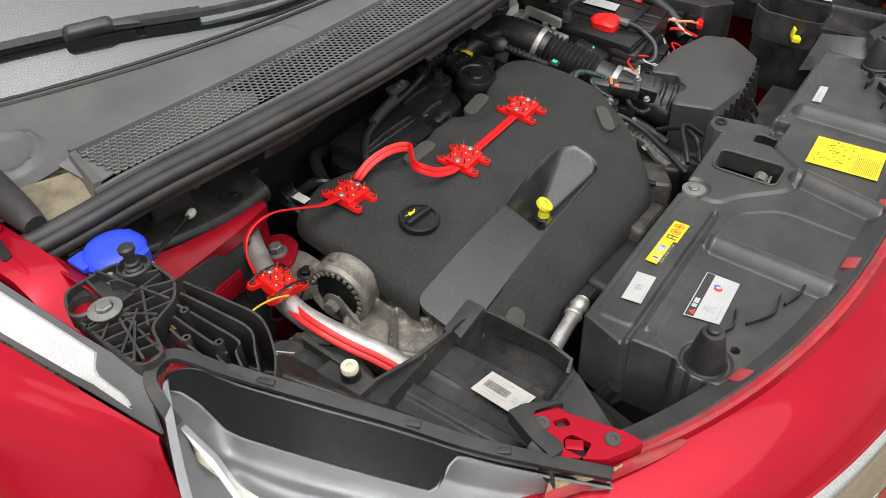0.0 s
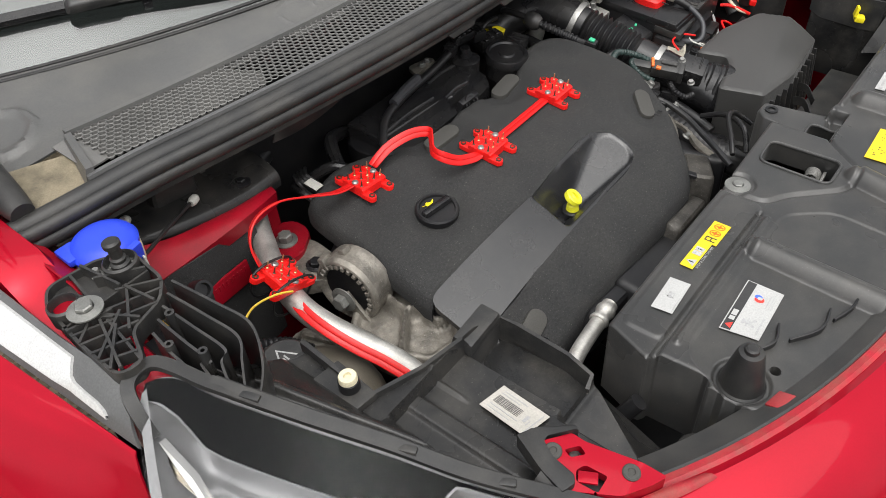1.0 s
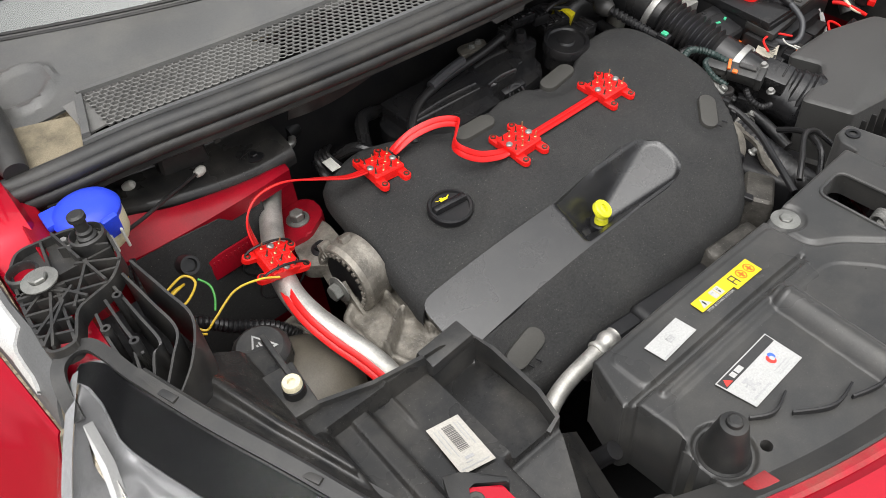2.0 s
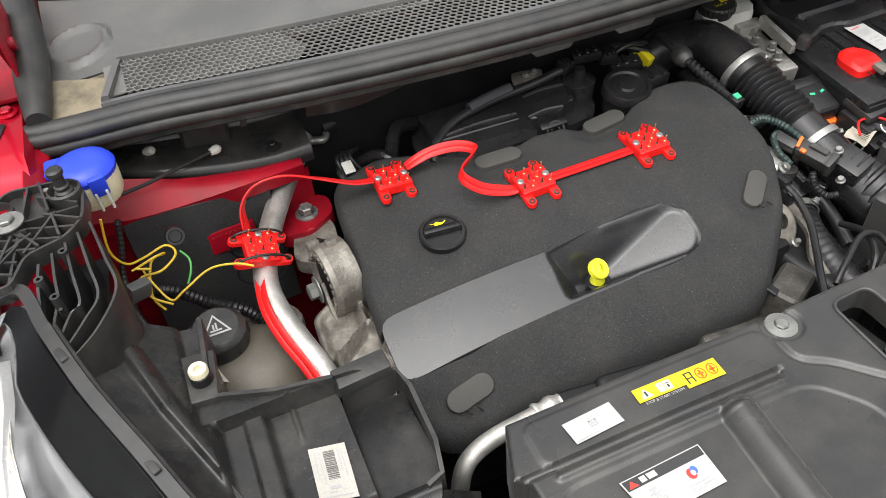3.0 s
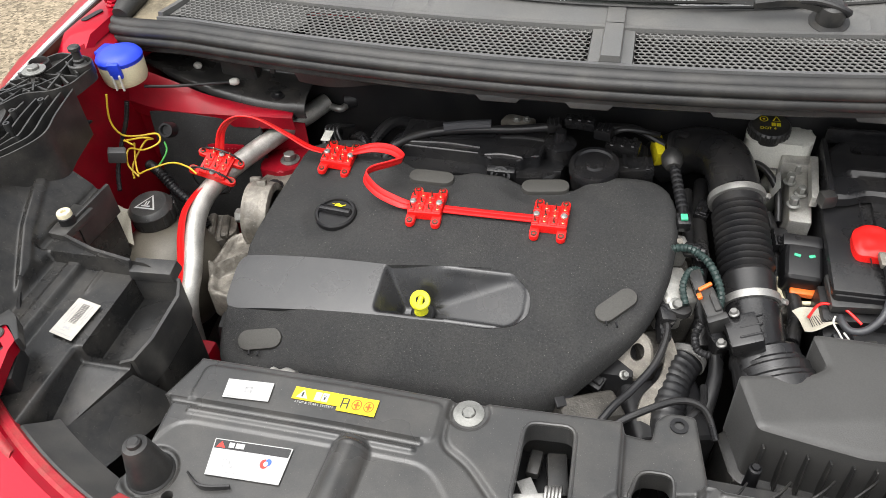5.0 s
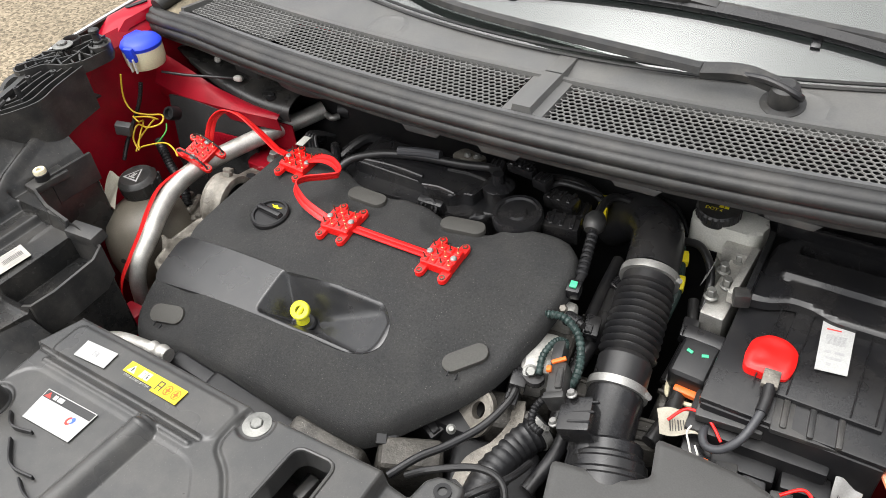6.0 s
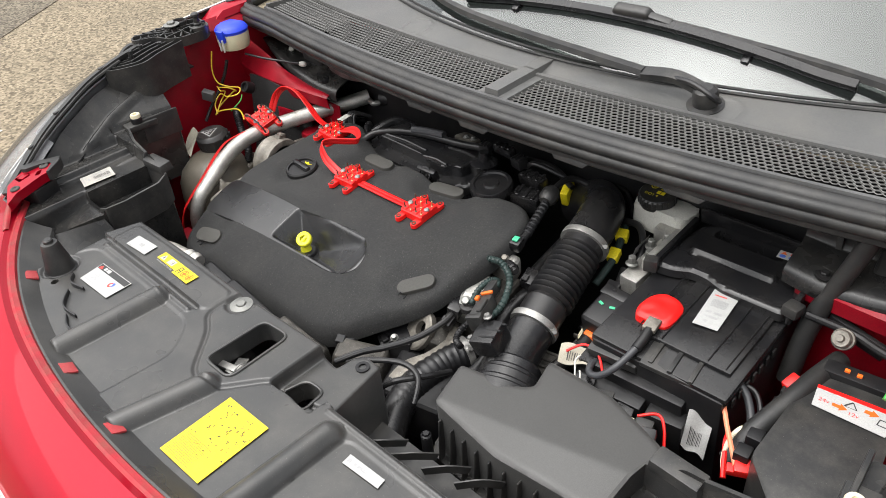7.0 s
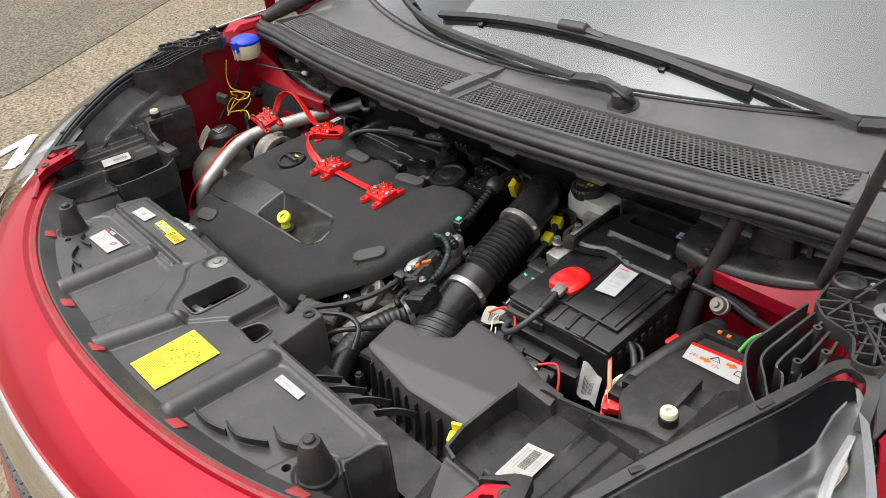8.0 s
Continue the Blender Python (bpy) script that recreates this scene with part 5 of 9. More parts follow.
panel = thing("front_panel", (0, -0.42, 0.90), "moulded dark grey plastic panel over the radiator with labels", "front panel")
PO = round_corners([(-0.4134, -0.2995), (-0.11, -0.299), (0.058, -0.294), (0.090, -0.298), (0.094, -0.272), (0.108, -0.258), (0.134, -0.261), (0.146, -0.345), (0.156, -0.354), (0.412, -0.355), (0.426, -0.360), (0.415, -0.369), (0.409, -0.414), (0.420, -0.422)], 0.004, 3)
PO += [(x, lip(x) + 0.014) for x in [0.424 - 0.848 * i / 30 for i in range(31)]] + round_corners([(-0.424, -0.422), (-0.413, -0.416), (-0.416, -0.362), (-0.4295, -0.3535)], 0.003, 2)
LATCH = round_corners([(-0.040, -0.408), (-0.038, -0.314), (0.014, -0.311), (0.016, -0.408)], 0.014, 5)
HOLE2 = round_corners([(0.079, -0.336), (0.113, -0.335), (0.113, -0.376), (0.068, -0.376)], 0.012, 4)
HOLES = [LATCH, HOLE2] + [[(s * 0.366 + 0.006 * math.cos(a), -0.466 + 0.006 * math.sin(a)) for a in [2 * math.pi * i / 14 for i in range(14)]] for s in (-1, 1)]
PLATEAU = round_corners([(-0.118, -0.29), (0.16, -0.25), (0.16, -0.350), (0.062, -0.371), (0.012, -0.432), (-0.032, -0.432), (-0.088, -0.372), (-0.118, -0.356)], 0.02, 4)
RIBS = [((-0.205, -0.386), (-0.214, -0.538)), ((0.000, -0.434), (-0.030, -0.550)), ((0.183, -0.384), (0.178, -0.520))]
TRAYS = [round_corners([(-0.398, -0.382), (-0.125, -0.382), (-0.085, -0.43), (-0.10, -0.60), (-0.50, -0.60)], 0.02, 4), round_corners([(0.20, -0.372), (0.40, -0.372), (0.41, -0.41), (0.36, -0.43), (0.33, -0.60), (0.20, -0.60)], 0.02, 4)]


def panel_z(x, y, d):
    z = 0.9535 + 0.006 * step(-0.06, -0.26, x)
    g = poly_signed(x, y, PLATEAU)
    z += 0.0015 * step(-0.003, 0.003, g) - 0.0035 * step(0.0050, 0.0012, abs(g)) * step(0.150, 0.130, x)
    # the strip with the labels, the groove before it and the bead in front of that
    z += 0.002 * step(0.003, -0.002, box_dist(x, y, -0.398, -0.356, -0.126, -0.309, 0.010))
    z -= 0.0045 * step(0.0042, 0.0016, seg_dist(x, y, -0.44, -0.3585, -0.140, -0.3585))
    z += 0.0035 * step(0.0050, 0.0010, seg_dist(x, y, -0.390, -0.3695, -0.145, -0.3695))
    z += 0.0030 * step(0.0045, 0.0010, seg_dist(x, y, 0.156, -0.3600, 0.408, -0.3605))
    z -= 0.020 * step(0.058, 0.064, x) * max(step(-0.378, -0.372, y) * step(0.140, 0.134, x), step(-0.352, -0.347, y))
    for p in TRAYS:
        z -= 0.0018 * step(-0.0016, 0.0016, poly_signed(x, y, p))
    for a, b in RIBS:
        e = seg_dist(x, y, *a, *b) / 0.0215
        if e < 1:
            z = max(z, z - 0.001 + 0.0175 * (1 - e * e))
    for s in (-1, 1):
        e = math.hypot(x - s * 0.397, y + 0.444)
        z -= 0.004 * step(0.0295, 0.0275, e)
    e = math.hypot(x + 0.098, y + 0.3125)
    z -= 0.004 * step(0.024, 0.020, e)
    if d < 0.004:
        z -= 0.002 * (1 - d / 0.004) ** 2
    return z


def on_panel(q):
    """The corners of a sticker, laid on the panel."""
    return [(x, y, panel_z(x, y, 1.0) + 0.0004) for x, y in q]


bm = B()
field(bm, PO, 0.0018, panel_z, HOLES, drop=0.11, hole_drop=0.03)
part("panel_skin", bm, M_PANEL, panel, "dark grey grained plastic skin", angle=62)
for s in (-1, 1):
    bm = B()
    c = V(s * 0.397, -0.444, 0.9445)
    lathe(bm, [(0, 0), (0.0245, 0), (0.0245, 0.010), (0.0225, 0.012), (0.0135, 0.056), (0.012, 0.0595), (0.0075, 0.0605), (0.007, 0.0645), (0.005, 0.066), (0, 0.066)], c, (0, 0, 1), 32)
    tagged(part("bump_stop", bm, M_RUBBER), "black conical rubber bonnet stop standing on the panel", "rubber stop", "bonnet stops")
    for k, (a, b, e) in enumerate((((0.205, -0.500), (0.24, -0.50), (0.268, -0.490)), ((0.256, -0.482), (0.29, -0.484), (0.322, -0.463)), ((0.308, -0.446), (0.335, -0.452), (0.355, -0.440)))):
        bm = B()
        tube(bm, [(s * a[0], a[1], 0.958), (s * b[0], b[1], 0.960), (s * e[0], e[1], 0.958)], 0, n=6, section=(0.006, 0.0012), up=(0.1, -1, 0))
        part("guide_fin", bm, M_DEEP, panel)
for x in (-0.60, -0.403, -0.157, -0.013, 0.215, 0.416):
    bm = B()
    sl = math.degrees(math.atan(0.6 * x))
    y = lip(x) + 0.012
    box(bm, (x, y + 0.004, 0.964 + (0.02 if x < -0.5 else 0)), (0.024, 0.018, 0.003), 0.001, (-28, 0, sl))
    tagged(part("panel_clip", bm, M_CLIP), "small faded red plastic clip at the bumper edge", "clip", "red clips")
for h in (LATCH, HOLE2):
    bm = B()
    tube(bm, [(x, y, panel_z(x, y, 1.0) + 0.0004) for x, y in h], 0.0022, seg=8, n=1, closed=True)
    part("opening_rim", bm, M_PANEL, panel)
bm = B()
hexbolt(bm, (-0.098, -0.3125, 0.9505), (0, 0, 1), 0.0075, 0.004, 0.0165)
tagged(part("panel_bolt", bm, M_ZINC), "grey zinc flange bolt on the front panel", "bolt")
bm = B()
lathe(bm, [(0.005, 0.0), (0.0095, 0.0), (0.0095, 0.002), (0.005, 0.002)], (0.117, -0.276, panel_z(0.117, -0.276, 1.0)), seg=20)
part("eyelet", bm, M_DEEP, panel)
# latch inside the opening
latch = thing("bonnet_latch", (-0.012, -0.38, 0.86), "steel bonnet latch with a coil spring inside the opening", "latch")
bm = B()
box(bm, (-0.013, -0.36, 0.885), (0.07, 0.11, 0.006), 0.002)
part("latch_well", bm, M_DEEP, latch, "black well")
bm = B()
box(bm, (-0.018, -0.384, 0.926), (0.046, 0.010, 0.020), 0.002, (10, 0, 12))
box(bm, (-0.026, -0.372, 0.922), (0.016, 0.026, 0.005), 0.001, (0, 0, 30))
box(bm, (-0.004, -0.392, 0.930), (0.034, 0.004, 0.012), 0.001, (0, 0, 4))
lever = part("latch_lever", bm, M_STEEL, latch)
for i in range(5):
    bm = B()
    c = V(-0.008 + 0.0035 * i, -0.380 + 0.0004 * i, 0.932)
    tube(bm, [c + V(0, 0.009 * math.cos(a), 0.009 * math.sin(a)) for a in [2 * math.pi * k / 12 for k in range(12)]], 0.0017, seg=6, n=1, closed=True)
    part("spring_turn", bm, M_STEEL, lever)
bm = B()
box(bm, (0.000, -0.34, 0.905), (0.022, 0.05, 0.012), 0.004, (0, 0, 8))
box(bm, (-0.025, -0.33, 0.905), (0.014, 0.03, 0.012), 0.004, (0, 0, -5))
part("latch_housing", bm, M_BLACK, latch)

# labels on the panel
ZL = 0.9600
q = on_panel([(-0.364, -0.3250), (-0.3115, -0.322), (-0.309, -0.346), (-0.361, -0.349)])
wl = thing("white_sticker", (-0.337, -0.336, ZL), "small white sticker with faint grey print on the panel", "sticker")
bm = B(); plate(bm, q); paper_wl = part("sticker_paper", bm, M_WLABEL, wl)
bm = B(); marks(bm, q, [(0.42, 0.36, 0.45, 0.62), (0.55, 0.36, 0.58, 0.62), (0.42, 0.36, 0.58, 0.40), (0.42, 0.60, 0.58, 0.64), (0.47, 0.44, 0.53, 0.54), (0.05, 0.90, 0.5, 0.94)]); part("faint_print", bm, M_GREYINK, paper_wl)

q = on_panel([(-0.286, -0.3210), (-0.192, -0.3215), (-0.192, -0.3425), (-0.286, -0.3415)])
yl = thing("warning_label", (-0.24, -0.33, ZL), "yellow engine warning label with small symbols", "label")
bm = B()
plate(bm, [on_plate(q, u, v) for u, v in ((0, 0), (0.55, 0), (0.55, 0.76), (0, 0.76))])
plate(bm, [on_plate(q, u, v) for u, v in ((0.55, 0), (1, 0), (1, 1), (0.55, 1))])
paper_yl = part("label_paper", bm, M_YLABEL, yl)
bm = B(); shape_on(bm, q, [(0.115, 0.12), (0.185, 0.66), (0.045, 0.66)]); marks(bm, q, [(0.26, 0.14, 0.335, 0.66), (0.345, 0.14, 0.42, 0.66)]); part("label_white", bm, M_WLABEL, paper_yl)
bm = B(); marks(bm, q, [(0.105, 0.3, 0.125, 0.58), (0.28, 0.28, 0.32, 0.32), (0.36, 0.28, 0.40, 0.32), (0.37, 0.38, 0.39, 0.54), (0.585, 0.2, 0.60, 0.82), (0.655, 0.2, 0.67, 0.82), (0.60, 0.2, 0.655, 0.26), (0.60, 0.5, 0.655, 0.56)]); part("label_print", bm, M_INK, paper_yl)
bm = B()
for u in (0.765, 0.905):
    ring, ring2 = disc_uv(u, 0.5, 0.06, 0.33), disc_uv(u, 0.5, 0.048, 0.26)
    for k in range(16):
        shape_on(bm, q, [ring[k], ring[(k + 1) % 16], ring2[(k + 1) % 16], ring2[k]])
    marks(bm, q, [(u - 0.035, 0.46, u + 0.035, 0.56), (u - 0.012, 0.3, u + 0.012, 0.72)])
part("label_ban_signs", bm, M_ORINK, paper_yl)
q2 = [on_plate(q, u, v) for u, v in ((0.03, 0.80), (0.53, 0.80), (0.53, 1.0), (0.03, 1.0))]
lettering("label_words", "STOP & START SYSTEM", q2, 0.0042, 0.5, 0.5, M_WLABEL, yl, 0.0016)

q = on_panel([(-0.3465, -0.3965), (-0.262, -0.3935), (-0.2615, -0.4345), (-0.3395, -0.4375)])
bl = thing("oil_label", (-0.304, -0.41, 0.946), "white oil recommendation sticker with coloured marks", "sticker")
bm = B(); plate(bm, q); paper_bl = part("sticker_paper", bm, M_WLABEL, bl)
bm = B(); marks(bm, q, [(0.015, 0.03, 0.985, 0.27)]); part("header_band", bm, M_INK, paper_bl)
bm = B(); shape_on(bm, q, [(0.10, 0.07), (0.16, 0.24), (0.04, 0.24)], 0.0024); part("red_triangle", bm, M_REDINK, paper_bl)
bm = B(); marks(bm, q, [(0.2, 0.08, 0.27, 0.22), (0.29, 0.08, 0.40, 0.22)], 0.0024); part("header_signs", bm, M_WLABEL, paper_bl)
bm = B(); marks(bm, q, [(0.20, 0.40, 0.30, 0.46), (0.22, 0.46, 0.28, 0.66), (0.17, 0.52, 0.33, 0.56), (0.18, 0.66, 0.23, 0.74), (0.28, 0.66, 0.33, 0.74), (0.08, 0.84, 0.42, 0.89)]); part("grey_emblem", bm, M_GREYINK, paper_bl)
bm = B(); shape_on(bm, q, disc_uv(0.72, 0.52, 0.055, 0.13)); part("red_mark", bm, M_REDINK, paper_bl)
bm = B(); shape_on(bm, q, disc_uv(0.765, 0.47, 0.04, 0.10), 0.0023); part("blue_mark", bm, M_BLUEINK, paper_bl)
bm = B(); shape_on(bm, q, disc_uv(0.74, 0.52, 0.03, 0.07), 0.0025); part("white_mark", bm, M_WLABEL, paper_bl)
bm = B(); marks(bm, q, [(0.60, 0.74, 0.86, 0.77), (0.60, 0.82, 0.9, 0.84), (0.60, 0.88, 0.82, 0.90)]); part("small_print", bm, M_GREYINK, paper_bl)

q = on_panel([(0.0455, -0.4245), (0.1225, -0.4228), (0.1255, -0.520), (0.0482, -0.5225)])
yp = thing("yellow_notice", (0.08, -0.47, 0.95), "large worn yellow notice with flaked dark print", "notice")
bm = B(); plate(bm, q); paper_yp = part("notice_paper", bm, M_YLABEL, yp)
rng = random.Random(11)
bm = B()
for i in range(13):
    v = 0.64 + 0.026 * i
    u = 0.06
    while u < 0.62 - 0.02 * (i % 3):
        w = rng.uniform(0.02, 0.07)
        marks(bm, q, [(u, v, u + w, v + 0.010)], 0.0019)
        u += w + 0.015
tagged(part("small_print", bm, material("faded_print", (0.32, 0.25, 0.03), 0.5, bump=0.0), yp), kind="stuff")
bm = B()
for i in range(70):
    u, v = rng.uniform(0.05, 0.95), rng.betavariate(1.2, 2.0)
    w = rng.uniform(0.006, 0.04)
    h = rng.uniform(0.006, 0.018)
    if rng.random() < 0.35:
        w, h = h, w
    marks(bm, q, [(u, v * 0.9 + 0.03, min(0.98, u + w), v * 0.9 + 0.03 + h)], 0.0019)
tagged(part("flaked_spots", bm, M_INK, paper_yp, "dark flaked spots"), kind="stuff")

q = on_panel([(0.224, -0.3845), (0.2785, -0.383), (0.2805, -0.3955), (0.2255, -0.398)])
sl = thing("part_sticker", (0.25, -0.39, 0.95), "narrow white part sticker on the panel", "sticker")
bm = B(); plate(bm, q); paper_sl = part("sticker_paper", bm, M_WLABEL, sl)
bm = B(); marks(bm, q, [(0.05, 0.3, 0.14, 0.7), (0.24, 0.38, 0.30, 0.62), (0.33, 0.36, 0.60, 0.64), (0.85, 0.35, 0.92, 0.6)]); part("print", bm, M_GREYINK, paper_sl)


# ---- headlamp side: tray, bracket and lamp, once for each side ----
TOPX = [(-0.050, 0.796, 1.092), (-0.115, 0.766, 1.089), (-0.19, 0.740, 1.079), (-0.262, 0.708, 1.060), (-0.32, 0.682, 1.040), (-0.37, 0.652, 1.020), (-0.43, 0.612, 0.995)]


def lamp_top(y):
    for (ya, xa, za), (yb, xb, zb) in zip(TOPX, TOPX[1:]):
        if y >= yb:
            t = (ya - y) / (ya - yb)
            return xa + (xb - xa) * t, za + (zb - za) * t
    return TOPX[-1][1:]


def tray(s):
    ob = thing("lamp_housing_tray", (s * 0.60, -0.25, 0.85), "black moulded plastic tray behind the headlamp", "plastic tray", "trays beside the engine")
    out = round_corners([(0.788, -0.058), (0.716, -0.070), (0.652, -0.080), (0.654, -0.176), (0.575, -0.200), (0.482, -0.206), (0.478, -0.30), (0.490, -0.335), (0.552, -0.445), (0.605, -0.432), (0.648, -0.372), (0.695, -0.285), (0.735, -0.195), (0.769, -0.10)], 0.006, 3)

    def z(x, y, d):
        x = abs(x)
        tx, tz = lamp_top(y)
        u = min(1.0, max(0.0, (x - 0.655) / max(0.02, tx - 0.655)))
        e = tx - x
        # sloping outer wall with a rolled bead, the ridge, the flat, and the deeper channel
        outer = 0.992 + (tz - 0.014 - 0.992) * u - 0.008 * step(0.048, 0.038, e) + 0.005 * step(0.062, 0.055, e) * step(0.042, 0.050, e)
        k = step(0.655, 0.663, x)
        h = (0.976 + 0.011 * step(0.612, 0.620, x) - 0.004 * step(0.634, 0.638, x)) * (1 - k) + outer * k
        h += (0.998 - h) * step(-0.207, -0.203, y) * step(0.676, 0.670, x)
        h -= 0.036 * step(0.545, 0.541, x) * step(-0.326, -0.322, y) * step(-0.203, -0.207, y)
        h += (min(h, 0.955 - 0.25 * max(0.0, -0.335 - y)) - h) * step(0.556, 0.549, x) * step(-0.322, -0.328, y)
        h += 0.003 * step(0.0030, 0.0010, abs(x - 0.590)) * step(-0.250, -0.230, y)
        return h
    bm = B()
    field(bm, [(s * x, y) for x, y in out], 0.0020, z, (), drop=0.13)
    part("tray_shell", bm, M_TRAY, ob, "dark grey moulded shell", angle=62)
    bm = B()
    path = [(0.657, -0.135, 1.004), (0.656, -0.178, 1.006), (0.60, -0.196, 1.004), (0.545, -0.203, 1.000), (0.543, -0.209, 0.992), (0.484, -0.205, 0.978), (0.477, -0.225, 0.972), (0.477, -0.29, 0.968), (0.484, -0.322, 0.966), (0.500, -0.326, 0.962)]
    P = [Vector((s * p[0], p[1], p[2])) for p in path]
    rows = []
    for i, p in enumerate(P):
        d = P[min(i + 1, len(P) - 1)] - P[max(i - 1, 0)]
        o = V(d.y, -d.x, 0).normalized() * 0.0022
        rows.append([bm.verts.new(p + o), bm.verts.new(p - o), bm.verts.new(p - o - V(0, 0, 0.055)), bm.verts.new(p + o - V(0, 0, 0.055))])
    for a, b in zip(rows, rows[1:]):
        for k in range(4):
            bm.faces.new((a[k], a[(k + 1) % 4], b[(k + 1) % 4], b[k]))
    bm.faces.new(rows[0]); bm.faces.new(rows[-1][::-1])
    part("tray_rim", bm, M_BLACK, ob, "thin upright rim")
    bm = B()
    box(bm, (s * 0.517, -0.200, 0.985), (0.060, 0.026, 0.016), 0.003, (6, 0, s * -4), 0.92)
    part("rim_block", bm, M_BLACK, ob)
    bm = B()
    A0, A1, A2, A3 = V(s * 0.486, -0.330, 0.948), V(s * 0.551, -0.446, 0.935), V(s * 0.486, -0.428, 0.902), V(s * 0.446, -0.315, 0.886)
    sheet(bm, lambda u, v: A0.lerp(A1, u).lerp(A3.lerp(A2, u), v), 6, 4, 0.002)
    part("tray_apron", bm, M_TRAY, ob, "flat grey apron sloping down into the gap")
    # shelf of the cap
    bm = B()
    box(bm, (s * 0.672, -0.150, 1.000), (0.052, 0.060, 0.012), 0.003, (0, 0, s * 6))
    box(bm, (s * 0.652, -0.115, 0.985), (0.006, 0.075, 0.05), 0.002, (0, 0, s * 4))
    part("cap_shelf", bm, M_BLACK, ob)
    cap = thing("screw_cap", (s * 0.660, -0.156, 1.004), "round cream plastic cap on a black socket", "plastic cap", "cream caps")
    bm = B()
    lathe(bm, [(0, 0), (0.011, 0), (0.0105, 0.011), (0.0095, 0.012), (0, 0.012)], (s * 0.660, -0.156, 1.005), (0, 0, 1), 24)
    part("socket", bm, M_DEEP, cap)
    bm = B()
    lathe(bm, [(0, 0.004), (0.0035, 0.004), (0.004, 0.0075), (0.0085, 0.0075), (0.0095, 0.0055), (0.0095, 0)], (s * 0.660, -0.156, 1.016), (0, 0, 1), 24)
    part("cream_cap", bm, M_BEIGE, cap)
    # barcode sticker
    q = [(s * 0.589, -0.2575, 0.9795), (s * 0.556, -0.2635, 0.9780), (s * 0.5600, -0.3200, 0.9780), (s * 0.593, -0.3130, 0.9795)]
    q = q if s < 0 else [q[1], q[0], q[3], q[2]]
    st = thing("barcode_sticker", (s * 0.575, -0.29, 0.978), "white barcode sticker on the black tray", "sticker", "barcode stickers")
    bm = B(); plate(bm, q); paper_st = part("sticker_paper", bm, M_STICKER, st)
    rng = random.Random(3)
    bm = B()
    v = 0.10
    while v < 0.64:
        w = rng.choice((0.008, 0.014, 0.022))
        marks(bm, q, [(0.36, v, 0.66, v + w)])
        v += w + rng.choice((0.008, 0.014))
    tagged(part("bars", bm, M_FADEINK, paper_st), kind="stuff")
    bm = B()
    marks(bm, q, [(0.12 + 0.02 * (i % 2), 0.1, 0.15 + 0.02 * (i % 2), 0.6 - 0.1 * i) for i in range(1)] + [(0.74, 0.1, 0.77, 0.5), (0.84, 0.1, 0.87, 0.62), (0.24, 0.1, 0.27, 0.7), (0.35, 0.74, 0.6, 0.80), (0.3, 0.84, 0.5, 0.86), (0.08, 0.92, 0.9, 0.94)])
    part("print", bm, M_GREYINK, paper_st)
    return ob


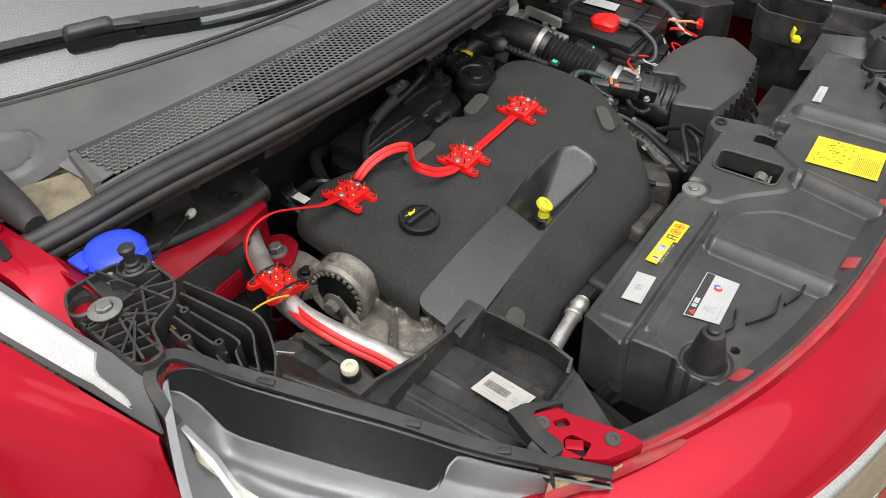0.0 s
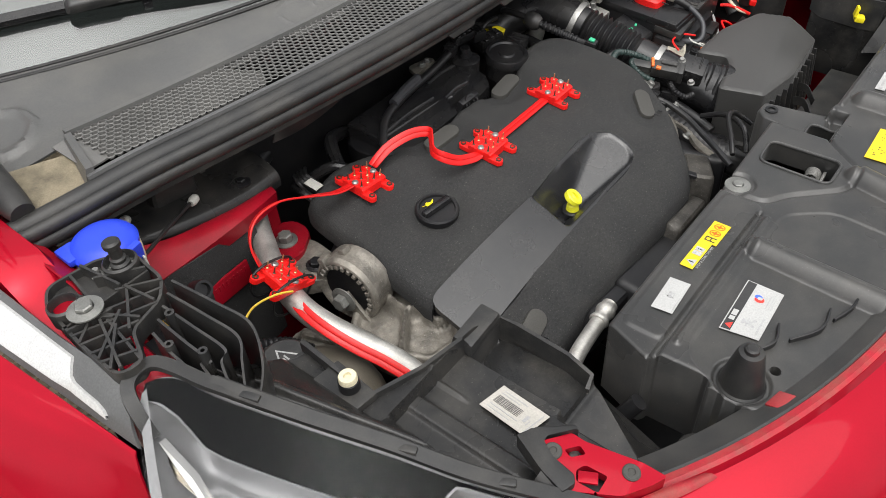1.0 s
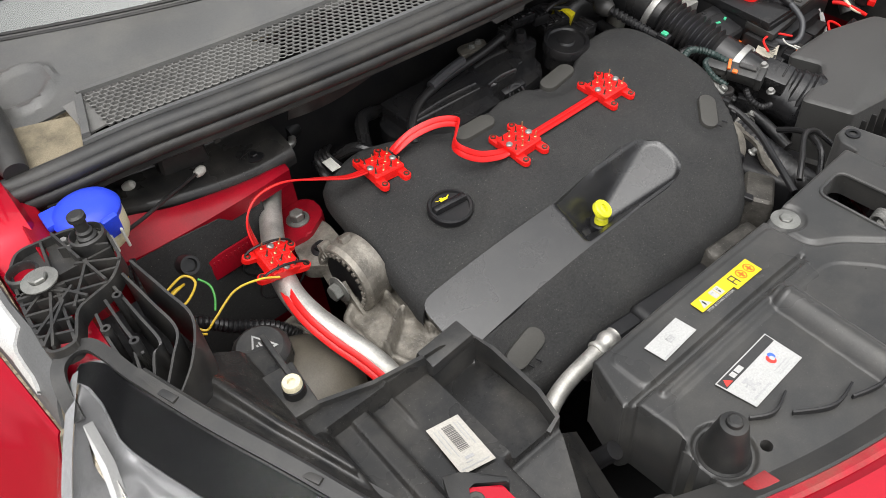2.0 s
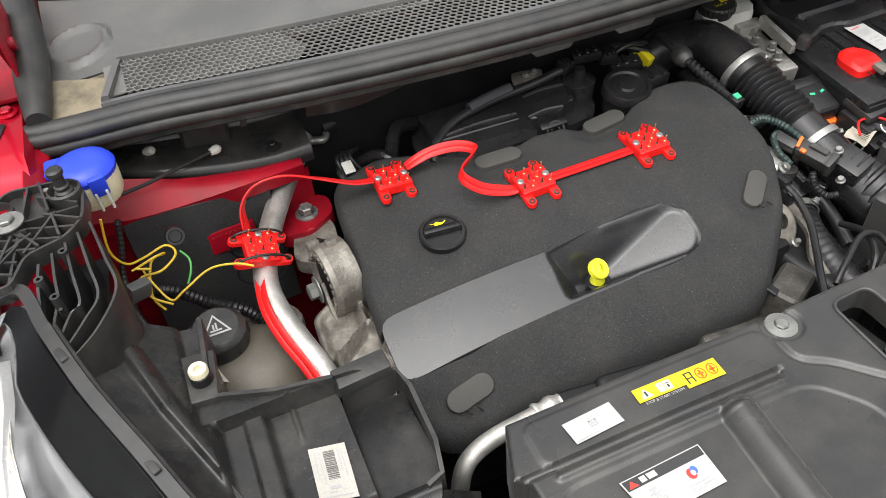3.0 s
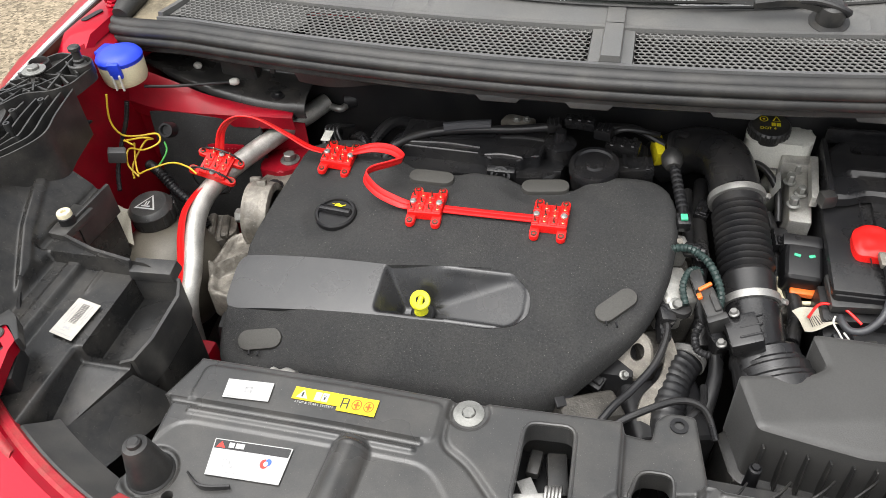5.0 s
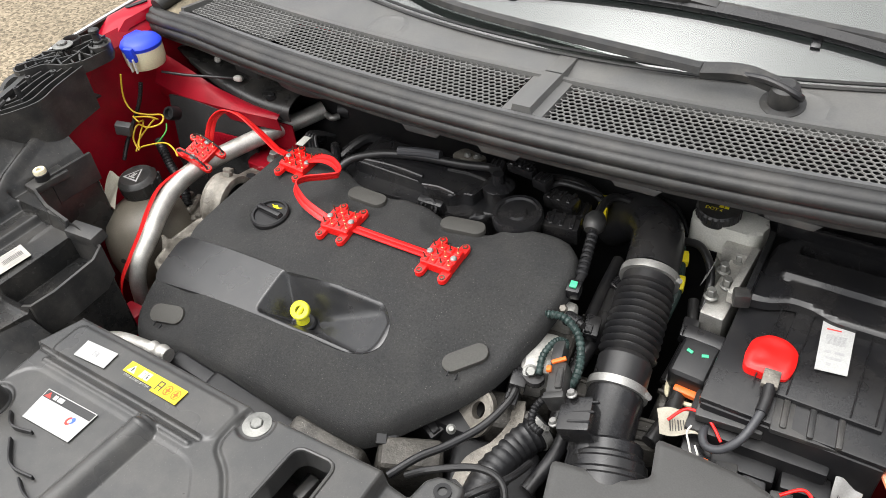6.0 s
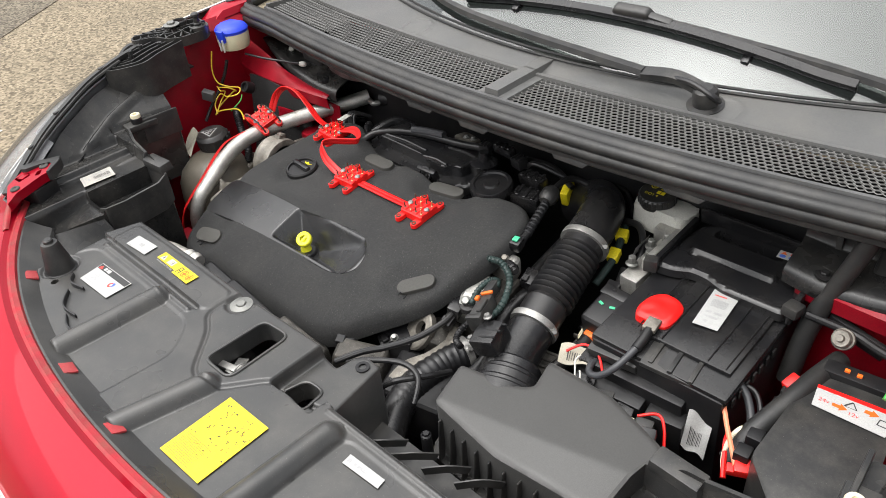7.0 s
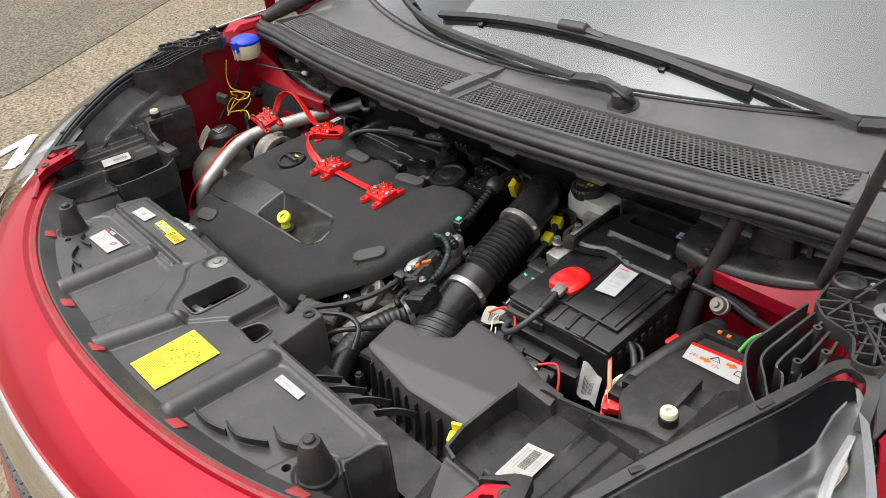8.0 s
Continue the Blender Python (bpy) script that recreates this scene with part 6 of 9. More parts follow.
def red_bracket(s):
    ob = thing("slam_bracket", (s * 0.60, -0.38, 0.99), "red painted metal bracket with bolts and square slots", "metal bracket", "red brackets")

    def top(x, y):
        return 1.019 + 0.10 * (y + 0.37) - 0.35 * max(0.0, -0.420 - y)
    out = [(0.610, -0.341), (0.586, -0.358), (0.586, -0.371), (0.566, -0.441), (0.584, -0.434), (0.610, -0.4205), (0.634, -0.384), (0.622, -0.358)]
    sq = [[(0.604, -0.361), (0.592, -0.370), (0.596, -0.378), (0.607, -0.369)], [(0.6225, -0.3845), (0.614, -0.379), (0.605, -0.3825), (0.602, -0.403), (0.620, -0.404)]]
    bm = B()
    field(bm, [(s * x, y) for x, y in round_corners(out, 0.003, 3)], 0.0022, lambda x, y, d: top(x, y), [[(s * x, y) for x, y in round_corners(h, 0.002, 2)] for h in sq], drop=0.016, hole_drop=0.010)
    part("bracket_plate", bm, M_PAINT, ob)
    bm = B()
    box(bm, (s * 0.6135, -0.3905, top(0.6, -0.39) - 0.0005), (0.011, 0.017, 0.003), 0.001, (0, 0, s * -28))
    part("bracket_tongue", bm, M_PAINT, ob)
    bm = B()
    box(bm, (s * 0.599, -0.3685, 1.006), (0.008, 0.009, 0.014), 0.002, (0, 0, s * -35))
    part("slot_clip", bm, M_BLACK, ob, "black clip in the slot")
    for x, y in ((0.6115, -0.3545), (0.5865, -0.4165)):
        bm = B()
        lathe(bm, [(0, 0), (0.0080, 0), (0.0080, 0.0012), (0.0068, 0.0024), (0.0035, 0.0024), (0.0028, 0.0012), (0, 0.0012)], (s * x, y, top(x, y)), (0, -0.1, 1), 22)
        part("bracket_bolt", bm, M_PAD, ob, "dull grey cross-head bolt")
    # folded rubber along the inner edge, with a flap that hangs over the lamp
    rub = [(0.6185, -0.321), (0.604, -0.329), (0.579, -0.3575), (0.582, -0.3625), (0.6025, -0.342), (0.6105, -0.3425), (0.618, -0.359), (0.621, -0.3815), (0.628, -0.3865), (0.641, -0.382), (0.634, -0.357)]
    bm = B()
    prism(bm, [(s * x, y) for x, y in round_corners(rub, 0.002, 2)][::s], 1.006, 1.0245, 0.0015)
    part("rubber_edge", bm, M_RUBBER, ob, "folded black rubber edge")
    bm = B()
    F0, F1, F2, F3 = V(s * 0.634, -0.357, 1.022), V(s * 0.6405, -0.384, 1.020), V(s * 0.655, -0.393, 1.000), V(s * 0.646, -0.355, 1.006)
    sheet(bm, lambda u, v: F0.lerp(F1, u).lerp(F3.lerp(F2, u), v) + V(s * 0.003, 0, 0.003) * math.sin(math.pi * v), 6, 5, 0.003)
    part("rubber_flap", bm, M_RUBBER, ob, "black rubber flap")
    bm = B()
    box(bm, (s * 0.602, -0.378, 0.985), (0.036, 0.05, 0.03), 0.004, (0, 0, s * -25))
    part("bracket_foot", bm, M_DEEP, ob)
    # flange between the bracket and the bumper, slit, with a smear of dried dirt
    I = [V(s * x, y, z) for x, y, z in ((0.644, -0.382, 1.003), (0.612, -0.4205, 1.000), (0.585, -0.434, 0.995), (0.562, -0.444, 0.988), (0.530, -0.462, 0.983))]
    O = [V(s * x, y, z) for x, y, z in ((0.668, -0.390, 0.993), (0.630, -0.418, 0.990), (0.592, -0.441, 0.988), (0.560, -0.4585, 0.986), (0.528, -0.473, 0.983))]
    I2, O2 = spline(I, 6), spline(O, 6)

    def flange(u, v, lift=0.0):
        k = min(len(I2) - 2, int(u * (len(I2) - 1)))
        f = u * (len(I2) - 1) - k
        return I2[k].lerp(I2[k + 1], f).lerp(O2[k].lerp(O2[k + 1], f), v) + V(0, 0, 0.003 * math.sin(math.pi * v) + lift)
    bm = B()
    sheet(bm, flange, 24, 6, 0.003)
    fl = part("dirty_flange", bm, M_LIP, ob, "red flange with dried dirt")
    bm = B()
    sheet(bm, lambda u, v: flange(0.06 + 0.10 * u, 0.10 + 0.10 * v, 0.0022), 3, 2)
    part("flange_slit", bm, M_DEEP, fl, "narrow dark slit")
    bm = B()
    sheet(bm, lambda u, v: flange(0.01 + 0.42 * u, 0.22 + 0.12 * u + (0.50 - 0.30 * u + 0.10 * noise.noise(V(u * 9, 1.7, 0))) * v - 0.06 * noise.noise(V(u * 14, 7.1, 0)), 0.0021), 30, 5)
    part("dirt_crust", bm, M_TAN, fl, "thin smear of tan dried road dirt")


def wing_bracket(s):
    ob = thing("wing_bracket", (s * 0.76, 0.0, 1.06), "black ribbed plastic support bracket on the fender edge", "bracket", "ribbed brackets")
    out = [(0.806, 0.068), (0.792, 0.090), (0.742, 0.084), (0.716, 0.060), (0.720, 0.010), (0.738, -0.012), (0.775, -0.022), (0.790, -0.060), (0.812, -0.055), (0.812, 0.0)]
    ring = round_corners(out, 0.010, 4)
    bm = B()
    prism(bm, [(s * x, y) for x, y in round_corners([(0.806, 0.068), (0.792, 0.090), (0.742, 0.084), (0.716, 0.060), (0.722, 0.030), (0.760, 0.036), (0.812, 0.030)], 0.008, 4)], 1.094, 1.099)
    part("bracket_web", bm, M_BLACK, ob)
    bm = B()
    P = [V(s * x, y, 0) for x, y in ring]
    rows = []
    for i, p in enumerate(P):
        d = P[(i + 1) % len(P)] - P[i - 1]
        o = V(d.y, -d.x, 0).normalized() * 0.0015
        rows.append([bm.verts.new(p + o + V(0, 0, 1.108)), bm.verts.new(p - o + V(0, 0, 1.108)), bm.verts.new(p - o + V(0, 0, 1.088)), bm.verts.new(p + o + V(0, 0, 1.088))])
    for i in range(len(rows)):
        a, b = rows[i], rows[(i + 1) % len(rows)]
        for k in range(4):
            bm.faces.new((a[k], a[(k + 1) % 4], b[(k + 1) % 4], b[k]))
    part("bracket_rim", bm, M_BLACK, ob)
    ribs = [((0.722, 0.030), (0.812, 0.030)), ((0.770, 0.088), (0.790, -0.058)), ((0.728, 0.000), (0.800, 0.028)), ((0.812, 0.016), (0.742, -0.012)), ((0.812, 0.000), (0.765, -0.018)), ((0.812, -0.016), (0.782, -0.030)), ((0.812, -0.032), (0.786, -0.046)),
            ((0.745, 0.030), (0.776, -0.020)), ((0.756, 0.032), (0.722, 0.008)), ((0.776, 0.030), (0.812, 0.002)), ((0.790, 0.030), (0.762, -0.016)), ((0.768, 0.006), (0.812, -0.028)), ((0.800, 0.030), (0.776, 0.004)), ((0.780, -0.006), (0.812, -0.046)), ((0.742, -0.010), (0.748, 0.028)), ((0.786, 0.010), (0.806, -0.052)), ((0.772, 0.012), (0.812, 0.022)), ((0.760, 0.060), (0.722, 0.032)), ((0.758, 0.086), (0.750, 0.032))]
    for i, (a, b) in enumerate(ribs):
        bm = B()
        hi = 1.1015 + 0.00022 * i
        tube(bm, [(s * a[0], a[1], hi), (s * b[0], b[1], hi)], 0, n=2, section=(0.0014, 0.0065), up=(0, 0, 1))
        part("web_rib", bm, M_BLACK, ob)
    for c, r in (((0.733, 0.056), 0.017), ((0.797, 0.050), 0.015)):
        bm = B()
        lathe(bm, [(r - 0.003, -0.012), (r, -0.012), (r, 0.006), (r - 0.002, 0.008), (r - 0.003, 0.006), (r - 0.003, -0.012)], (s * c[0], c[1], 1.108), seg=28)
        part("boss_ring", bm, M_BLACK, ob)
    bm = B()
    lathe(bm, [(0, -0.01), (0.013, -0.01), (0.013, 0.0), (0, 0.001)], (s * 0.797, 0.050, 1.106), seg=20)
    part("red_seat", bm, M_PAINT, ob, "red paint showing through a hole")
    bm = B()
    hexbolt(bm, (s * 0.788, 0.027, 1.114), (0, 0, 1), 0.0085, 0.006, 0.0165)
    part("bracket_bolt", bm, M_ZINC, ob, "grey zinc flange bolt")
    bm = B()
    lathe(bm, [(0, 0), (0.014, 0), (0.014, 0.004), (0, 0.005)], (s * 0.733, 0.056, 1.102), seg=22)
    part("post_seat", bm, M_ZINC, ob)
    if s > 0:
        bm = B()
        lathe(bm, [(0, 0.002), (0.010, 0.002), (0.012, 0.006), (0.014, 0.006), (0.014, 0.0), (0, 0.0)], (s * 0.733, 0.056, 1.106), seg=26)
        part("boss_plug", bm, M_BLACK, ob)
    bm = B()
    lathe(bm, [(0, 0), (0.0095, 0), (0.0095, 0.007), (0.007, 0.009), (0.0078, 0.013), (0.006, 0.015), (0.006, 0.026), (0.0085, 0.028), (0.0085, 0.0325), (0.006, 0.0345), (0, 0.0345)], (s * 0.733, 0.056, 1.106), seg=22)
    if s < 0:
        part("rubber_post", bm, M_RUBBER, ob, "black rubber stop post")
    else:
        bm.free()
    bm = B()
    hexbolt(bm, (s * 0.752, 0.072, 1.10), (0, 0, 1), 0.004, 0.008, 0.006)
    part("stud", bm, M_STEEL, ob)
    # curved fins towards the lamp
    for k in range(5):
        bm = B()
        x0 = 0.718 + 0.0125 * k
        y3 = -0.152 + 0.014 * k
        x3 = lamp_top(y3)[0] - 0.007
        bulge = 0.016 * (1 - k / 4)
        pts = [(x0 - 0.003, 0.004 - 0.010 * k, 1.104), (x0 - bulge * 0.7, -0.050 - 0.004 * k, 1.100), (x0 - bulge, -0.090 - 0.002 * k, 1.094), (x0 * 0.5 + x3 * 0.5 - bulge * 0.6, -0.128 + 0.014 * k, 1.090), (x3, y3, 1.088)]
        P = spline([(s * p[0], p[1], p[2]) for p in pts], 6)
        rows = [[bm.verts.new(p + V(0.0013, 0, 0)), bm.verts.new(p - V(0.0013, 0, 0)), bm.verts.new(p - V(0.0013, 0, 0.075)), bm.verts.new(p + V(0.0013, 0, -0.075))] for p in P]
        for a, b in zip(rows, rows[1:]):
            for m in range(4):
                bm.faces.new((a[m], a[(m + 1) % 4], b[(m + 1) % 4], b[m]))
        bm.faces.new(rows[0]); bm.faces.new(rows[-1][::-1])
        part("fin", bm, M_BLACK, ob)
    bm = B()
    sheet(bm, lambda u, v: V(s * (0.716 + 0.092 * u * (1 - 0.85 * v) + 0.020 * v), 0.015 - 0.165 * v, 1.046 - 0.008 * v), 6, 8, 0.003)
    part("fin_floor", bm, M_DEEP, ob)
    for k, (x, y) in enumerate(((0.742, -0.03), (0.765, -0.06), (0.752, -0.09))):
        bm = B()
        lathe(bm, [(0.002, 0), (0.0045, 0), (0.0045, 0.05), (0.002, 0.05)], (s * x, y, 1.056), seg=14)
        part("fin_boss", bm, M_BLACK, ob)


def headlamp(s):
    ob = thing("headlamp", (s * 0.78, -0.2, 0.86), "large clear headlamp with black bezel and bright reflector", "headlamp", "headlamps")
    T = [V(s * x, y, z) for y, x, z in [(-0.074, 0.815, 1.083), (-0.060, 0.798, 1.092), (-0.080, 0.779, 1.093)] + [(a, b + 0.006, c + 0.001) for a, b, c in TOPX[1:]]]
    Bt = [V(s * x, y, z) for x, y, z in ((0.902, -0.262, 0.90), (0.901, -0.282, 0.897), (0.898, -0.300, 0.894), (0.892, -0.320, 0.89), (0.860, -0.385, 0.875), (0.822, -0.440, 0.862), (0.775, -0.490, 0.852), (0.720, -0.530, 0.845), (0.665, -0.555, 0.84))]
    T2, B2 = spline(T, 6), spline(Bt, 6)

    def surf(depth):
        def fn(u, v):
            w = 6 * min(1.0, max(0.0, u))
            i = (3 * w if w < 1 else w + 2) / 8 * (len(T2) - 1)
            k = min(int(i), len(T2) - 2)
            f = i - k
            a, b = T2[k].lerp(T2[k + 1], f), B2[k].lerp(B2[k + 1], f)
            bul = 0.042 * math.sin(math.pi * min(1.0, v * 0.95 + 0.02))
            n = (V(s * 0.75, -0.45, 0.60)).normalized()
            return a.lerp(b, v) + n * (bul - depth)
        return fn
    bm = B()
    sheet(bm, surf(0.0), 40, 24, 0.0015)
    ln = part("lens", bm, M_LENS, ob, "clear curved lens")
    ln.visible_shadow = False
    f0, f1, f2, f3 = surf(0.008), surf(0.055), surf(0.020), surf(0.030)

    def dark(u):
        return 0.05 + 0.11 * step(0.0, 0.14, u) + 0.02 * u - 0.14 * step(0.52, 0.64, u)
    bm = B()
    sheet(bm, lambda u, v: f0(0.03 + 0.97 * u, 0.015 + (dark(u) - 0.015) * v), 40, 10)
    part("bezel", bm, M_BEZEL, ob, "gloss black upper bezel")
    bm = B()
    sheet(bm, lambda u, v: f0(0.03 + 0.97 * u, dark(u) + 0.004 * v) - V(s * 0.6, -0.3, 0.5) * 0.03 * step(0.0, 0.2, u) * v, 40, 6, 0.002)
    part("bezel_step", bm, M_REFLECT, ob, "grey inner edge below the bezel")
    bm = B()
    def bowl(u, v):
        k = step(0.0, 0.22, v) * step(0.0, 0.10, u)
        return f0(u, 0.02 + 0.98 * v).lerp(f1(u, 0.02 + 0.98 * v), 0.18 + 0.82 * k) + V(0, 0, 0.004 * math.sin(40 * v) * k)
    sheet(bm, bowl, 60, 60, 0.002)
    rf = part("reflector", bm, M_REFLECT, ob, "silver grey reflector housing")
    bm = B()
    fe = surf(0.004)
    sheet(bm, lambda u, v: fe(0.002 + 0.060 * u * (1 - 0.3 * v), 0.03 + 0.95 * v), 4, 30)
    part("lens_edge", bm, M_FROST, ob, "frosted grey lens border")
    bm = B()
    rows = []
    for u, a, b in ((0.045, 0.17, 0.175), (0.10, 0.27, 0.31), (0.15, 0.36, 0.41), (0.18, 0.40, 0.47), (0.205, 0.44, 0.49), (0.24, 0.49, 0.52), (0.42, 0.60, 0.63), (0.70, 0.66, 0.69)):
        rows.append([bm.verts.new(f2(u, a)), bm.verts.new(f2(u, b)), bm.verts.new(f3(u, b)), bm.verts.new(f3(u, a))])
    for a, b in zip(rows, rows[1:]):
        for i in range(4):
            bm.faces.new((a[i], a[(i + 1) % 4], b[(i + 1) % 4], b[i]))
    part("light_guide", bm, M_PEARL, ob, "white daytime light guide")
    bm = B()
    fb = surf(0.026)
    sheet(bm, lambda u, v: fb(0.05 + 0.55 * u, 0.20 + 0.30 * math.sqrt(u) + (0.03 + 0.13 * u) * v) + V(0, 0, 0.0012 * math.sin(26 * v)), 40, 24)
    part("chrome_band", bm, M_CHROME, rf, "ribbed bright band inside the lamp")
    for k in range(5):
        bm = B()
        sheet(bm, lambda u, v: fb(0.10 + 0.20 * u, 0.60 + 0.055 * k + 0.05 * u + 0.012 * v), 12, 2)
        part("louvre", bm, M_CHROME, rf)
    for k in range(3):
        bm = B()
        c = surf(0.05)(0.30 + 0.2 * k, 0.76)
        lathe(bm, [(0.0, 0.0), (0.022, 0.004), (0.030, 0.018), (0.032, 0.018), (0.032, 0.0)], c, (s * 0.6, -0.7, 0.35), 24)
        part("projector", bm, M_CHROME, rf, "round projector lens")
    bm = B()
    sheet(bm, lambda u, v: f1(u, v) + V(-s * 0.004, 0.004, -0.030), 12, 6, 0.002)
    part("lamp_back", bm, M_DEEP, ob)
    # rubber edge strip along the top
    bm = B()
    P = spline([p + V(-s * 0.006, 0.002, 0.004) for p in T[3:]], 6)
    tube(bm, P, 0, n=1, section=(0.0065, 0.0035), up=(s * 0.2, 0, 1))
    part("edge_strip", bm, M_RUBBER, ob, "black rubber edge strip")
    bm = B()
    P = spline([p + V(-s * 0.012, 0.003, 0.001) for p in T[3:]], 6)
    tube(bm, P, 0.004, seg=8, n=1)
    part("edge_bead", bm, M_RUBBER, ob)
    for u in (0.45, 0.66, 0.83):
        k = int(u * (len(T2) - 1))
        d = (T2[k + 1] - T2[k]).normalized()
        bm = B()
        box(bm, (0, 0, 0), (0.018, 0.007, 0.004), 0.0015)
        bmesh.ops.transform(bm, matrix=Matrix.Translation(T2[k] + V(-s * 0.006, 0, 0.0065)) @ pose(0, 0, 0, 0, 0, math.degrees(math.atan2(d.y, d.x))), verts=bm.verts)
        part("strip_clip", bm, M_BLACK, ob)
    # rubber cap round the corner at the fender
    bm = B()
    P = [(s * 0.822, -0.096, 1.064), (s * 0.818, -0.074, 1.086), (s * 0.811, -0.060, 1.094), (s * 0.797, -0.054, 1.097), (s * 0.783, -0.060, 1.098), (s * 0.775, -0.080, 1.097), (s * 0.767, -0.112, 1.094), (s * 0.750, -0.160, 1.088)]
    tube(bm, P, 0, n=8, section=(0.0062, 0.0035), up=(0, -0.2, 1))
    part("corner_cap", bm, M_RUBBER, ob, "black rubber corner cap")


for s in (-1, 1):
    tray(s)
    red_bracket(s)
    wing_bracket(s)
    headlamp(s)


# ---- battery and what stands round it ----
battery = thing("battery", (0.395, 0.08, 0.74), "black car battery with a white label and a red terminal cap", "battery")
RB = (4, 0, 0)
bm = B()
box(bm, (0.394, 0.085, 0.835), (0.186, 0.230, 0.185), 0.006, RB)
part("case", bm, M_DEEP, battery, "black battery case")
bm = B()
box(bm, (0.394, 0.084, 0.926), (0.190, 0.234, 0.014), 0.004, RB)
lid = part("lid", bm, M_SATIN, battery, "black battery lid")
bm = B()
box(bm, (0.418, 0.072, 0.9335), (0.115, 0.140, 0.010), 0.003, RB)
part("lid_step", bm, M_SATIN, lid)
for x in (0.345, 0.380, 0.444, 0.468):
    bm = B()
    box(bm, (x, 0.07, 0.9395), (0.0016, 0.13, 0.002), 0.0006, RB, seg=1)
    part("lid_groove", bm, M_DEEP, lid)
for k in range(7):
    bm = B()
    box(bm, (0.4895, -0.01 + 0.018 * k, 0.905), (0.003, 0.009, 0.014), 0.001, RB, seg=1)
    part("moulded_sign", bm, M_BLACK, battery)
q = [(0.3890, 0.1370, 0.9470), (0.4235, 0.1415, 0.9470), (0.4300, 0.0540, 0.9395), (0.3975, 0.0490, 0.9395)]
bm = B(); plate(bm, q); bl_ = part("battery_label", bm, M_WLABEL, battery, "white battery label")
bm = B(); marks(bm, q, [(0.18, 0.40 + 0.018 * k, 0.80, 0.408 + 0.018 * k) for k in range(9)] + [(0.2, 0.66, 0.4, 0.70), (0.5, 0.66, 0.8, 0.70), (0.25, 0.76, 0.75, 0.80), (0.3, 0.86, 0.45, 0.90)]); part("label_print", bm, M_GREYINK, bl_)
bm = B(); marks(bm, q, [(0.42, 0.14, 0.62, 0.17), (0.42, 0.20, 0.62, 0.23), (0.15, 0.30, 0.6, 0.32)]); part("label_mark", bm, M_REDINK, bl_)
# red terminal cap and its cable
bm = B()
capo = [(0.330, 0.020), (0.376, 0.018), (0.381, 0.040), (0.378, 0.066), (0.362, 0.078), (0.342, 0.078), (0.328, 0.064), (0.326, 0.036)]
field(bm, round_corners(capo, 0.012, 4), 0.003, lambda x, y, d: 0.944 - 0.005 * (1 - min(1, d / 0.008)) ** 2 + 0.002 * math.sin((y - 0.02) * 40) + 0.002 * noise.noise(V(x * 60, y * 60, 0)), (), drop=0.014)
part("terminal_cap", bm, M_RED, battery, "bright red plastic terminal cap")
bm = B()
box(bm, (0.361, 0.012, 0.942), (0.018, 0.022, 0.008), 0.002, (8, 0, 4))
part("terminal_clamp", bm, M_CAST, battery)
cable = thing("battery_cable", (0.35, 0.0, 0.93), "thick grey battery cable curving down from the terminal", "cable")
bm = B()
tube(bm, [(0.362, 0.006, 0.940), (0.3635, -0.010, 0.936), (0.3625, -0.030, 0.930), (0.354, -0.058, 0.916), (0.338, -0.070, 0.900), (0.322, -0.068, 0.893), (0.314, -0.052, 0.892), (0.318, -0.030, 0.885)], 0.0048, seg=12)
part("cable_run", bm, M_WGREY, cable)
bm = B()
tube(bm, [(0.362, 0.004, 0.940), (0.3635, -0.012, 0.936), (0.363, -0.028, 0.931)], 0.0066, seg=12)
part("cable_sleeve", bm, M_DEEP, cable, "black taped cable end")
bm = B()
tube(bm, [(0.302, -0.060, 0.907), (0.300, -0.068, 0.903), (0.306, -0.078, 0.898), (0.312, -0.086, 0.893), (0.318, -0.084, 0.893), (0.312, -0.076, 0.897)], 0.0012, seg=6)
part("wire_tie", bm, M_WTANK, cable, "white wire tie")

strap = thing("battery_bracket", (0.395, 0.16, 0.93), "black plastic hold-down frame across the battery", "battery bracket")
bm = B()
out = round_corners([(0.302, 0.112), (0.330, 0.116), (0.352, 0.127), (0.375, 0.126), (0.40, 0.117), (0.484, 0.117), (0.492, 0.135), (0.485, 0.215), (0.470, 0.236), (0.330, 0.236), (0.312, 0.215)], 0.008, 3)
slot = round_corners([(0.340, 0.205), (0.440, 0.205), (0.440, 0.222), (0.340, 0.222)], 0.006, 3)
field(bm, out, 0.004, lambda x, y, d: 0.956 + 0.010 * (y - 0.115) / 0.12 - 0.004 * (1 - min(1, d / 0.004)) + 0.006 * step(0.008, 0.004, abs(seg_dist(x, y, 0.335, 0.165, 0.445, 0.168))), [slot], drop=0.012, hole_drop=0.02)
part("frame_plate", bm, M_SATIN, strap)
bm = B()
box(bm, (0.392, 0.232, 0.975), (0.17, 0.006, 0.028), 0.002, (12, 0, 0))
box(bm, (0.305, 0.17, 0.955), (0.008, 0.11, 0.03), 0.003, (4, 0, 0))
box(bm, (0.490, 0.165, 0.955), (0.008, 0.09, 0.03), 0.003, (4, 0, 0))
part("frame_wall", bm, M_SATIN, strap)
bm = B()
box(bm, (0.300, 0.108, 0.955), (0.020, 0.018, 0.020), 0.004, (0, 0, 20))
part("frame_lug", bm, M_BLACK, strap)
bm = B()
box(bm, (0.492, 0.125, 0.962), (0.022, 0.022, 0.016), 0.004, (0, 0, -10))
part("frame_lug", bm, M_BLACK, strap)
q = [(0.436, 0.205, 0.9815), (0.462, 0.207, 0.9815), (0.463, 0.192, 0.980), (0.437, 0.190, 0.980)]
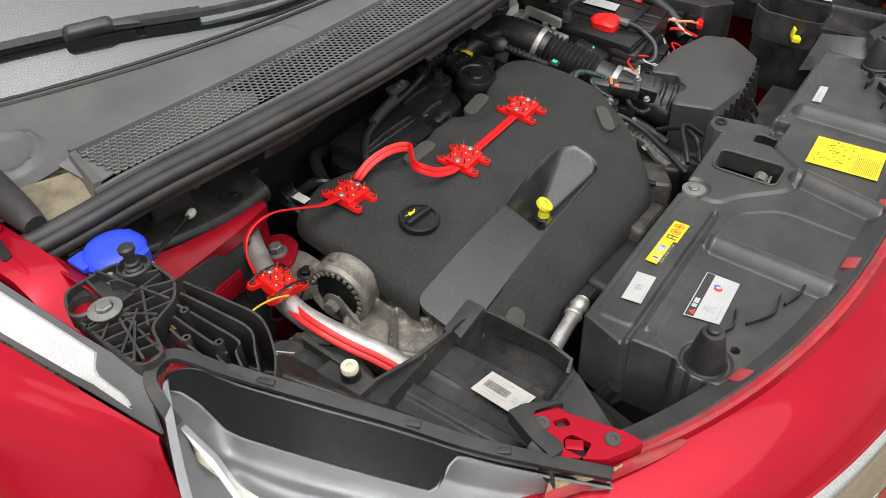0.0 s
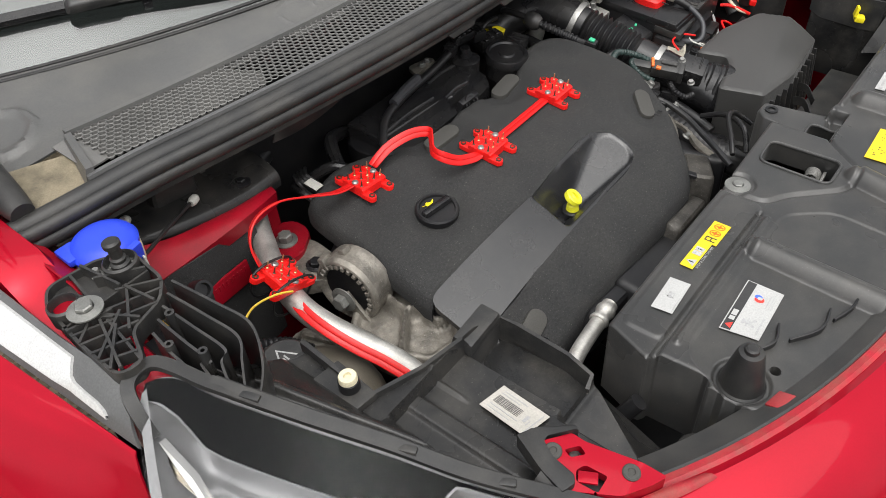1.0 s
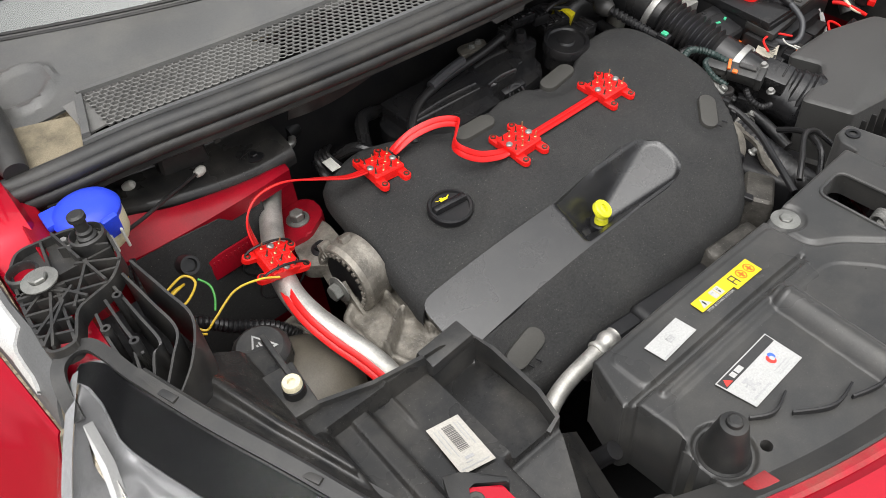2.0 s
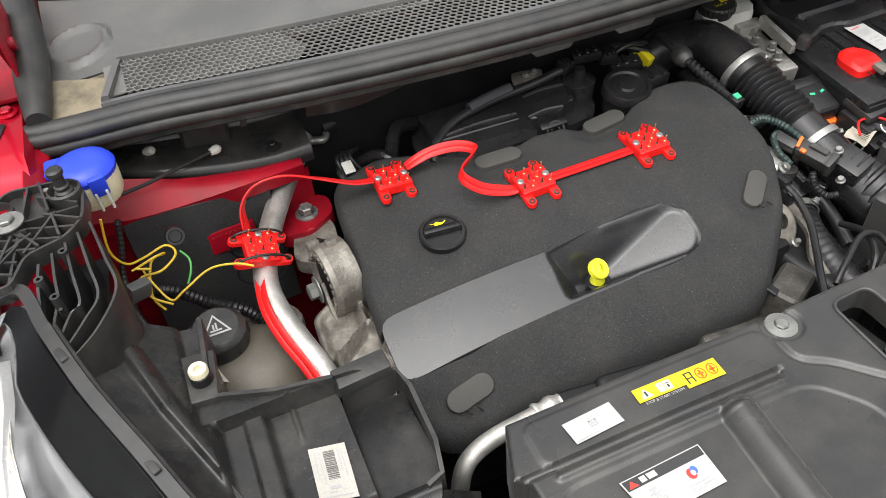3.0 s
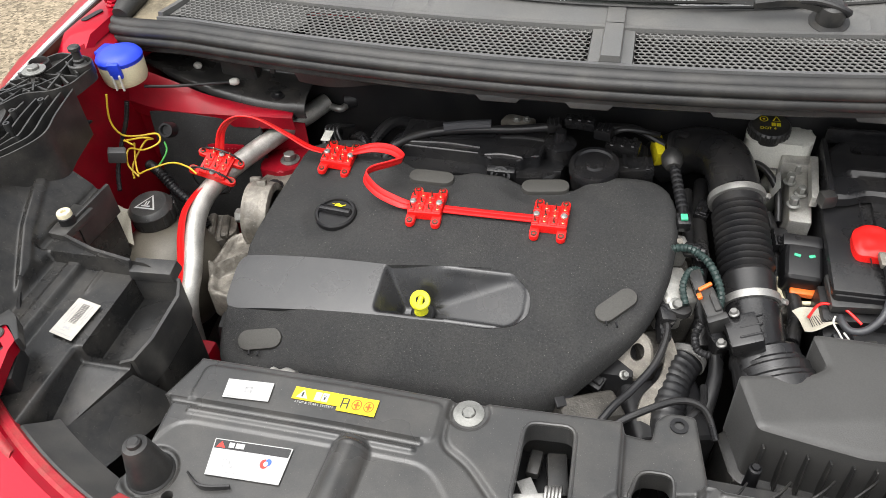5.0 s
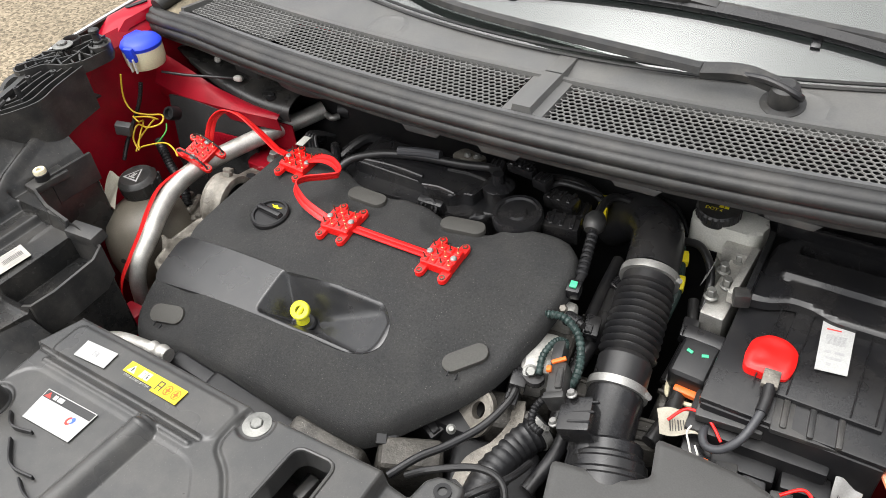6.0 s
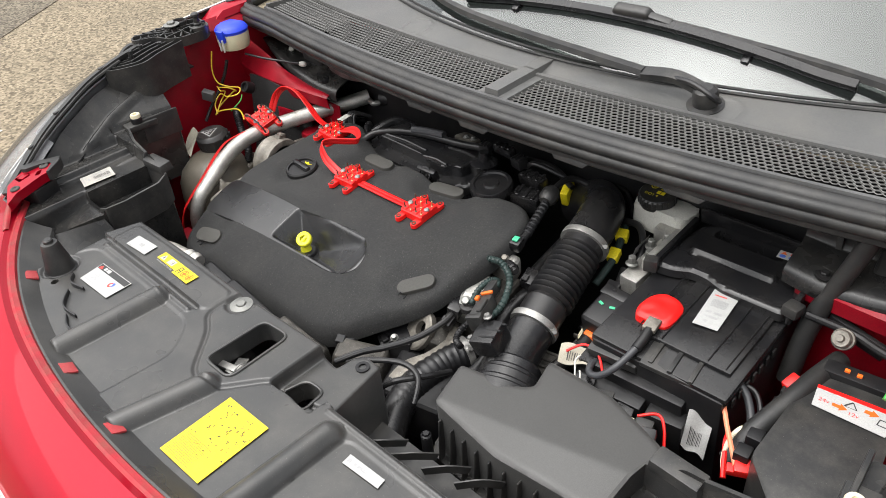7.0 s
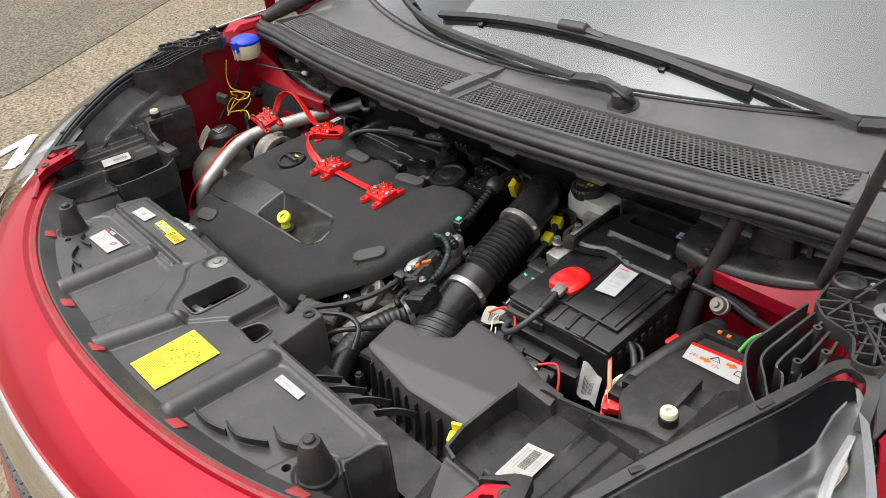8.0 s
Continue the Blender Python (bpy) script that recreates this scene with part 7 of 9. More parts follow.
bm = B(); plate(bm, q); part("hazard_label", bm, M_WLABEL, strap, "small white hazard label")
bm = B(); shape_on(bm, q, disc_uv(0.25, 0.72, 0.16, 0.2)); shape_on(bm, q, disc_uv(0.7, 0.72, 0.16, 0.2)); part("hazard_blue", bm, M_BLUEINK, strap)
bm = B(); shape_on(bm, q, [(0.25, 0.08), (0.42, 0.46), (0.08, 0.46)]); part("hazard_orange", bm, M_ORINK, strap)
bm = B(); shape_on(bm, q, disc_uv(0.7, 0.28, 0.15, 0.2)); part("hazard_red", bm, M_REDINK, strap)

fuse = thing("fuse_box", (0.39, -0.045, 0.84), "black fuse and cable box in front of the battery", "fuse box")
bm = B()
box(bm, (0.366, -0.018, 0.858), (0.150, 0.056, 0.075), 0.005, (6, 0, 3))
box(bm, (0.345, -0.050, 0.850), (0.100, 0.030, 0.050), 0.004, (10, 0, 4))
box(bm, (0.425, -0.046, 0.842), (0.050, 0.026, 0.060), 0.004, (6, 0, 8))
part("box_body", bm, M_DEEP, fuse)
bm = B()
box(bm, (0.334, -0.016, 0.906), (0.072, 0.052, 0.014), 0.004, (8, -2, 4))
part("box_cover", bm, M_BLACK, fuse)
bm = B()
box(bm, (0.424, -0.004, 0.921), (0.104, 0.062, 0.008), 0.003, (4, 3, 6))
part("box_cover", bm, M_BLACK, fuse)
for x in (0.385, 0.412, 0.440):
    bm = B()
    box(bm, (x, -0.014, 0.9265), (0.007, 0.040, 0.006), 0.003, (4, 0, 6))
    part("cover_rib", bm, M_BLACK, fuse)
for k in range(4):
    bm = B()
    box(bm, (0.318 + 0.030 * k, -0.068 - 0.003 * (k % 2), 0.868 - 0.006 * k), (0.024, 0.02, 0.024), 0.003, (14, 0, 14))
    part("plug", bm, M_BLACK if k % 2 else M_SATIN, fuse)
for k in range(3):
    bm = B()
    box(bm, (0.326 + 0.034 * k, -0.078, 0.880 - 0.008 * k), (0.006, 0.005, 0.004), 0.001)
    part("plug_lock", bm, (M_ORANGE, M_STEEL, M_BEIGE)[k], fuse)
bm = B()
box(bm, (0.462, -0.006, 0.872), (0.036, 0.040, 0.060), 0.004, (4, 0, 6))
part("relay_box", bm, M_SATIN, fuse)


def wire(pts, r, mat, name, label, group="", seg=8):
    bm = B()
    tube(bm, pts, r, seg=seg, n=7)
    return tagged(part(name, bm, mat), label, "wire", group)


wire([(0.460, 0.010, 0.905), (0.469, -0.006, 0.912), (0.484, -0.024, 0.908), (0.501, -0.046, 0.900), (0.518, -0.068, 0.897), (0.531, -0.084, 0.892)], 0.0030, M_WORG, "salmon_wire", "thick salmon pink wire beside the battery", "battery wires")
wire([(0.516, -0.020, 0.885), (0.513, -0.034, 0.897), (0.508, -0.048, 0.890), (0.510, -0.066, 0.876), (0.520, -0.084, 0.868)], 0.0030, M_WCRE, "cream_wire", "thick cream wire beside the battery", "battery wires")
wire([(0.520, 0.004, 0.890), (0.524, -0.018, 0.895), (0.525, -0.040, 0.890), (0.528, -0.068, 0.880)], 0.0026, M_WORG, "salmon_wire", "salmon pink wire running to the red plug", "battery wires")
wire([(0.500, -0.035, 0.880), (0.504, -0.050, 0.882), (0.512, -0.068, 0.876), (0.522, -0.088, 0.866)], 0.0034, M_RED, "red_wire", "thick red wire beside the fuse box", "battery wires")
wire([(0.462, 0.012, 0.905), (0.474, 0.014, 0.914), (0.494, 0.012, 0.906), (0.513, -0.008, 0.890), (0.525, -0.040, 0.880), (0.530, -0.070, 0.865)], 0.0050, M_WGREY, "grey_cable", "thick grey cable arching beside the battery", "battery wires", 12)
wire([(0.470, 0.020, 0.905), (0.500, 0.022, 0.905), (0.520, 0.000, 0.895), (0.534, -0.04, 0.875)], 0.0035, M_DEEP, "black_wire", "black wire beside the battery", "battery wires")
wire([(0.275, -0.055, 0.894), (0.290, -0.035, 0.900), (0.315, -0.040, 0.902), (0.335, -0.058, 0.896)], 0.0018, M_RED, "red_wire", "thin red wire near the battery cable", "battery wires")
wire([(0.405, -0.085, 0.885), (0.425, -0.070, 0.888), (0.440, -0.080, 0.880), (0.452, -0.100, 0.860)], 0.0020, M_RED, "red_wire", "thin red wire near the barcode tag", "battery wires")
bm = B()
box(bm, (0.5395, -0.080, 0.890), (0.022, 0.018, 0.014), 0.003, (10, 0, 25))
box(bm, (0.529, -0.087, 0.887), (0.012, 0.012, 0.010), 0.002, (10, 0, 25))
tagged(part("red_connector", bm, M_RED), "bright red cable connector", "connector")
bm = B()
box(bm, (0.531, 0.060, 0.907), (0.018, 0.022, 0.016), 0.004, (20, 0, -20))
tagged(part("red_connector", bm, M_RED), "bright red plug beside the battery", "connector")
bm = B()
box(bm, (0.432, -0.108, 0.888), (0.022, 0.02, 0.020), 0.004, (30, 0, 20))
tagged(part("black_connector", bm, M_DEEP), "small black connector near the tag", "connector")


def tag(q, label):
    st = thing("cable_tag", q[0], label, "tag", "white tags")
    bm = B()
    a, b, c, d = (Vector(p) for p in q)
    sheet(bm, lambda u, v: a.lerp(b, u).lerp(d.lerp(c, u), v) + V(0, 0, 0.0035 * math.sin(u * 7 + v * 3)), 12, 6, 0.0008)
    part("tag_cloth", bm, M_TAPE if "cloth" in label else M_WLABEL, st)
    bm = B()
    for k in range(9):
        u0 = 0.22 + 0.06 * k
        p = [a.lerp(b, u).lerp(d.lerp(c, u), v) + V(0, 0, 0.0046 + 0.0035 * math.sin(u * 7 + v * 3)) for u, v in ((u0, 0.45), (u0 + (0.018 if k % 3 else 0.03), 0.45), (u0 + (0.018 if k % 3 else 0.03), 0.9), (u0, 0.9))]
        bm.faces.new([bm.verts.new(w) for w in p])
    tagged(part("tag_bars", bm, M_INK, st), kind="stuff")


tag([(0.258, -0.042, 0.889), (0.306, -0.020, 0.890), (0.318, -0.050, 0.886), (0.272, -0.070, 0.884)], "crumpled white cloth tag round a cable")
tag([(0.449, -0.038, 0.888), (0.478, -0.030, 0.872), (0.482, -0.052, 0.832), (0.452, -0.056, 0.840)], "white paper barcode tag hanging beside the fuse box")

ecu = thing("control_unit", (0.615, -0.05, 0.85), "black control unit box with a white and red voltage label", "control unit")
bm = B()
prism(bm, round_corners([(0.545, 0.078), (0.643, 0.090), (0.662, -0.070), (0.590, -0.135), (0.545, -0.085)], 0.008), 0.83, 0.9225, 0.004)
part("unit_case", bm, M_BLACK, ecu)
for k in range(5):
    bm = B()
    box(bm, (0.532, -0.070 + 0.03 * k, 0.893), (0.018, 0.02, 0.03), 0.003, (0, 0, 6))
    part("side_clip", bm, M_DEEP, ecu)
bm = B()
box(bm, (0.594, 0.096, 0.920), (0.085, 0.024, 0.022), 0.003, (0, 0, 5))
part("plug_strip", bm, M_DEEP, ecu)
for k in range(2):
    bm = B()
    box(bm, (0.577 + 0.014 * k, 0.094, 0.932), (0.006, 0.005, 0.004), 0.001, (0, 0, 5))
    part("plug_lock", bm, M_ORANGE, ecu)
q = [(0.558, 0.060, 0.923), (0.648, 0.070, 0.923), (0.644, 0.027, 0.923), (0.5645, 0.0250, 0.923)]
bm = B(); plate(bm, q); part("voltage_label", bm, M_WLABEL, ecu, "white voltage label")
bm = B(); marks(bm, q, [(0.0, 0.0, 1.0, 0.16)]); part("label_red_edge", bm, M_RED, ecu)
bm = B(); shape_on(bm, q, [(0.24, 0.55), (0.34, 0.55), (0.34, 0.46), (0.44, 0.62), (0.34, 0.78), (0.34, 0.69), (0.24, 0.69)]); shape_on(bm, q, [(0.62, 0.30), (0.70, 0.30), (0.70, 0.22), (0.80, 0.37), (0.70, 0.52), (0.70, 0.44), (0.62, 0.44)]); part("label_arrows", bm, M_ORINK, ecu)
bm = B()
for a, b in (((0.46, 0.22), (0.38, 0.48)), ((0.46, 0.22), (0.54, 0.48)), ((0.38, 0.48), (0.54, 0.48))):
    dx, dy = 0.012, 0.018
    shape_on(bm, q, [(a[0] - dx, a[1]), (a[0] + dx, a[1] + dy), (b[0] + dx, b[1] + dy), (b[0] - dx, b[1])])
part("warning_sign", bm, M_INK, ecu)
bm = B()
marks(bm, q, [(0.82, 0.45, 0.835, 0.70), (0.94, 0.45, 0.955, 0.70), (0.82, 0.45, 0.955, 0.48), (0.82, 0.67, 0.955, 0.70)])
part("box_sign", bm, M_INK, ecu)
lettering("label_volts", "24v", q, 0.0085, 0.13, 0.62, M_REDINK, ecu)
lettering("label_volts", "12v", q, 0.0085, 0.53, 0.72, M_REDINK, ecu)

# black sleeve, steel roller and green cable at the wing
bm = B()
tube(bm, [(0.5515, 0.165, 1.090), (0.546, 0.162, 1.068), (0.530, 0.156, 1.010), (0.514, 0.148, 0.952), (0.508, 0.138, 0.91), (0.506, 0.12, 0.85)], lambda u: 0.0115 + 0.002 * step(0.45, 0.62, u), seg=14)
tagged(part("sleeved_hose", bm, M_RUBBER), "black cloth-sleeved hose rising to the scuttle", "hose")
roller = thing("steel_roller", (0.556, 0.133, 0.93), "round steel boss with a black rod at the wing", "steel boss")
bm = B()
lathe(bm, [(0, 0.016), (0.004, 0.016), (0.005, 0.012), (0.010, 0.012), (0.0115, 0.009), (0.0115, 0.004), (0.0135, 0.003), (0.0135, -0.004), (0.010, -0.008), (0, -0.008)], (0.556, 0.126, 0.948), (-0.1, -0.75, 0.6), 28)
part("boss", bm, M_CAST, roller)
bm = B()
tube(bm, [(0.700, 0.070, 1.085), (0.722, 0.060, 1.18), (0.752, 0.046, 1.31)], 0.0065, seg=12)
tagged(part("bonnet_stay", bm, M_RUBBER), "thin black bonnet stay rising from the wing", "bonnet stay")
bm = B()
tube(bm, [(0.505, 0.135, 0.955), (0.56, 0.142, 0.948), (0.60, 0.128, 0.950), (0.66, 0.105, 0.960)], 0.0055, seg=10)
part("rod", bm, M_DEEP, roller)
bm = B()
box(bm, (0.565, 0.148, 0.942), (0.075, 0.010, 0.024), 0.004, (10, 6, -12))
part("rod_plate", bm, M_DEEP, roller)
wire([(0.628, 0.05, 0.955), (0.632, 0.075, 0.965), (0.648, 0.088, 0.972), (0.668, 0.085, 0.970)], 0.0024, M_WGRN, "green_wire", "green wire by the wing", "wing wires", 10)
wire([(0.640, 0.07, 0.955), (0.665, 0.10, 0.968), (0.695, 0.10, 0.965), (0.71, 0.08, 0.94), (0.69, 0.06, 0.93)], 0.0055, M_DEEP, "black_conduit", "black conduit looped at the wing", "wing wires", 10)
wire([(0.65, 0.06, 0.955), (0.675, 0.075, 0.962), (0.70, 0.065, 0.95)], 0.0018, M_WYEL, "yellow_wire", "short yellow wire by the wing", "wing wires")
bm = B()
tube(bm, [(0.560, 0.125, 0.915), (0.550, 0.07, 0.918), (0.540, 0.02, 0.912), (0.525, -0.03, 0.895), (0.515, -0.06, 0.865)], 0.013, seg=14)
tagged(part("corrugated_hose", bm, M_RUBBER), "dark thick hose bent beside the battery", "hose")


# ---- covers over the suspension towers ----
def tower_cover(s):
    ob = thing("tower_cover", (s * 0.59, 0.2, 0.98), "black moulded plastic cover over the suspension tower", "plastic cover", "tower covers")
    dy, mid, amp = (-0.022, 0.66, 0.030) if s > 0 else (0.0, 0.80, 0.018)
    prof = [(0.170, 1.080), (0.232, 1.072), (0.237, 1.050), (0.236, 1.022), (0.232, 1.012), (0.222, 1.006), (0.196, 1.002), (0.182, 0.998), (0.172, 0.992), (0.168, 0.984), (0.170, 0.972)]

    def fn(u, v):
        i = v * (len(prof) - 1)
        k = min(int(i), len(prof) - 2)
        f = i - k
        y, z = prof[k][0] * (1 - f) + prof[k + 1][0] * f, prof[k][1] * (1 - f) + prof[k + 1][1] * f
        x = 0.745 - 0.285 * u
        bend = amp * (2 * abs(u - mid)) ** 2 * v
        return V(s * x, min(0.256, y + dy + bend), z + 0.065 * max(0.0, 0.85 - u) ** 1.3 * v)
    bm = B()
    sheet(bm, fn, 40, 32, 0.0025)
    part("cover_skin", bm, M_TRAY, ob)
    for x in ((0.500, 0.625, 0.660) if s > 0 else (0.528,)):
        bm = B()
        tube(bm, [(s * x, 0.236 + dy, 1.066), (s * (x + 0.002), 0.234 + dy, 1.045), (s * (x + 0.004), 0.230 + dy, 1.014)], 0, n=4, section=(0.004, 0.003), up=(0, -1, 0.3))
        part("cover_rib", bm, M_BLACK, ob)
    bm = B()
    box(bm, (s * 0.583, 0.226 + dy, 1.027), (0.066, 0.034, 0.048), 0.009, (6, 0, s * 3), 0.88, 3)
    part("raised_box", bm, M_BLACK, ob)
    bm = B()
    hexbolt(bm, (s * 0.507, 0.186 + dy, 1.000), (0, 0, 1), 0.006, 0.005, 0.012)
    part("cover_bolt", bm, M_DEEP, ob)
    bm = B()
    tube(bm, [(s * 0.500, 0.198 + dy, 1.003), (s * 0.54, 0.187 + dy, 1.003), (s * 0.58, 0.186 + dy, 1.004), (s * 0.62, 0.190 + dy, 1.008), (s * 0.65, 0.200 + dy, 1.012)], 0.0016, seg=8)
    part("cover_bead", bm, M_BLACK, ob)


for s in (-1, 1):
    tower_cover(s)
bm = B()
tube(bm, [(-0.700, 0.128, 1.036), (-0.665, 0.148, 1.027), (-0.632, 0.166, 1.022), (-0.602, 0.178, 1.020), (-0.584, 0.184, 1.020)], 0.0024, seg=10)
tagged(part("washer_hose", bm, M_HOSE), "thin black washer hose clipped to the cover", "hose")
for p, d in (((-0.579, 0.185, 1.020), (1, 0.4, 0)), ((-0.656, 0.216, 1.026), (1, -0.6, 0.4))):
    bm = B()
    lathe(bm, [(0, -0.006), (0.0045, -0.006), (0.0062, 0.0), (0.0055, 0.006), (0.003, 0.009), (0, 0.009)], p, d, 14)
    tagged(part("white_clip", bm, M_WTANK), "small white plastic clip on the black cover", "clip", "white clips")
bm = B()
lathe(bm, [(0, 0.008), (0.008, 0.008), (0.011, 0.004), (0.016, 0.002), (0.016, -0.004), (0, -0.004)], (-0.702, 0.166, 1.004), (0, -0.6, 0.8), 22)
tagged(part("grommet", bm, M_DEEP), "black rubber grommet in the red wing", "grommet")
# dark felt on the tower wall and the red window in it
bm = B()
sheet(bm, lambda u, v: V(-0.712 + 0.182 * u, 0.137 + 0.012 * u - 0.035 * v * (1 - u) + 0.003 * math.sin(9 * u + 3 * v), 0.985 + 0.008 * math.sin(3 * u) - 0.020 * u - 0.20 * v), 24, 10, 0.004)
tagged(part("felt_lining", bm, M_FELT), "dark felt lining on the tower wall", "felt lining")
bm = B()
box(bm, (-0.595, 0.134, 0.917), (0.066, 0.004, 0.034), 0.002, (-4, 0, 3))
for k in range(9):
    for r in (0, 1):
        box(bm, (-0.618 + 0.006 * k, 0.1312 + 0.0003 * k + 0.0008 * r, 0.924 - 0.013 * r), (0.0028, 0.0012, 0.008), 0.0004, (-4, 0, 3), seg=1)
tagged(part("red_plate", bm, M_INNER), "small red stamped plate on the lining", "metal plate")
wire([(-0.716, 0.062, 1.060), (-0.722, 0.055, 1.02), (-0.712, 0.055, 0.995), (-0.695, 0.068, 0.985), (-0.668, 0.078, 0.985), (-0.660, 0.066, 0.978), (-0.680, 0.052, 0.972), (-0.705, 0.05, 0.972), (-0.700, 0.03, 0.958), (-0.680, 0.02, 0.945)], 0.0015, M_WYEL, "yellow_wire", "thin yellow wire tangled beside the tank", "yellow wires")
wire([(-0.705, 0.048, 0.990), (-0.690, 0.045, 0.985), (-0.700, 0.06, 0.975), (-0.692, 0.04, 0.962), (-0.680, 0.022, 0.950), (-0.664, 0.024, 0.956), (-0.630, 0.038, 0.963), (-0.600, 0.032, 0.964), (-0.580, 0.022, 0.960)], 0.0014, M_WYEL, "yellow_wire", "thin yellow wire leading to the red plate", "yellow wires")
wire([(-0.71, 0.052, 0.985), (-0.68, 0.058, 0.99), (-0.672, 0.07, 0.98), (-0.69, 0.072, 0.972), (-0.70, 0.04, 0.95), (-0.69, 0.02, 0.94)], 0.0015, M_WYEL, "yellow_wire", "loop of thin yellow wire", "yellow wires")
wire([(-0.655, 0.072, 0.975), (-0.648, 0.062, 0.968), (-0.650, 0.050, 0.960), (-0.658, 0.040, 0.950)], 0.0014, M_WGRN, "green_wire", "thin green wire beside the yellow ones", "yellow wires")
bm = B()
tube(bm, [(-0.705, 0.085, 1.035), (-0.712, 0.075, 1.005), (-0.722, 0.060, 0.975), (-0.722, 0.03, 0.945), (-0.712, 0.005, 0.925)], lambda u: 0.0036 + 0.0004 * math.sin(150 * u), seg=10, n=22)
tagged(part("wiring_conduit", bm, M_DEEP), "black wiring conduit dropping beside the tank", "conduit")
bm = B()
tube(bm, [(-0.70, 0.075, 0.925), (-0.675, 0.06, 0.925), (-0.645, 0.045, 0.905), (-0.605, 0.028, 0.885), (-0.585, 0.01, 0.865)], lambda u: 0.0078 + 0.0009 * math.sin(190 * u), seg=12, n=22)
tagged(part("corrugated_conduit", bm, M_DEEP), "black corrugated conduit behind the tank", "conduit")
bm = B()
lathe(bm, [(0, 0.004), (0.007, 0.004), (0.008, 0.010), (0.011, 0.010), (0.012, 0.006), (0.012, -0.010), (0.009, -0.014), (0, -0.014)], (-0.655, 0.090, 0.985), (0.1, -0.8, 0.5), 20)
tagged(part("wing_connector", bm, M_DEEP), "black wiring connector on the wing", "connector")
bm = B()
box(bm, (-0.708, 0.025, 0.978), (0.026, 0.014, 0.022), 0.003, (10, 15, 30))
tagged(part("grey_connector", bm, M_TRIM), "grey wiring plug near the tank", "connector")
bm = B()
sheet(bm, lambda u, v: V(-0.700 + 0.03 * u + 0.022 * v, -0.035 - 0.045 * v, 0.93 - 0.03 * v + 0.004 * math.sin(6 * u + 4 * v)), 6, 8, 0.001)
tagged(part("paper_tag", bm, M_TAPE), "crumpled pale tag beside the coolant tank", "tag")

# ---- brake fluid reservoir, hydraulic block ----
brake = thing("brake_reservoir", (0.26, 0.24, 0.86), "white brake fluid reservoir with a black screw cap", "brake reservoir")
bm = B()
prism(bm, round_corners([(0.200, 0.212), (0.290, 0.208), (0.300, 0.245), (0.285, 0.259), (0.205, 0.259)], 0.014, 4), 0.925, 0.968, 0.008)
lathe(bm, [(0, -0.1), (0.018, -0.1), (0.02, 0.0), (0, 0)], (0.262, 0.225, 0.915), (0.1, -0.2, 1), 20)
part("reservoir_body", bm, M_WTANK, brake)
bc = V(0.232, 0.236, 0.966)
bm = B()
lathe(bm, [(0, 0), (0.0275, 0), (0.0285, 0.003), (0.0285, 0.016), (0.026, 0.019), (0, 0.019)], bc, (0, -0.15, 1), 36)
part("screw_cap", bm, M_BLACK, brake, "black screw cap")
for i in range(24):
    bm = B()
    a = 2 * math.pi * i / 24
    box(bm, bc + V(0.0285 * math.cos(a), 0.0285 * math.sin(a) - 0.0015, 0.009), (0.002, 0.003, 0.012), 0.0006, (0, 0, math.degrees(a)), seg=1)
    part("cap_rib", bm, M_BLACK, brake)
q = [bc + V(-0.02, 0.018, 0.0215), bc + V(0.02, 0.018, 0.0215), bc + V(0.02, -0.022, 0.0165), bc + V(-0.02, -0.022, 0.0165)]
bm = B()
ring, ring2 = disc_uv(0.27, 0.30, 0.15, 0.15), disc_uv(0.27, 0.30, 0.11, 0.11)
for k in range(16):
    shape_on(bm, q, [ring[k], ring[(k + 1) % 16], ring2[(k + 1) % 16], ring2[k]], 0.0012)
shape_on(bm, q, disc_uv(0.27, 0.30, 0.05, 0.05), 0.0012)
for a, b in (((0.70, 0.12), (0.58, 0.38)), ((0.70, 0.12), (0.82, 0.38)), ((0.58, 0.38), (0.82, 0.38))):
    shape_on(bm, q, [(a[0] - 0.02, a[1]), (a[0] + 0.02, a[1] + 0.02), (b[0] + 0.02, b[1] + 0.02), (b[0] - 0.02, b[1])], 0.0012)
marks(bm, q, [(0.52, 0.48, 0.66, 0.66), (0.69, 0.48, 0.83, 0.66)], 0.001)
part("cap_symbols", bm, M_YELLOW, brake, "yellow warning symbols")
lettering("cap_words", "DOT 4", q, 0.0075, 0.40, 0.80, M_YELLOW, brake, 0.0013)

absb = thing("hydraulic_block", (0.275, 0.12, 0.82), "machined aluminium brake hydraulic block with a black plug", "hydraulic block")
bm = B()
box(bm, (0.277, 0.152, 0.892), (0.030, 0.110, 0.075), 0.004, (6, 0, -4))
box(bm, (0.275, 0.205, 0.925), (0.045, 0.022, 0.05), 0.004, (6, 0, -4))
part("block_body", bm, M_ALU, absb)
for k in range(4):
    bm = B()
    hexbolt(bm, (0.264 + 0.012 * (k % 2), 0.118 + 0.026 * k, 0.932), (0, 0, 1), 0.006, 0.012, 0.009)
    part("pipe_nut", bm, M_ZINC, absb)
bm = B()
box(bm, (0.290, 0.155, 0.948), (0.010, 0.085, 0.018), 0.002, (6, 0, -4))
part("block_bracket", bm, M_ALU, absb)
q = [(0.243, 0.19, 0.915), (0.252, 0.185, 0.94), (0.250, 0.150, 0.935), (0.241, 0.155, 0.908)]
bm = B(); bm.faces.new([bm.verts.new(p) for p in q]); part("block_sticker", bm, M_WLABEL, absb)
plug = thing("control_plug", (0.288, 0.04, 0.86), "large black connector plug with an orange lever", "connector plug")
bm = B()
box(bm, (0.276, 0.038, 0.886), (0.052, 0.062, 0.05), 0.010, (14, 0, -3), 0.9, 3)
part("plug_shell", bm, M_DEEP, plug)
bm = B()
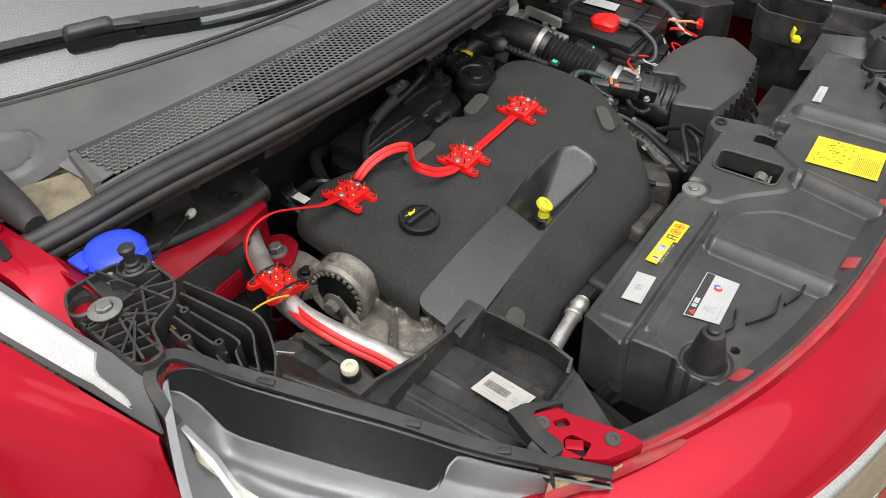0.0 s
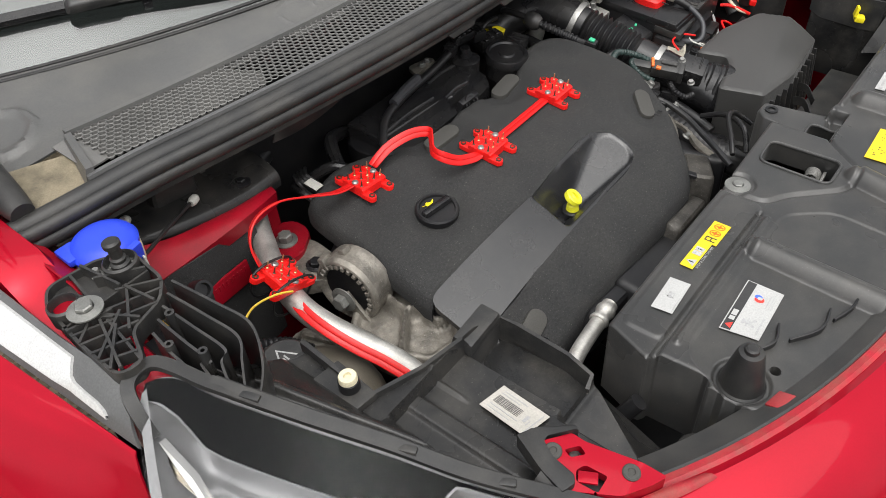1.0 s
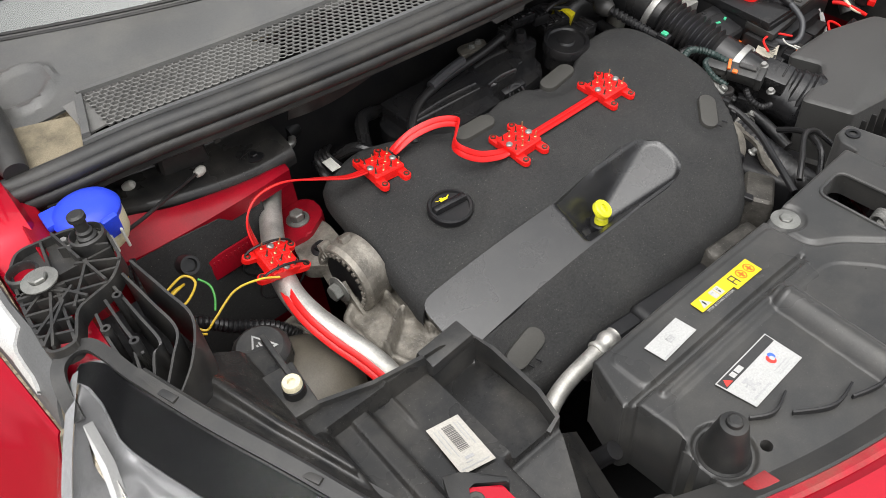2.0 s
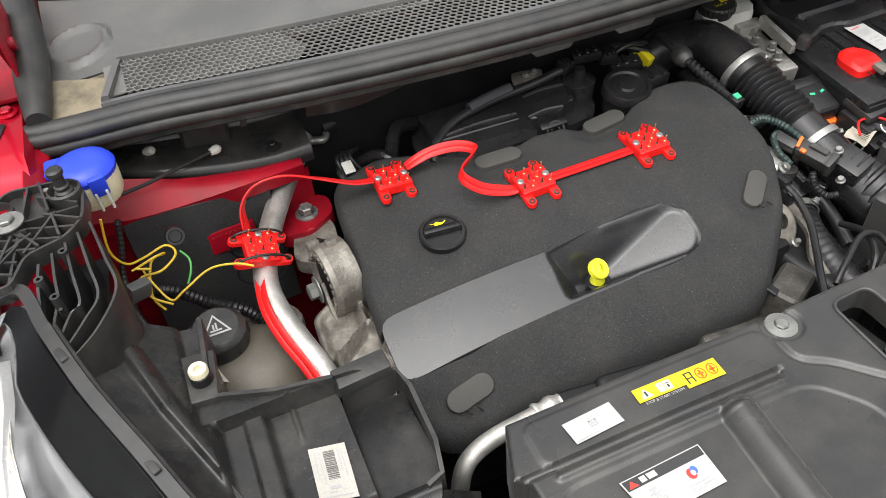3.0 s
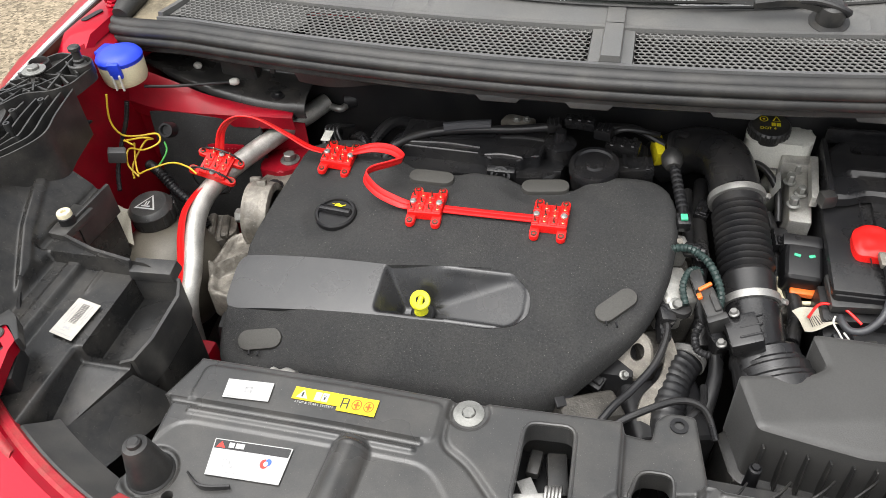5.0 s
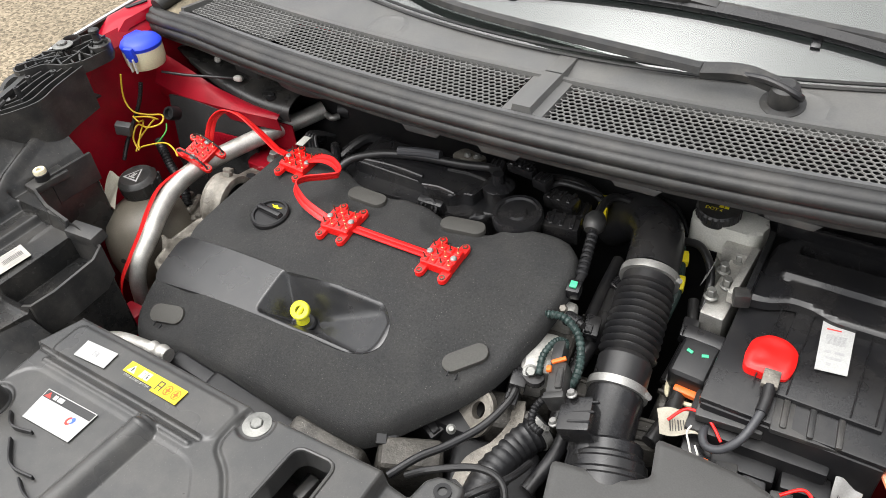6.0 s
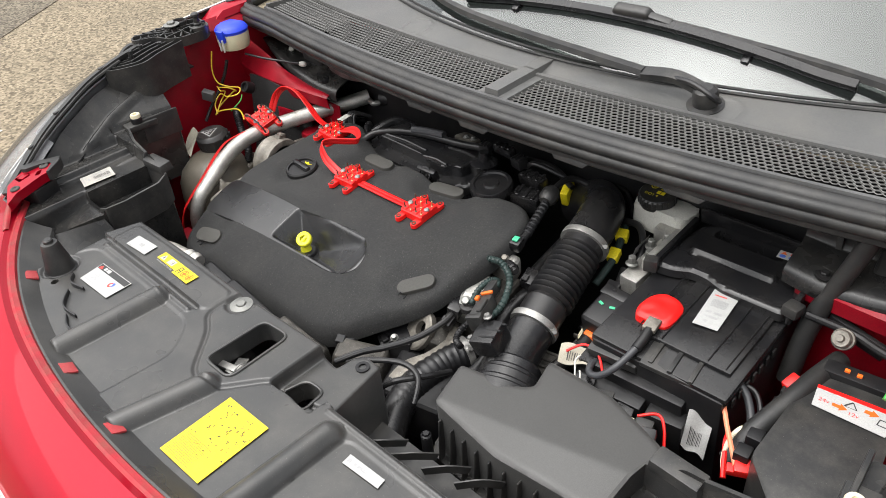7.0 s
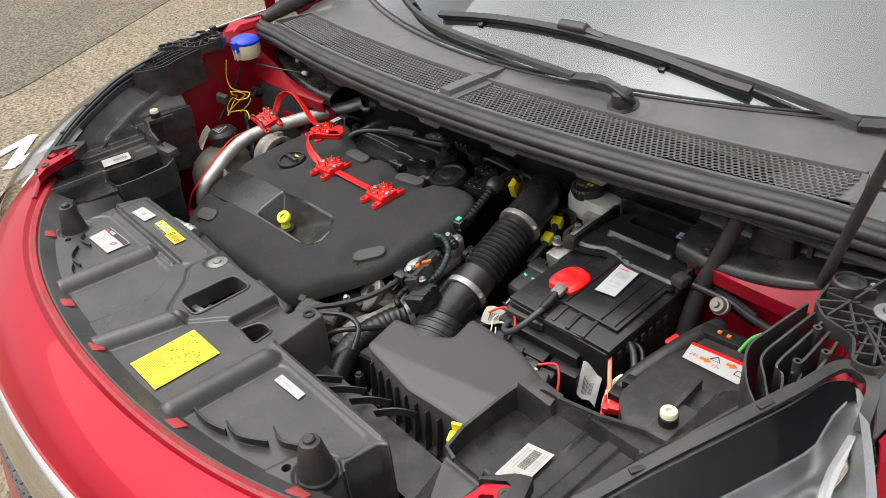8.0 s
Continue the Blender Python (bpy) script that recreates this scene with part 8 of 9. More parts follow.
box(bm, (0.276, 0.068, 0.902), (0.05, 0.02, 0.03), 0.004, (14, 0, -3))
part("plug_collar", bm, M_SATIN, plug)
bm = B()
box(bm, (0.279, 0.008, 0.875), (0.034, 0.012, 0.010), 0.003, (14, 0, -3))
part("plug_lever", bm, M_ORANGE, plug, "orange locking lever")
bm = B()
tube(bm, [(0.252, 0.035, 0.872), (0.254, 0.008, 0.866), (0.264, 0.000, 0.864), (0.292, 0.000, 0.865), (0.301, 0.010, 0.868), (0.301, 0.035, 0.872)], 0.003, seg=8)
part("plug_seal", bm, M_BEIGE, plug)
for k in (-1, 1):
    bm = B()
    box(bm, (0.276 + 0.009 * k, 0.038, 0.9125), (0.008, 0.004, 0.002), 0.0006, (14, 0, 20 * k))
    part("plug_arrow", bm, M_GREEN, plug)


# ---- top and side of the engine ----
head = thing("valve_cover", (-0.17, 0.15, 0.86), "black plastic valve cover behind the foam cover", "valve cover")
bm = B()
prism(bm, round_corners([(-0.310, 0.108), (-0.275, 0.100), (-0.10, 0.103), (-0.060, 0.112), (-0.045, 0.150), (-0.055, 0.205), (-0.31, 0.205), (-0.325, 0.16)], 0.018, 4), 0.86, 0.946, 0.010, seg=3)
part("cover_body", bm, M_SATIN, head)
bm = B()
prism(bm, round_corners([(-0.300, 0.132), (-0.170, 0.128), (-0.160, 0.118), (-0.112, 0.118), (-0.104, 0.130), (-0.085, 0.132), (-0.072, 0.205), (-0.300, 0.205)], 0.006, 3), 0.940, 0.966, 0.004, seg=3)
part("cover_crown", bm, M_SATIN, head, "raised glossy crown of the valve cover")
for x0, x1, y in ((-0.285, -0.175, 0.140), (-0.165, -0.110, 0.124), (-0.150, -0.080, 0.172)):
    bm = B()
    tube(bm, [(x0, y, 0.9655), ((x0 + x1) / 2, y + 0.003, 0.9665), (x1, y, 0.9655)], 0.0035, seg=10)
    part("moulded_rib", bm, M_SATIN, head)
bm = B()
box(bm, (-0.137, 0.106, 0.945), (0.042, 0.012, 0.036), 0.004, (20, 0, 0))
part("coil_seat", bm, M_DEEP, head)
bm = B()
lathe(bm, [(0.005, 0.006), (0.007, 0.006), (0.007, 0.002), (0.011, 0.002), (0.011, 0.007), (0.0145, 0.007), (0.0145, 0.0), (0, 0), (0, 0.001), (0.005, 0.001)], (-0.137, 0.099, 0.950), (0, -0.85, 0.5), 26)
part("coil_ring", bm, M_SATIN, head, "round black ringed plug")
bm = B()
lathe(bm, [(0, 0.010), (0.012, 0.010), (0.014, 0.007), (0.027, 0.007), (0.029, 0.010), (0.034, 0.010), (0.036, 0.006), (0.036, -0.004), (0.033, -0.006), (0.033, -0.03), (0, -0.03)], (-0.0066, 0.122, 0.961), (0, -0.12, 1), 36)
part("separator_lid", bm, M_SATIN, head, "round black ribbed lid")
bm = B()
lathe(bm, [(0, 0.0), (0.022, 0.0), (0.024, 0.03), (0.018, 0.034), (0.010, 0.036), (0.008, 0.05), (0, 0.05)], (-0.06, 0.165, 0.94), (0, 0, 1), 26)
part("sensor_tower", bm, M_SATIN, head)
for k, (c, sz, r) in enumerate((((-0.072, 0.185, 0.985), (0.022, 0.018, 0.016), 10), ((-0.035, 0.190, 0.990), (0.045, 0.016, 0.016), -8), ((0.0, 0.186, 0.980), (0.026, 0.020, 0.018), -14), ((0.030, 0.185, 0.955), (0.05, 0.024, 0.022), -10), ((0.050, 0.196, 0.930), (0.034, 0.03, 0.03), 6), ((0.05, 0.145, 0.945), (0.05, 0.03, 0.03), 10))):
    bm = B()
    box(bm, c, sz, 0.004, (8, 0, r))
    for j in range(3):
        box(bm, (c[0] - sz[0] * 0.3 + sz[0] * 0.3 * j, c[1], c[2] + sz[2] * 0.5), (sz[0] * 0.12, sz[1] * 0.9, 0.004), 0.001, (8, 0, r), seg=1)
    part("connector", bm, M_SATIN if k % 2 else M_DEEP, head)
wire([(-0.315, 0.105, 0.955), (-0.30, 0.130, 0.968), (-0.26, 0.158, 0.972), (-0.20, 0.172, 0.975), (-0.13, 0.178, 0.978), (-0.08, 0.182, 0.984)], 0.0065, M_HOSE, "fuel_hose", "black fuel hose along the valve cover", "engine hoses", 12)
bm = B()
tube(bm, [(-0.235, 0.166, 0.979), (-0.20, 0.173, 0.982), (-0.165, 0.177, 0.984)], 0.0075, seg=10)
tagged(part("hose_sleeve", bm, M_WGREY), "grey sleeve on the fuel hose", "sleeve")
bm = B()
prism(bm, round_corners([(-0.155, 0.19), (-0.11, 0.182), (-0.10, 0.205), (-0.145, 0.215)], 0.006), 0.975, 0.981, 0.002)
tagged(part("heat_shield", bm, M_CAST), "small tarnished metal shield behind the engine", "heat shield")
for p in ((-0.13, 0.198, 0.981), (-0.115, 0.20, 0.981)):
    bm = B()
    hexbolt(bm, p, (0, 0, 1), 0.004, 0.004, 0.006)
    tagged(part("shield_bolt", bm, M_ZINC), "small bolt on the metal shield", "bolt", "shield bolts")
# dark clutter towards the firewall
for k, (a, b, c, r) in enumerate((((-0.36, 0.16, 0.93), (-0.33, 0.21, 0.95), (-0.28, 0.23, 0.93), 0.010), ((-0.40, 0.20, 0.92), (-0.37, 0.17, 0.945), (-0.345, 0.14, 0.93), 0.008), ((-0.02, 0.21, 0.97), (0.04, 0.225, 0.965), (0.09, 0.21, 0.95), 0.006), ((0.0, 0.20, 0.96), (0.03, 0.19, 0.985), (0.08, 0.205, 0.97), 0.004), ((0.13, 0.24, 0.96), (0.17, 0.245, 0.955), (0.20, 0.225, 0.93), 0.004), ((-0.42, 0.20, 0.93), (-0.43, 0.165, 0.94), (-0.42, 0.14, 0.92), 0.006))):
    wire([a, b, c], r, M_HOSE, "engine_hose", "black rubber hose behind the engine", "engine hoses", 10)
for k in range(4):
    wire([(-0.425 + 0.008 * k, 0.16, 0.935), (-0.43 + 0.006 * k, 0.175, 0.955), (-0.415 + 0.007 * k, 0.20, 0.945)], 0.003, M_DEEP, "black_wire", "thin black wires bunched beside the cover", "bunched wires")
bm = B()
sheet(bm, lambda u, v: V(-0.428 + 0.014 * u, 0.140 + 0.024 * v, 0.955 + 0.002 * v), 3, 3, 0.001)
tagged(part("white_tape", bm, M_WTANK), "short white tape on the wires", "tape")
bm = B()
lathe(bm, [(0, 0.0), (0.045, 0.0), (0.05, 0.012), (0.05, 0.05), (0, 0.05)], (-0.455, 0.06, 0.86), (1, 0.1, 0.0), 32)
tagged(part("belt_cover", bm, M_DEEP), "black belt cover under the foam edge", "belt cover")

# yellow-clipped pressure line running to the intake side
wire([(0.12, 0.215, 0.965), (0.101, 0.203, 0.975), (0.095, 0.178, 0.980), (0.098, 0.142, 0.975), (0.108, 0.10, 0.962), (0.115, 0.065, 0.953), (0.117, 0.042, 0.950)], 0.0055, M_HOSE, "vent_hose", "thin black vent hose with a round joint", "engine hoses", 10)
bm = B()
lathe(bm, [(0, -0.014), (0.010, -0.014), (0.0145, -0.006), (0.0145, 0.006), (0.010, 0.014), (0, 0.014)], (0.098, 0.140, 0.9745), (0.15, -1, -0.3), 24)
tagged(part("hose_joint", bm, M_BLACK), "round black hose joint", "hose joint")
for k in range(8):
    bm = B()
    c = V(0.1035 + 0.0016 * k, 0.120 - 0.008 * k, 0.9685 - 0.0022 * k)
    lathe(bm, [(0.0055, -0.003), (0.0075, -0.0015), (0.0075, 0.0015), (0.0055, 0.003)], c, (0.2, -1, -0.1), 16)
    tagged(part("hose_ring", bm, M_HOSE), "ribbed section of the vent hose", "hose ring", "vent hose rings")
bm = B()
box(bm, (0.117, 0.036, 0.950), (0.018, 0.020, 0.018), 0.004, (10, 0, 8))
tagged(part("vent_plug", bm, M_SATIN), "black hose plug with a green tab", "hose plug")
bm = B()
box(bm, (0.117, 0.034, 0.9605), (0.009, 0.010, 0.003), 0.001, (10, 0, 8))
tagged(part("green_tab", bm, M_GREEN), "small green locking tab", "tab")
for c, sz, r in (((0.081, 0.212, 0.938), (0.014, 0.036, 0.032), 15), ((0.205, 0.185, 0.918), (0.020, 0.018, 0.018), 20), ((0.214, 0.150, 0.905), (0.018, 0.022, 0.016), 10)):
    bm = B()
    box(bm, c, sz, 0.004, (20, 0, r))
    tagged(part("yellow_clip", bm, M_YELLOW), "bright yellow connector clip beside the intake", "clip", "yellow clips")
wire([(0.20, 0.20, 0.925), (0.212, 0.165, 0.912), (0.218, 0.135, 0.90), (0.215, 0.10, 0.88)], 0.006, M_SLEEVE, "conduit", "dark conduit with yellow clips", "intake conduits", 10)

# right flank of the engine below the cover
flank = thing("engine_flank", (0.11, -0.10, 0.78), "tarnished aluminium engine castings beside the cover", "engine casting")
for c, sz, r, m in (((0.10, -0.02, 0.845), (0.07, 0.12, 0.10), 8, M_DARKCAST), ((0.085, -0.11, 0.82), (0.05, 0.06, 0.10), 25, M_DARKCAST), ((0.02, -0.215, 0.825), (0.09, 0.05, 0.08), 30, M_DARKCAST), ((-0.08, -0.245, 0.835), (0.12, 0.03, 0.05), 3, M_DARKCAST), ((0.108, -0.045, 0.890), (0.052, 0.070, 0.058), 22, M_ALU), ((0.106, 0.022, 0.912), (0.044, 0.034, 0.040), 10, M_ALU), ((0.11, -0.18, 0.80), (0.12, 0.10, 0.08), 20, M_DEEP), ((-0.25, -0.245, 0.83), (0.22, 0.03, 0.06), 0, M_DEEP), ((-0.15, -0.252, 0.80), (0.3, 0.05, 0.1), 0, M_DEEP)):
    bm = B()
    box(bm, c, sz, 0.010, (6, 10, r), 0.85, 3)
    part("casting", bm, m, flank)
bm = B()
e_c, e_n = V(0.071, -0.135, 0.871), V(-0.10, -0.72, 0.68).normalized()
ex = e_n.cross(V(0, 0, 1)).normalized()
ey = ex.cross(e_n)
em = Matrix((ex, ey, e_n)).transposed().to_4x4()
em.translation = e_c
out = [(0.023 * math.cos(a), 0.031 * math.sin(a)) for a in [2 * math.pi * i / 28 for i in range(28)]]
hole = [(-0.003 + 0.0085 * math.cos(a), 0.006 + 0.0110 * math.sin(a)) for a in [2 * math.pi * i / 28 for i in range(28)]]
rings = [[bm.verts.new(em @ V(x, y, z)) for x, y in ring] for ring, z in ((out, -0.006), (out, 0.004), ([(x * 0.88, y * 0.9) for x, y in out], 0.006), (hole, 0.006), (hole, -0.006))]
for a, b in zip(rings, rings[1:] + rings[:1]):
    for i in range(28):
        bm.faces.new((a[i], a[(i + 1) % 28], b[(i + 1) % 28], b[i]))
part("lifting_eye", bm, M_CAST, flank, "grey cast lifting eye")
bm = B()
tube(bm, [(0.107, -0.094, 0.868), (0.116, -0.123, 0.862), (0.110, -0.158, 0.858), (0.091, -0.186, 0.850), (0.088, -0.214, 0.840)], 0, n=6, section=(0.0085, 0.003), up=(0.1, -0.4, 0.9))
part("shield_strip", bm, M_CAST, flank, "dull aluminium strip along the engine")
bm = B()
cyl(bm, (0.122, 0.006, 0.930), (0.142, -0.002, 0.936), 0.010, 0.009, 18, 0.002)
cyl(bm, (0.142, -0.002, 0.936), (0.148, -0.005, 0.938), 0.006, 0.005, 14, 0.001)
part("sensor_cup", bm, M_SATIN, flank, "black round sensor on the casting")
bm = B()
prism(bm, capsule((0.106, -0.074), (0.122, -0.082), 0.012), 0.904, 0.912, 0.002)
box(bm, (0.104, -0.090, 0.900), (0.020, 0.022, 0.022), 0.004, (10, 10, 15))
part("plug_bracket", bm, M_SATIN, flank, "black connector bracket")
for k, (c, r) in enumerate((((0.1145, -0.079, 0.912), 0.0062), ((0.090, -0.03, 0.918), 0.005), ((0.06, -0.175, 0.88), 0.004), ((0.112, 0.012, 0.934), 0.005))):
    bm = B()
    hexbolt(bm, c, (0.3, -0.4, 0.85), r, 0.007, r * 1.5)
    part("flank_bolt", bm, M_CAST if k % 2 else M_ZINC, flank)
for k, (c, sz, r) in enumerate((((0.103, -0.103, 0.888), (0.015, 0.030, 0.018), 12), ((0.030, -0.160, 0.849), (0.024, 0.034, 0.020), -25), ((-0.010, -0.205, 0.86), (0.022, 0.05, 0.022), 30))):
    bm = B()
    box(bm, c, sz, 0.004, (15, 10, r))
    box(bm, (c[0], c[1] - sz[1] * 0.3, c[2] + sz[2] * 0.45), (sz[0] * 0.6, sz[1] * 0.3, 0.006), 0.001, (15, 10, r), seg=1)
    tagged(part("engine_connector", bm, M_DEEP), "black wiring connector beside the engine", "connector", "engine connectors")


def conduit(pts, r, label, mat=None, group="engine conduits"):
    """A corrugated sleeve: rings along a bent tube."""
    P = spline(pts, 14)
    bm = B()
    L, rows = 0.0, []
    tube(bm, P, lambda u: r * (1 + 0.16 * math.sin(u * len(P) * 2.2)), seg=10, n=1)
    return tagged(part("conduit", bm, mat or M_SLEEVE), label, "conduit", group)


conduit([(0.1025, -0.0143, 0.946), (0.125, -0.010, 0.946), (0.148, -0.020, 0.938), (0.162, -0.042, 0.928), (0.167, -0.068, 0.918), (0.160, -0.092, 0.910)], 0.0050, "corrugated conduit with green thread by the flow meter")
conduit([(0.126, -0.080, 0.915), (0.121, -0.058, 0.924), (0.127, -0.038, 0.932), (0.138, -0.034, 0.933), (0.142, -0.042, 0.930)], 0.0042, "corrugated conduit looped in front of the flow meter")
conduit([(0.146, -0.100, 0.908), (0.139, -0.115, 0.900), (0.143, -0.132, 0.894), (0.158, -0.138, 0.893)], 0.0045, "black corrugated conduit under the flow sensor", M_DEEP)
wire([(0.104, -0.092, 0.900), (0.106, -0.118, 0.896), (0.094, -0.160, 0.890), (0.070, -0.200, 0.886), (0.050, -0.228, 0.886), (0.030, -0.262, 0.88)], 0.0048, M_HOSE, "engine_cable", "black cable along the engine flank", "engine hoses", 10)
wire([(0.05, -0.255, 0.885), (0.075, -0.24, 0.895), (0.12, -0.215, 0.898), (0.15, -0.215, 0.89), (0.165, -0.24, 0.87)], 0.0042, M_HOSE, "engine_cable", "black cable arching to the filter box", "engine hoses", 10)
wire([(0.10, -0.26, 0.86), (0.125, -0.24, 0.885), (0.15, -0.20, 0.88), (0.155, -0.16, 0.86)], 0.0045, M_HOSE, "engine_cable", "black cable beside the filter box", "engine hoses", 10)
bm = B()
tube(bm, [(0.145, -0.33, 0.76), (0.138, -0.28, 0.795), (0.120, -0.235, 0.822), (0.115, -0.190, 0.835), (0.122, -0.140, 0.842), (0.140, -0.100, 0.845)], lambda u: 0.023 * (1 + 0.03 * math.sin(u * 160) * (u > 0.45)), seg=20, n=16)
tagged(part("turbo_hose", bm, M_HOSE), "thick dark ribbed hose in front of the engine", "hose")
bm = B()
lathe(bm, [(0.0235, -0.005), (0.0255, -0.005), (0.0255, 0.005), (0.0235, 0.005)], (0.136, -0.108, 0.8455), (0.35, 1, 0.1), 28)
hexbolt(bm, (0.150, -0.115, 0.866), (0.6, 0, 0.6), 0.004, 0.006, 0.006)
tagged(part("hose_clamp", bm, M_STEEL), "steel clamp on the thick hose", "hose clamp")
for k, mt in enumerate((M_WTANK, M_GREEN, M_WYEL, M_WTANK)):
    wire([(0.026 + 0.0035 * k, -0.146 + 0.003 * k, 0.862), (0.030 + 0.0035 * k, -0.151 + 0.003 * k, 0.862), (0.034 + 0.0035 * k, -0.158 + 0.003 * k, 0.857)], 0.0010, mt, "thin_wire", "thin coloured wire at a plug", "thin wires", 6)

# hoses and castings deep between the cover, the intake hose and the battery
for k, (pts, r) in enumerate((([(0.150, 0.19, 0.90), (0.145, 0.12, 0.895), (0.150, 0.05, 0.885), (0.146, -0.02, 0.872), (0.155, -0.09, 0.850)], 0.011), ([(0.128, 0.16, 0.905), (0.130, 0.10, 0.898), (0.134, 0.05, 0.892)], 0.008),
                              ([(0.165, -0.06, 0.868), (0.172, -0.12, 0.850), (0.160, -0.18, 0.835)], 0.009), ([(0.255, 0.10, 0.880), (0.262, 0.04, 0.872), (0.270, -0.02, 0.865), (0.262, -0.07, 0.860)], 0.010),
                              ([(0.240, 0.14, 0.895), (0.252, 0.09, 0.880), (0.248, 0.02, 0.862)], 0.007), ([(0.19, 0.205, 0.93), (0.225, 0.20, 0.935), (0.250, 0.17, 0.918), (0.255, 0.13, 0.890)], 0.0055))):
    wire(pts, r, M_HOSE, "engine_hose", "black hose between the engine and the battery", "deep hoses", 12)
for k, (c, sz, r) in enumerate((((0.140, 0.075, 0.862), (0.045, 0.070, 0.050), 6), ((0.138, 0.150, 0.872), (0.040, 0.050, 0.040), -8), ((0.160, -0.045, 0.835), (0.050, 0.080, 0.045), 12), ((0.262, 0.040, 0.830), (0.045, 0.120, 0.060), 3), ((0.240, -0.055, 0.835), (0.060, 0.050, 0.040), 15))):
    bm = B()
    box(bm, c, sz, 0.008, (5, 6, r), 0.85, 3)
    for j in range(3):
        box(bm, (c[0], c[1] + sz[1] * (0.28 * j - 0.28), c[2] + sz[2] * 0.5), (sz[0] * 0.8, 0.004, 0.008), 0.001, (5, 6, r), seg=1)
    tagged(part("ribbed_casting", bm, M_DARKCAST), "dark ribbed metal casting deep beside the engine", "engine casting", "deep castings")
for k, (c, r) in enumerate((((0.146, 0.028, 0.902), 12), ((0.150, 0.118, 0.905), -15), ((0.170, -0.092, 0.868), 30), ((0.252, 0.085, 0.895), 8))):
    bm = B()
    box(bm, c, (0.020, 0.030, 0.018), 0.003, (12, 6, r))
    box(bm, (c[0], c[1] - 0.010, c[2] + 0.009), (0.010, 0.012, 0.005), 0.001, (12, 6, r), seg=1)
    tagged(part("engine_connector", bm, M_SATIN), "black wiring connector beside the engine", "connector", "engine connectors")

# silver pipe beside the front panel
ac = thing("coolant_pipe", (-0.43, -0.28, 0.80), "bent silver aluminium pipe beside the front panel", "pipe")
bm = B()
tube(bm, [(-0.462, -0.285, 0.79), (-0.455, -0.281, 0.85), (-0.440, -0.273, 0.876), (-0.408, -0.266, 0.885), (-0.352, -0.262, 0.888)], 0.0100, seg=18, n=8)
part("pipe_run", bm, M_ALU, ac)
bm = B()
tube(bm, [(-0.358, -0.262, 0.888), (-0.344, -0.261, 0.889), (-0.326, -0.260, 0.889)], lambda u: 0.0112 + 0.0014 * math.sin(12 * u), seg=18, n=8)
part("pipe_joint", bm, M_ALU, ac, "pale crimped pipe joint")
# bits in the gap beside the panel
bm = B()
tube(bm, [(-0.46, -0.33, 0.83), (-0.452, -0.345, 0.87), (-0.44, -0.36, 0.90)], 0.010, seg=12)
tagged(part("gap_hose", bm, M_HOSE), "black hose in the gap beside the panel", "hose")
bm = B()
box(bm, (-0.452, -0.385, 0.80), (0.03, 0.10, 0.05), 0.006, (12, 0, 20))
tagged(part("gap_duct", bm, M_DEEP), "black plastic air duct beside the panel", "duct")
guard = thing("bolt_guard", (-0.4424, -0.4334, 0.84), "black slotted ring round a pale bolt in the gap", "bolt guard")
bm = B()
lathe(bm, [(0.019, -0.02), (0.023, -0.02), (0.023, 0.004), (0.019, 0.004), (0.019, -0.02)], (-0.4424, -0.4334, 0.868), (0, -0.2, 1), 26)
for k in range(8):
    a = 2 * math.pi * k / 8
    box(bm, (-0.4424 + 0.015 * math.cos(a), -0.4334 + 0.015 * math.sin(a), 0.868), (0.012, 0.0025, 0.006), 0.0008, (0, 0, math.degrees(a)), seg=1)
part("slotted_ring", bm, M_BLACK, guard)
bm = B()
lathe(bm, [(0, 0.006), (0.006, 0.006), (0.009, 0.002), (0.010, 0.002), (0.010, -0.05), (0, -0.05)], (-0.4424, -0.4334, 0.868), (0, -0.2, 1), 20)
part("pale_bolt", bm, M_BEIGE, guard, "pale bolt head")
bm = B()
box(bm, (-0.505, -0.26, 0.765), (0.04, 0.16, 0.14), 0.006)
part("body_rail", bm, M_INNER, car, "red body rail below the tray")
# yellow plug in the tray gap
bm = B()
box(bm, (0.462, -0.292, 0.938), (0.018, 0.016, 0.010), 0.003, (10, 0, 25))
box(bm, (0.460, -0.285, 0.950), (0.014, 0.005, 0.018), 0.002, (10, 0, 25))
tagged(part("yellow_plug", bm, M_YELLOW), "bright yellow plastic plug beside the tray", "plug")

# ---- wipers ----
def glass_z(x, y):
    v = max(0.0, (y - glass_foot(x) + 0.012) / 0.80)
    return 1.135 + 0.46 * v + 0.02 * math.sin(math.pi * v)


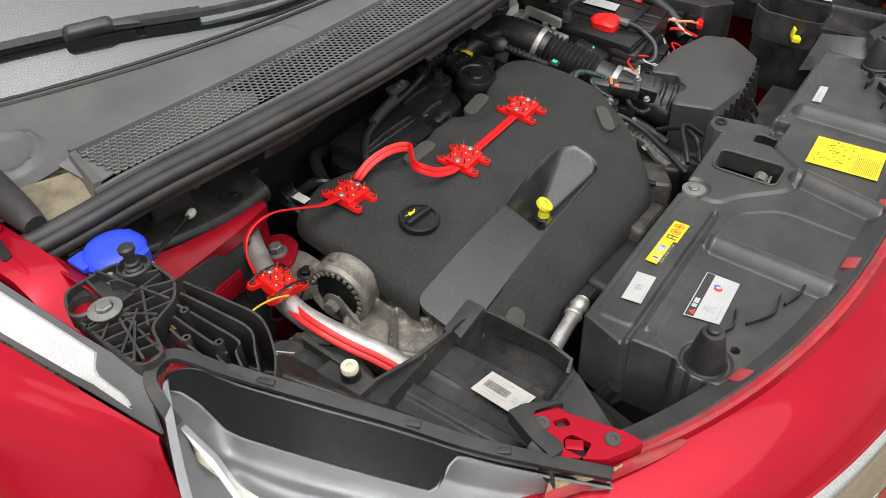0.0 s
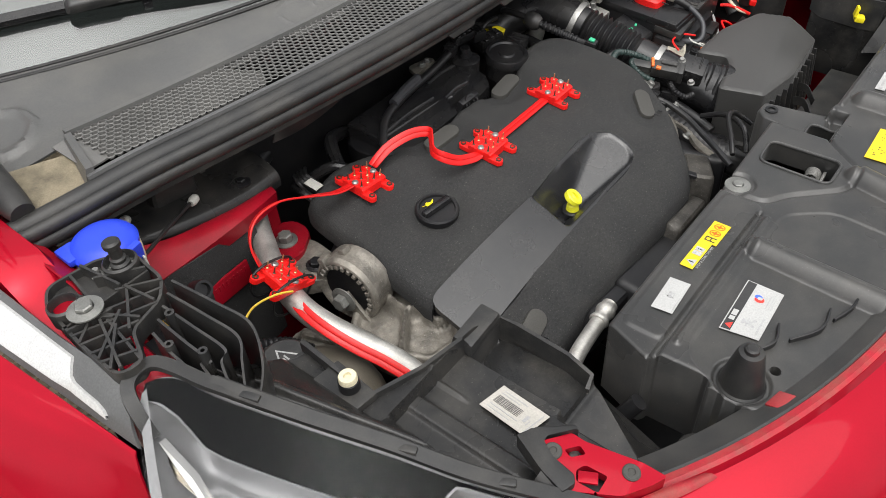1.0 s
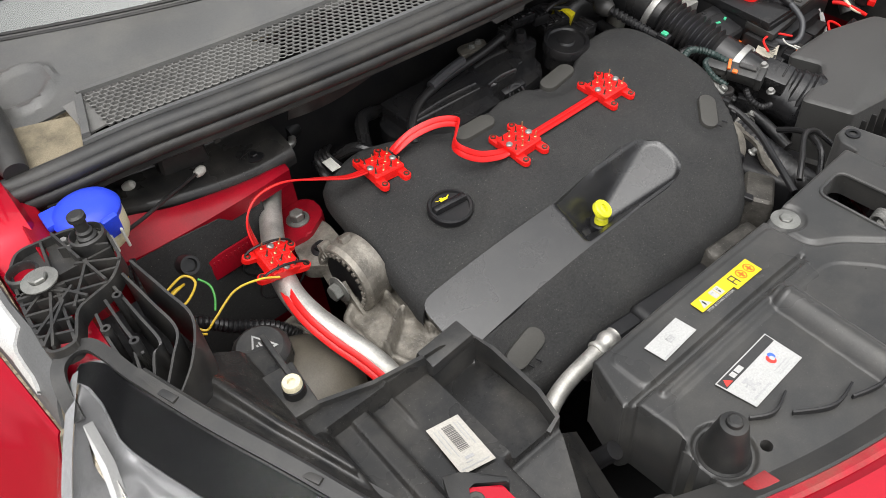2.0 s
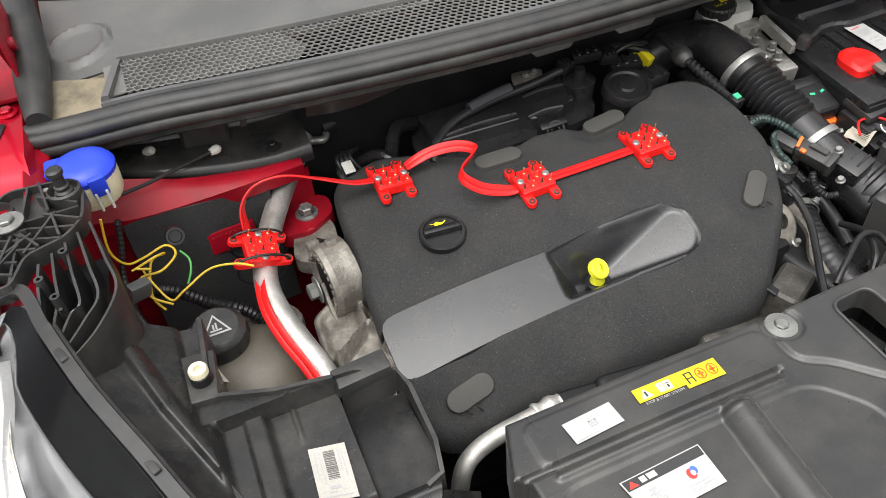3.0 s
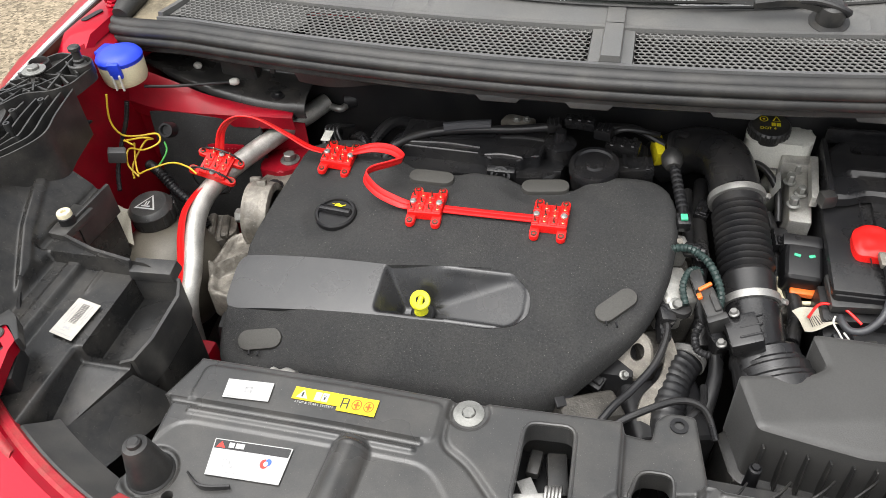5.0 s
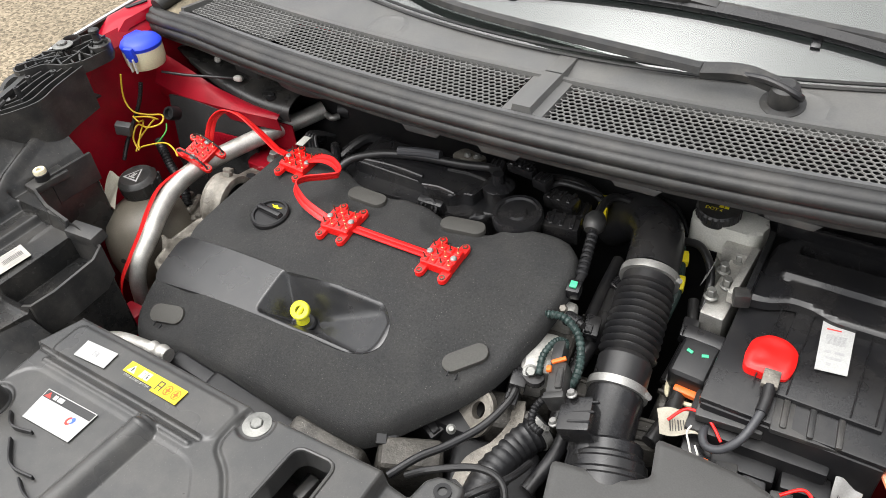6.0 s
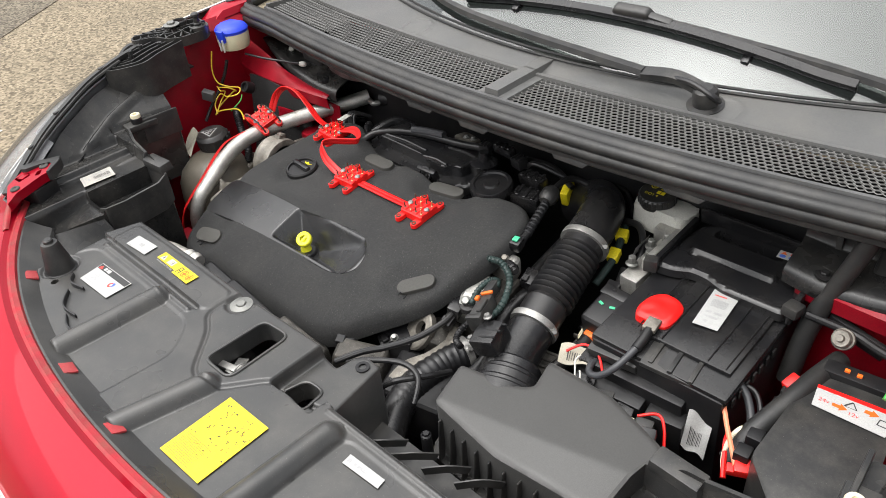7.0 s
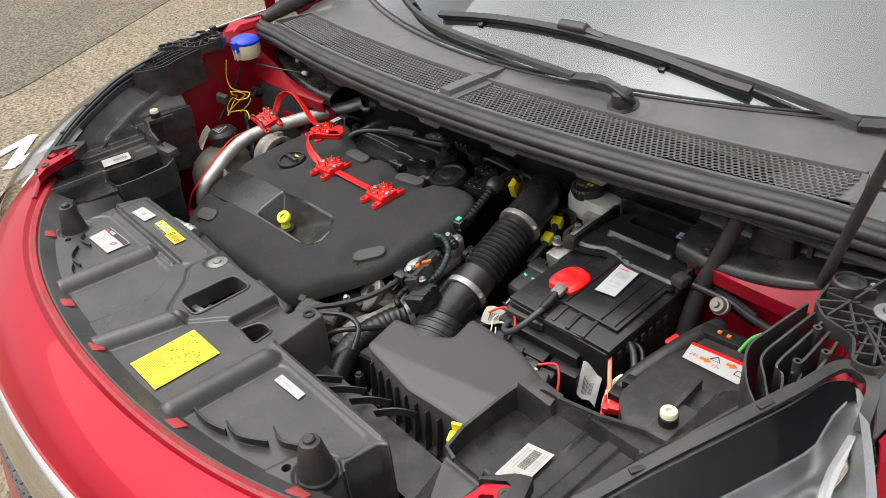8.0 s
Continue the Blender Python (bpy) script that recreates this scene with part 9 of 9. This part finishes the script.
def wiper(pivot, knee, tip, blade, label, via=()):
    ob = thing("wiper", pivot, label, "wiper", "wipers")
    bm = B()
    p = V(*pivot)
    lathe(bm, [(0, 0.022), (0.010, 0.021), (0.016, 0.016), (0.018, 0.008), (0.018, -0.006), (0.026, -0.008), (0.026, -0.012), (0, -0.012)], p, (0, -0.2, 1), 28)
    part("pivot_cap", bm, M_BLACK, ob)
    k, t = V(*knee), V(*tip)
    bm = B()
    tube(bm, [p + V(0, 0, 0.010), p.lerp(k, 0.5) + V(0, 0.004, 0.012), k], 0, n=6, section=(0.0105, 0.005), up=(0, -0.3, 1))
    part("arm_root", bm, M_BLACK, ob)
    bm = B()
    P = spline([k, *(via or [k.lerp(t, 0.4) + V(0, 0.004, 0.006)]), t], 10)
    rows = []
    for i, c in enumerate(P):
        w = 0.0085 - 0.0035 * i / (len(P) - 1)
        rows.append([bm.verts.new(c + V(0, -w, -0.002)), bm.verts.new(c + V(0, -w * 0.7, 0.006)), bm.verts.new(c + V(0, w * 0.7, 0.008)), bm.verts.new(c + V(0, w, 0.0))])
    for a, b in zip(rows, rows[1:]):
        for m in range(4):
            bm.faces.new((a[m], a[(m + 1) % 4], b[(m + 1) % 4], b[m]))
    bm.faces.new(rows[0]); bm.faces.new(rows[-1][::-1])
    part("arm", bm, M_BLACK, ob, "tapered black arm")
    bm = B()
    tube(bm, [p + V(0.018, 0.004, 0.0), p + V(0.016, -0.012, 0.012), p + V(-0.02, -0.008, 0.022), p + V(-0.055, 0.0, 0.018)], 0.0045, seg=10)
    part("washer_tube", bm, M_HOSE, ob)
    a, b = V(*blade[0]), V(*blade[1])
    bm = B()
    run = [a.lerp(b, i / 14) for i in range(15)]
    run = [V(p.x, p.y, max(p.z, glass_z(p.x, p.y) + 0.010)) for p in run]
    tube(bm, run, 0, n=2, section=(0.007, 0.0045), up=(0, -0.5, 0.9))
    bl = part("blade", bm, M_SATIN, ob, "flat black blade")
    bm = B()
    tube(bm, [p + V(0, 0.004, -0.007) for p in run], 0, n=2, section=(0.0015, 0.006), up=(0, -0.5, 0.9))
    part("blade_rubber", bm, M_RUBBER, bl)
    bm = B()
    c = t
    d = math.degrees(math.atan2(b.y - a.y, b.x - a.x))
    c = V(c.x, c.y, max(c.z, glass_z(c.x, c.y) + 0.012))
    box(bm, c + V(0, 0, 0.004), (0.072, 0.022, 0.016), 0.006, (30, 0, d), 0.8, 3)
    box(bm, c + V(0.045 * math.cos(radians(d)), 0.045 * math.sin(radians(d)), -0.001), (0.05, 0.014, 0.010), 0.004, (30, 8, d), 0.9)
    part("blade_joint", bm, M_BLACK, ob)
    for f in (0.18, 0.78):
        bm = B()
        box(bm, a.lerp(b, f) + V(0, -0.002, 0.002), (0.012, 0.018, 0.012), 0.002, (30, 0, d))
        part("blade_clip", bm, M_SATIN, bl)


wiper((0.275, 0.262, 1.138), (0.176, 0.260, 1.154), (-0.500, 0.418, 1.184), ((-0.72, 0.535, 1.186), (-0.36, 0.360, 1.160)), "long black wiper resting at the windscreen foot", ((-0.16, 0.293, 1.158), (-0.33, 0.336, 1.166)))
wiper((0.735, 0.395, 1.130), (0.592, 0.378, 1.142), (0.095, 0.353, 1.196), ((-0.245, 0.336, 1.174), (0.435, 0.362, 1.160)), "black wiper lying across the windscreen")
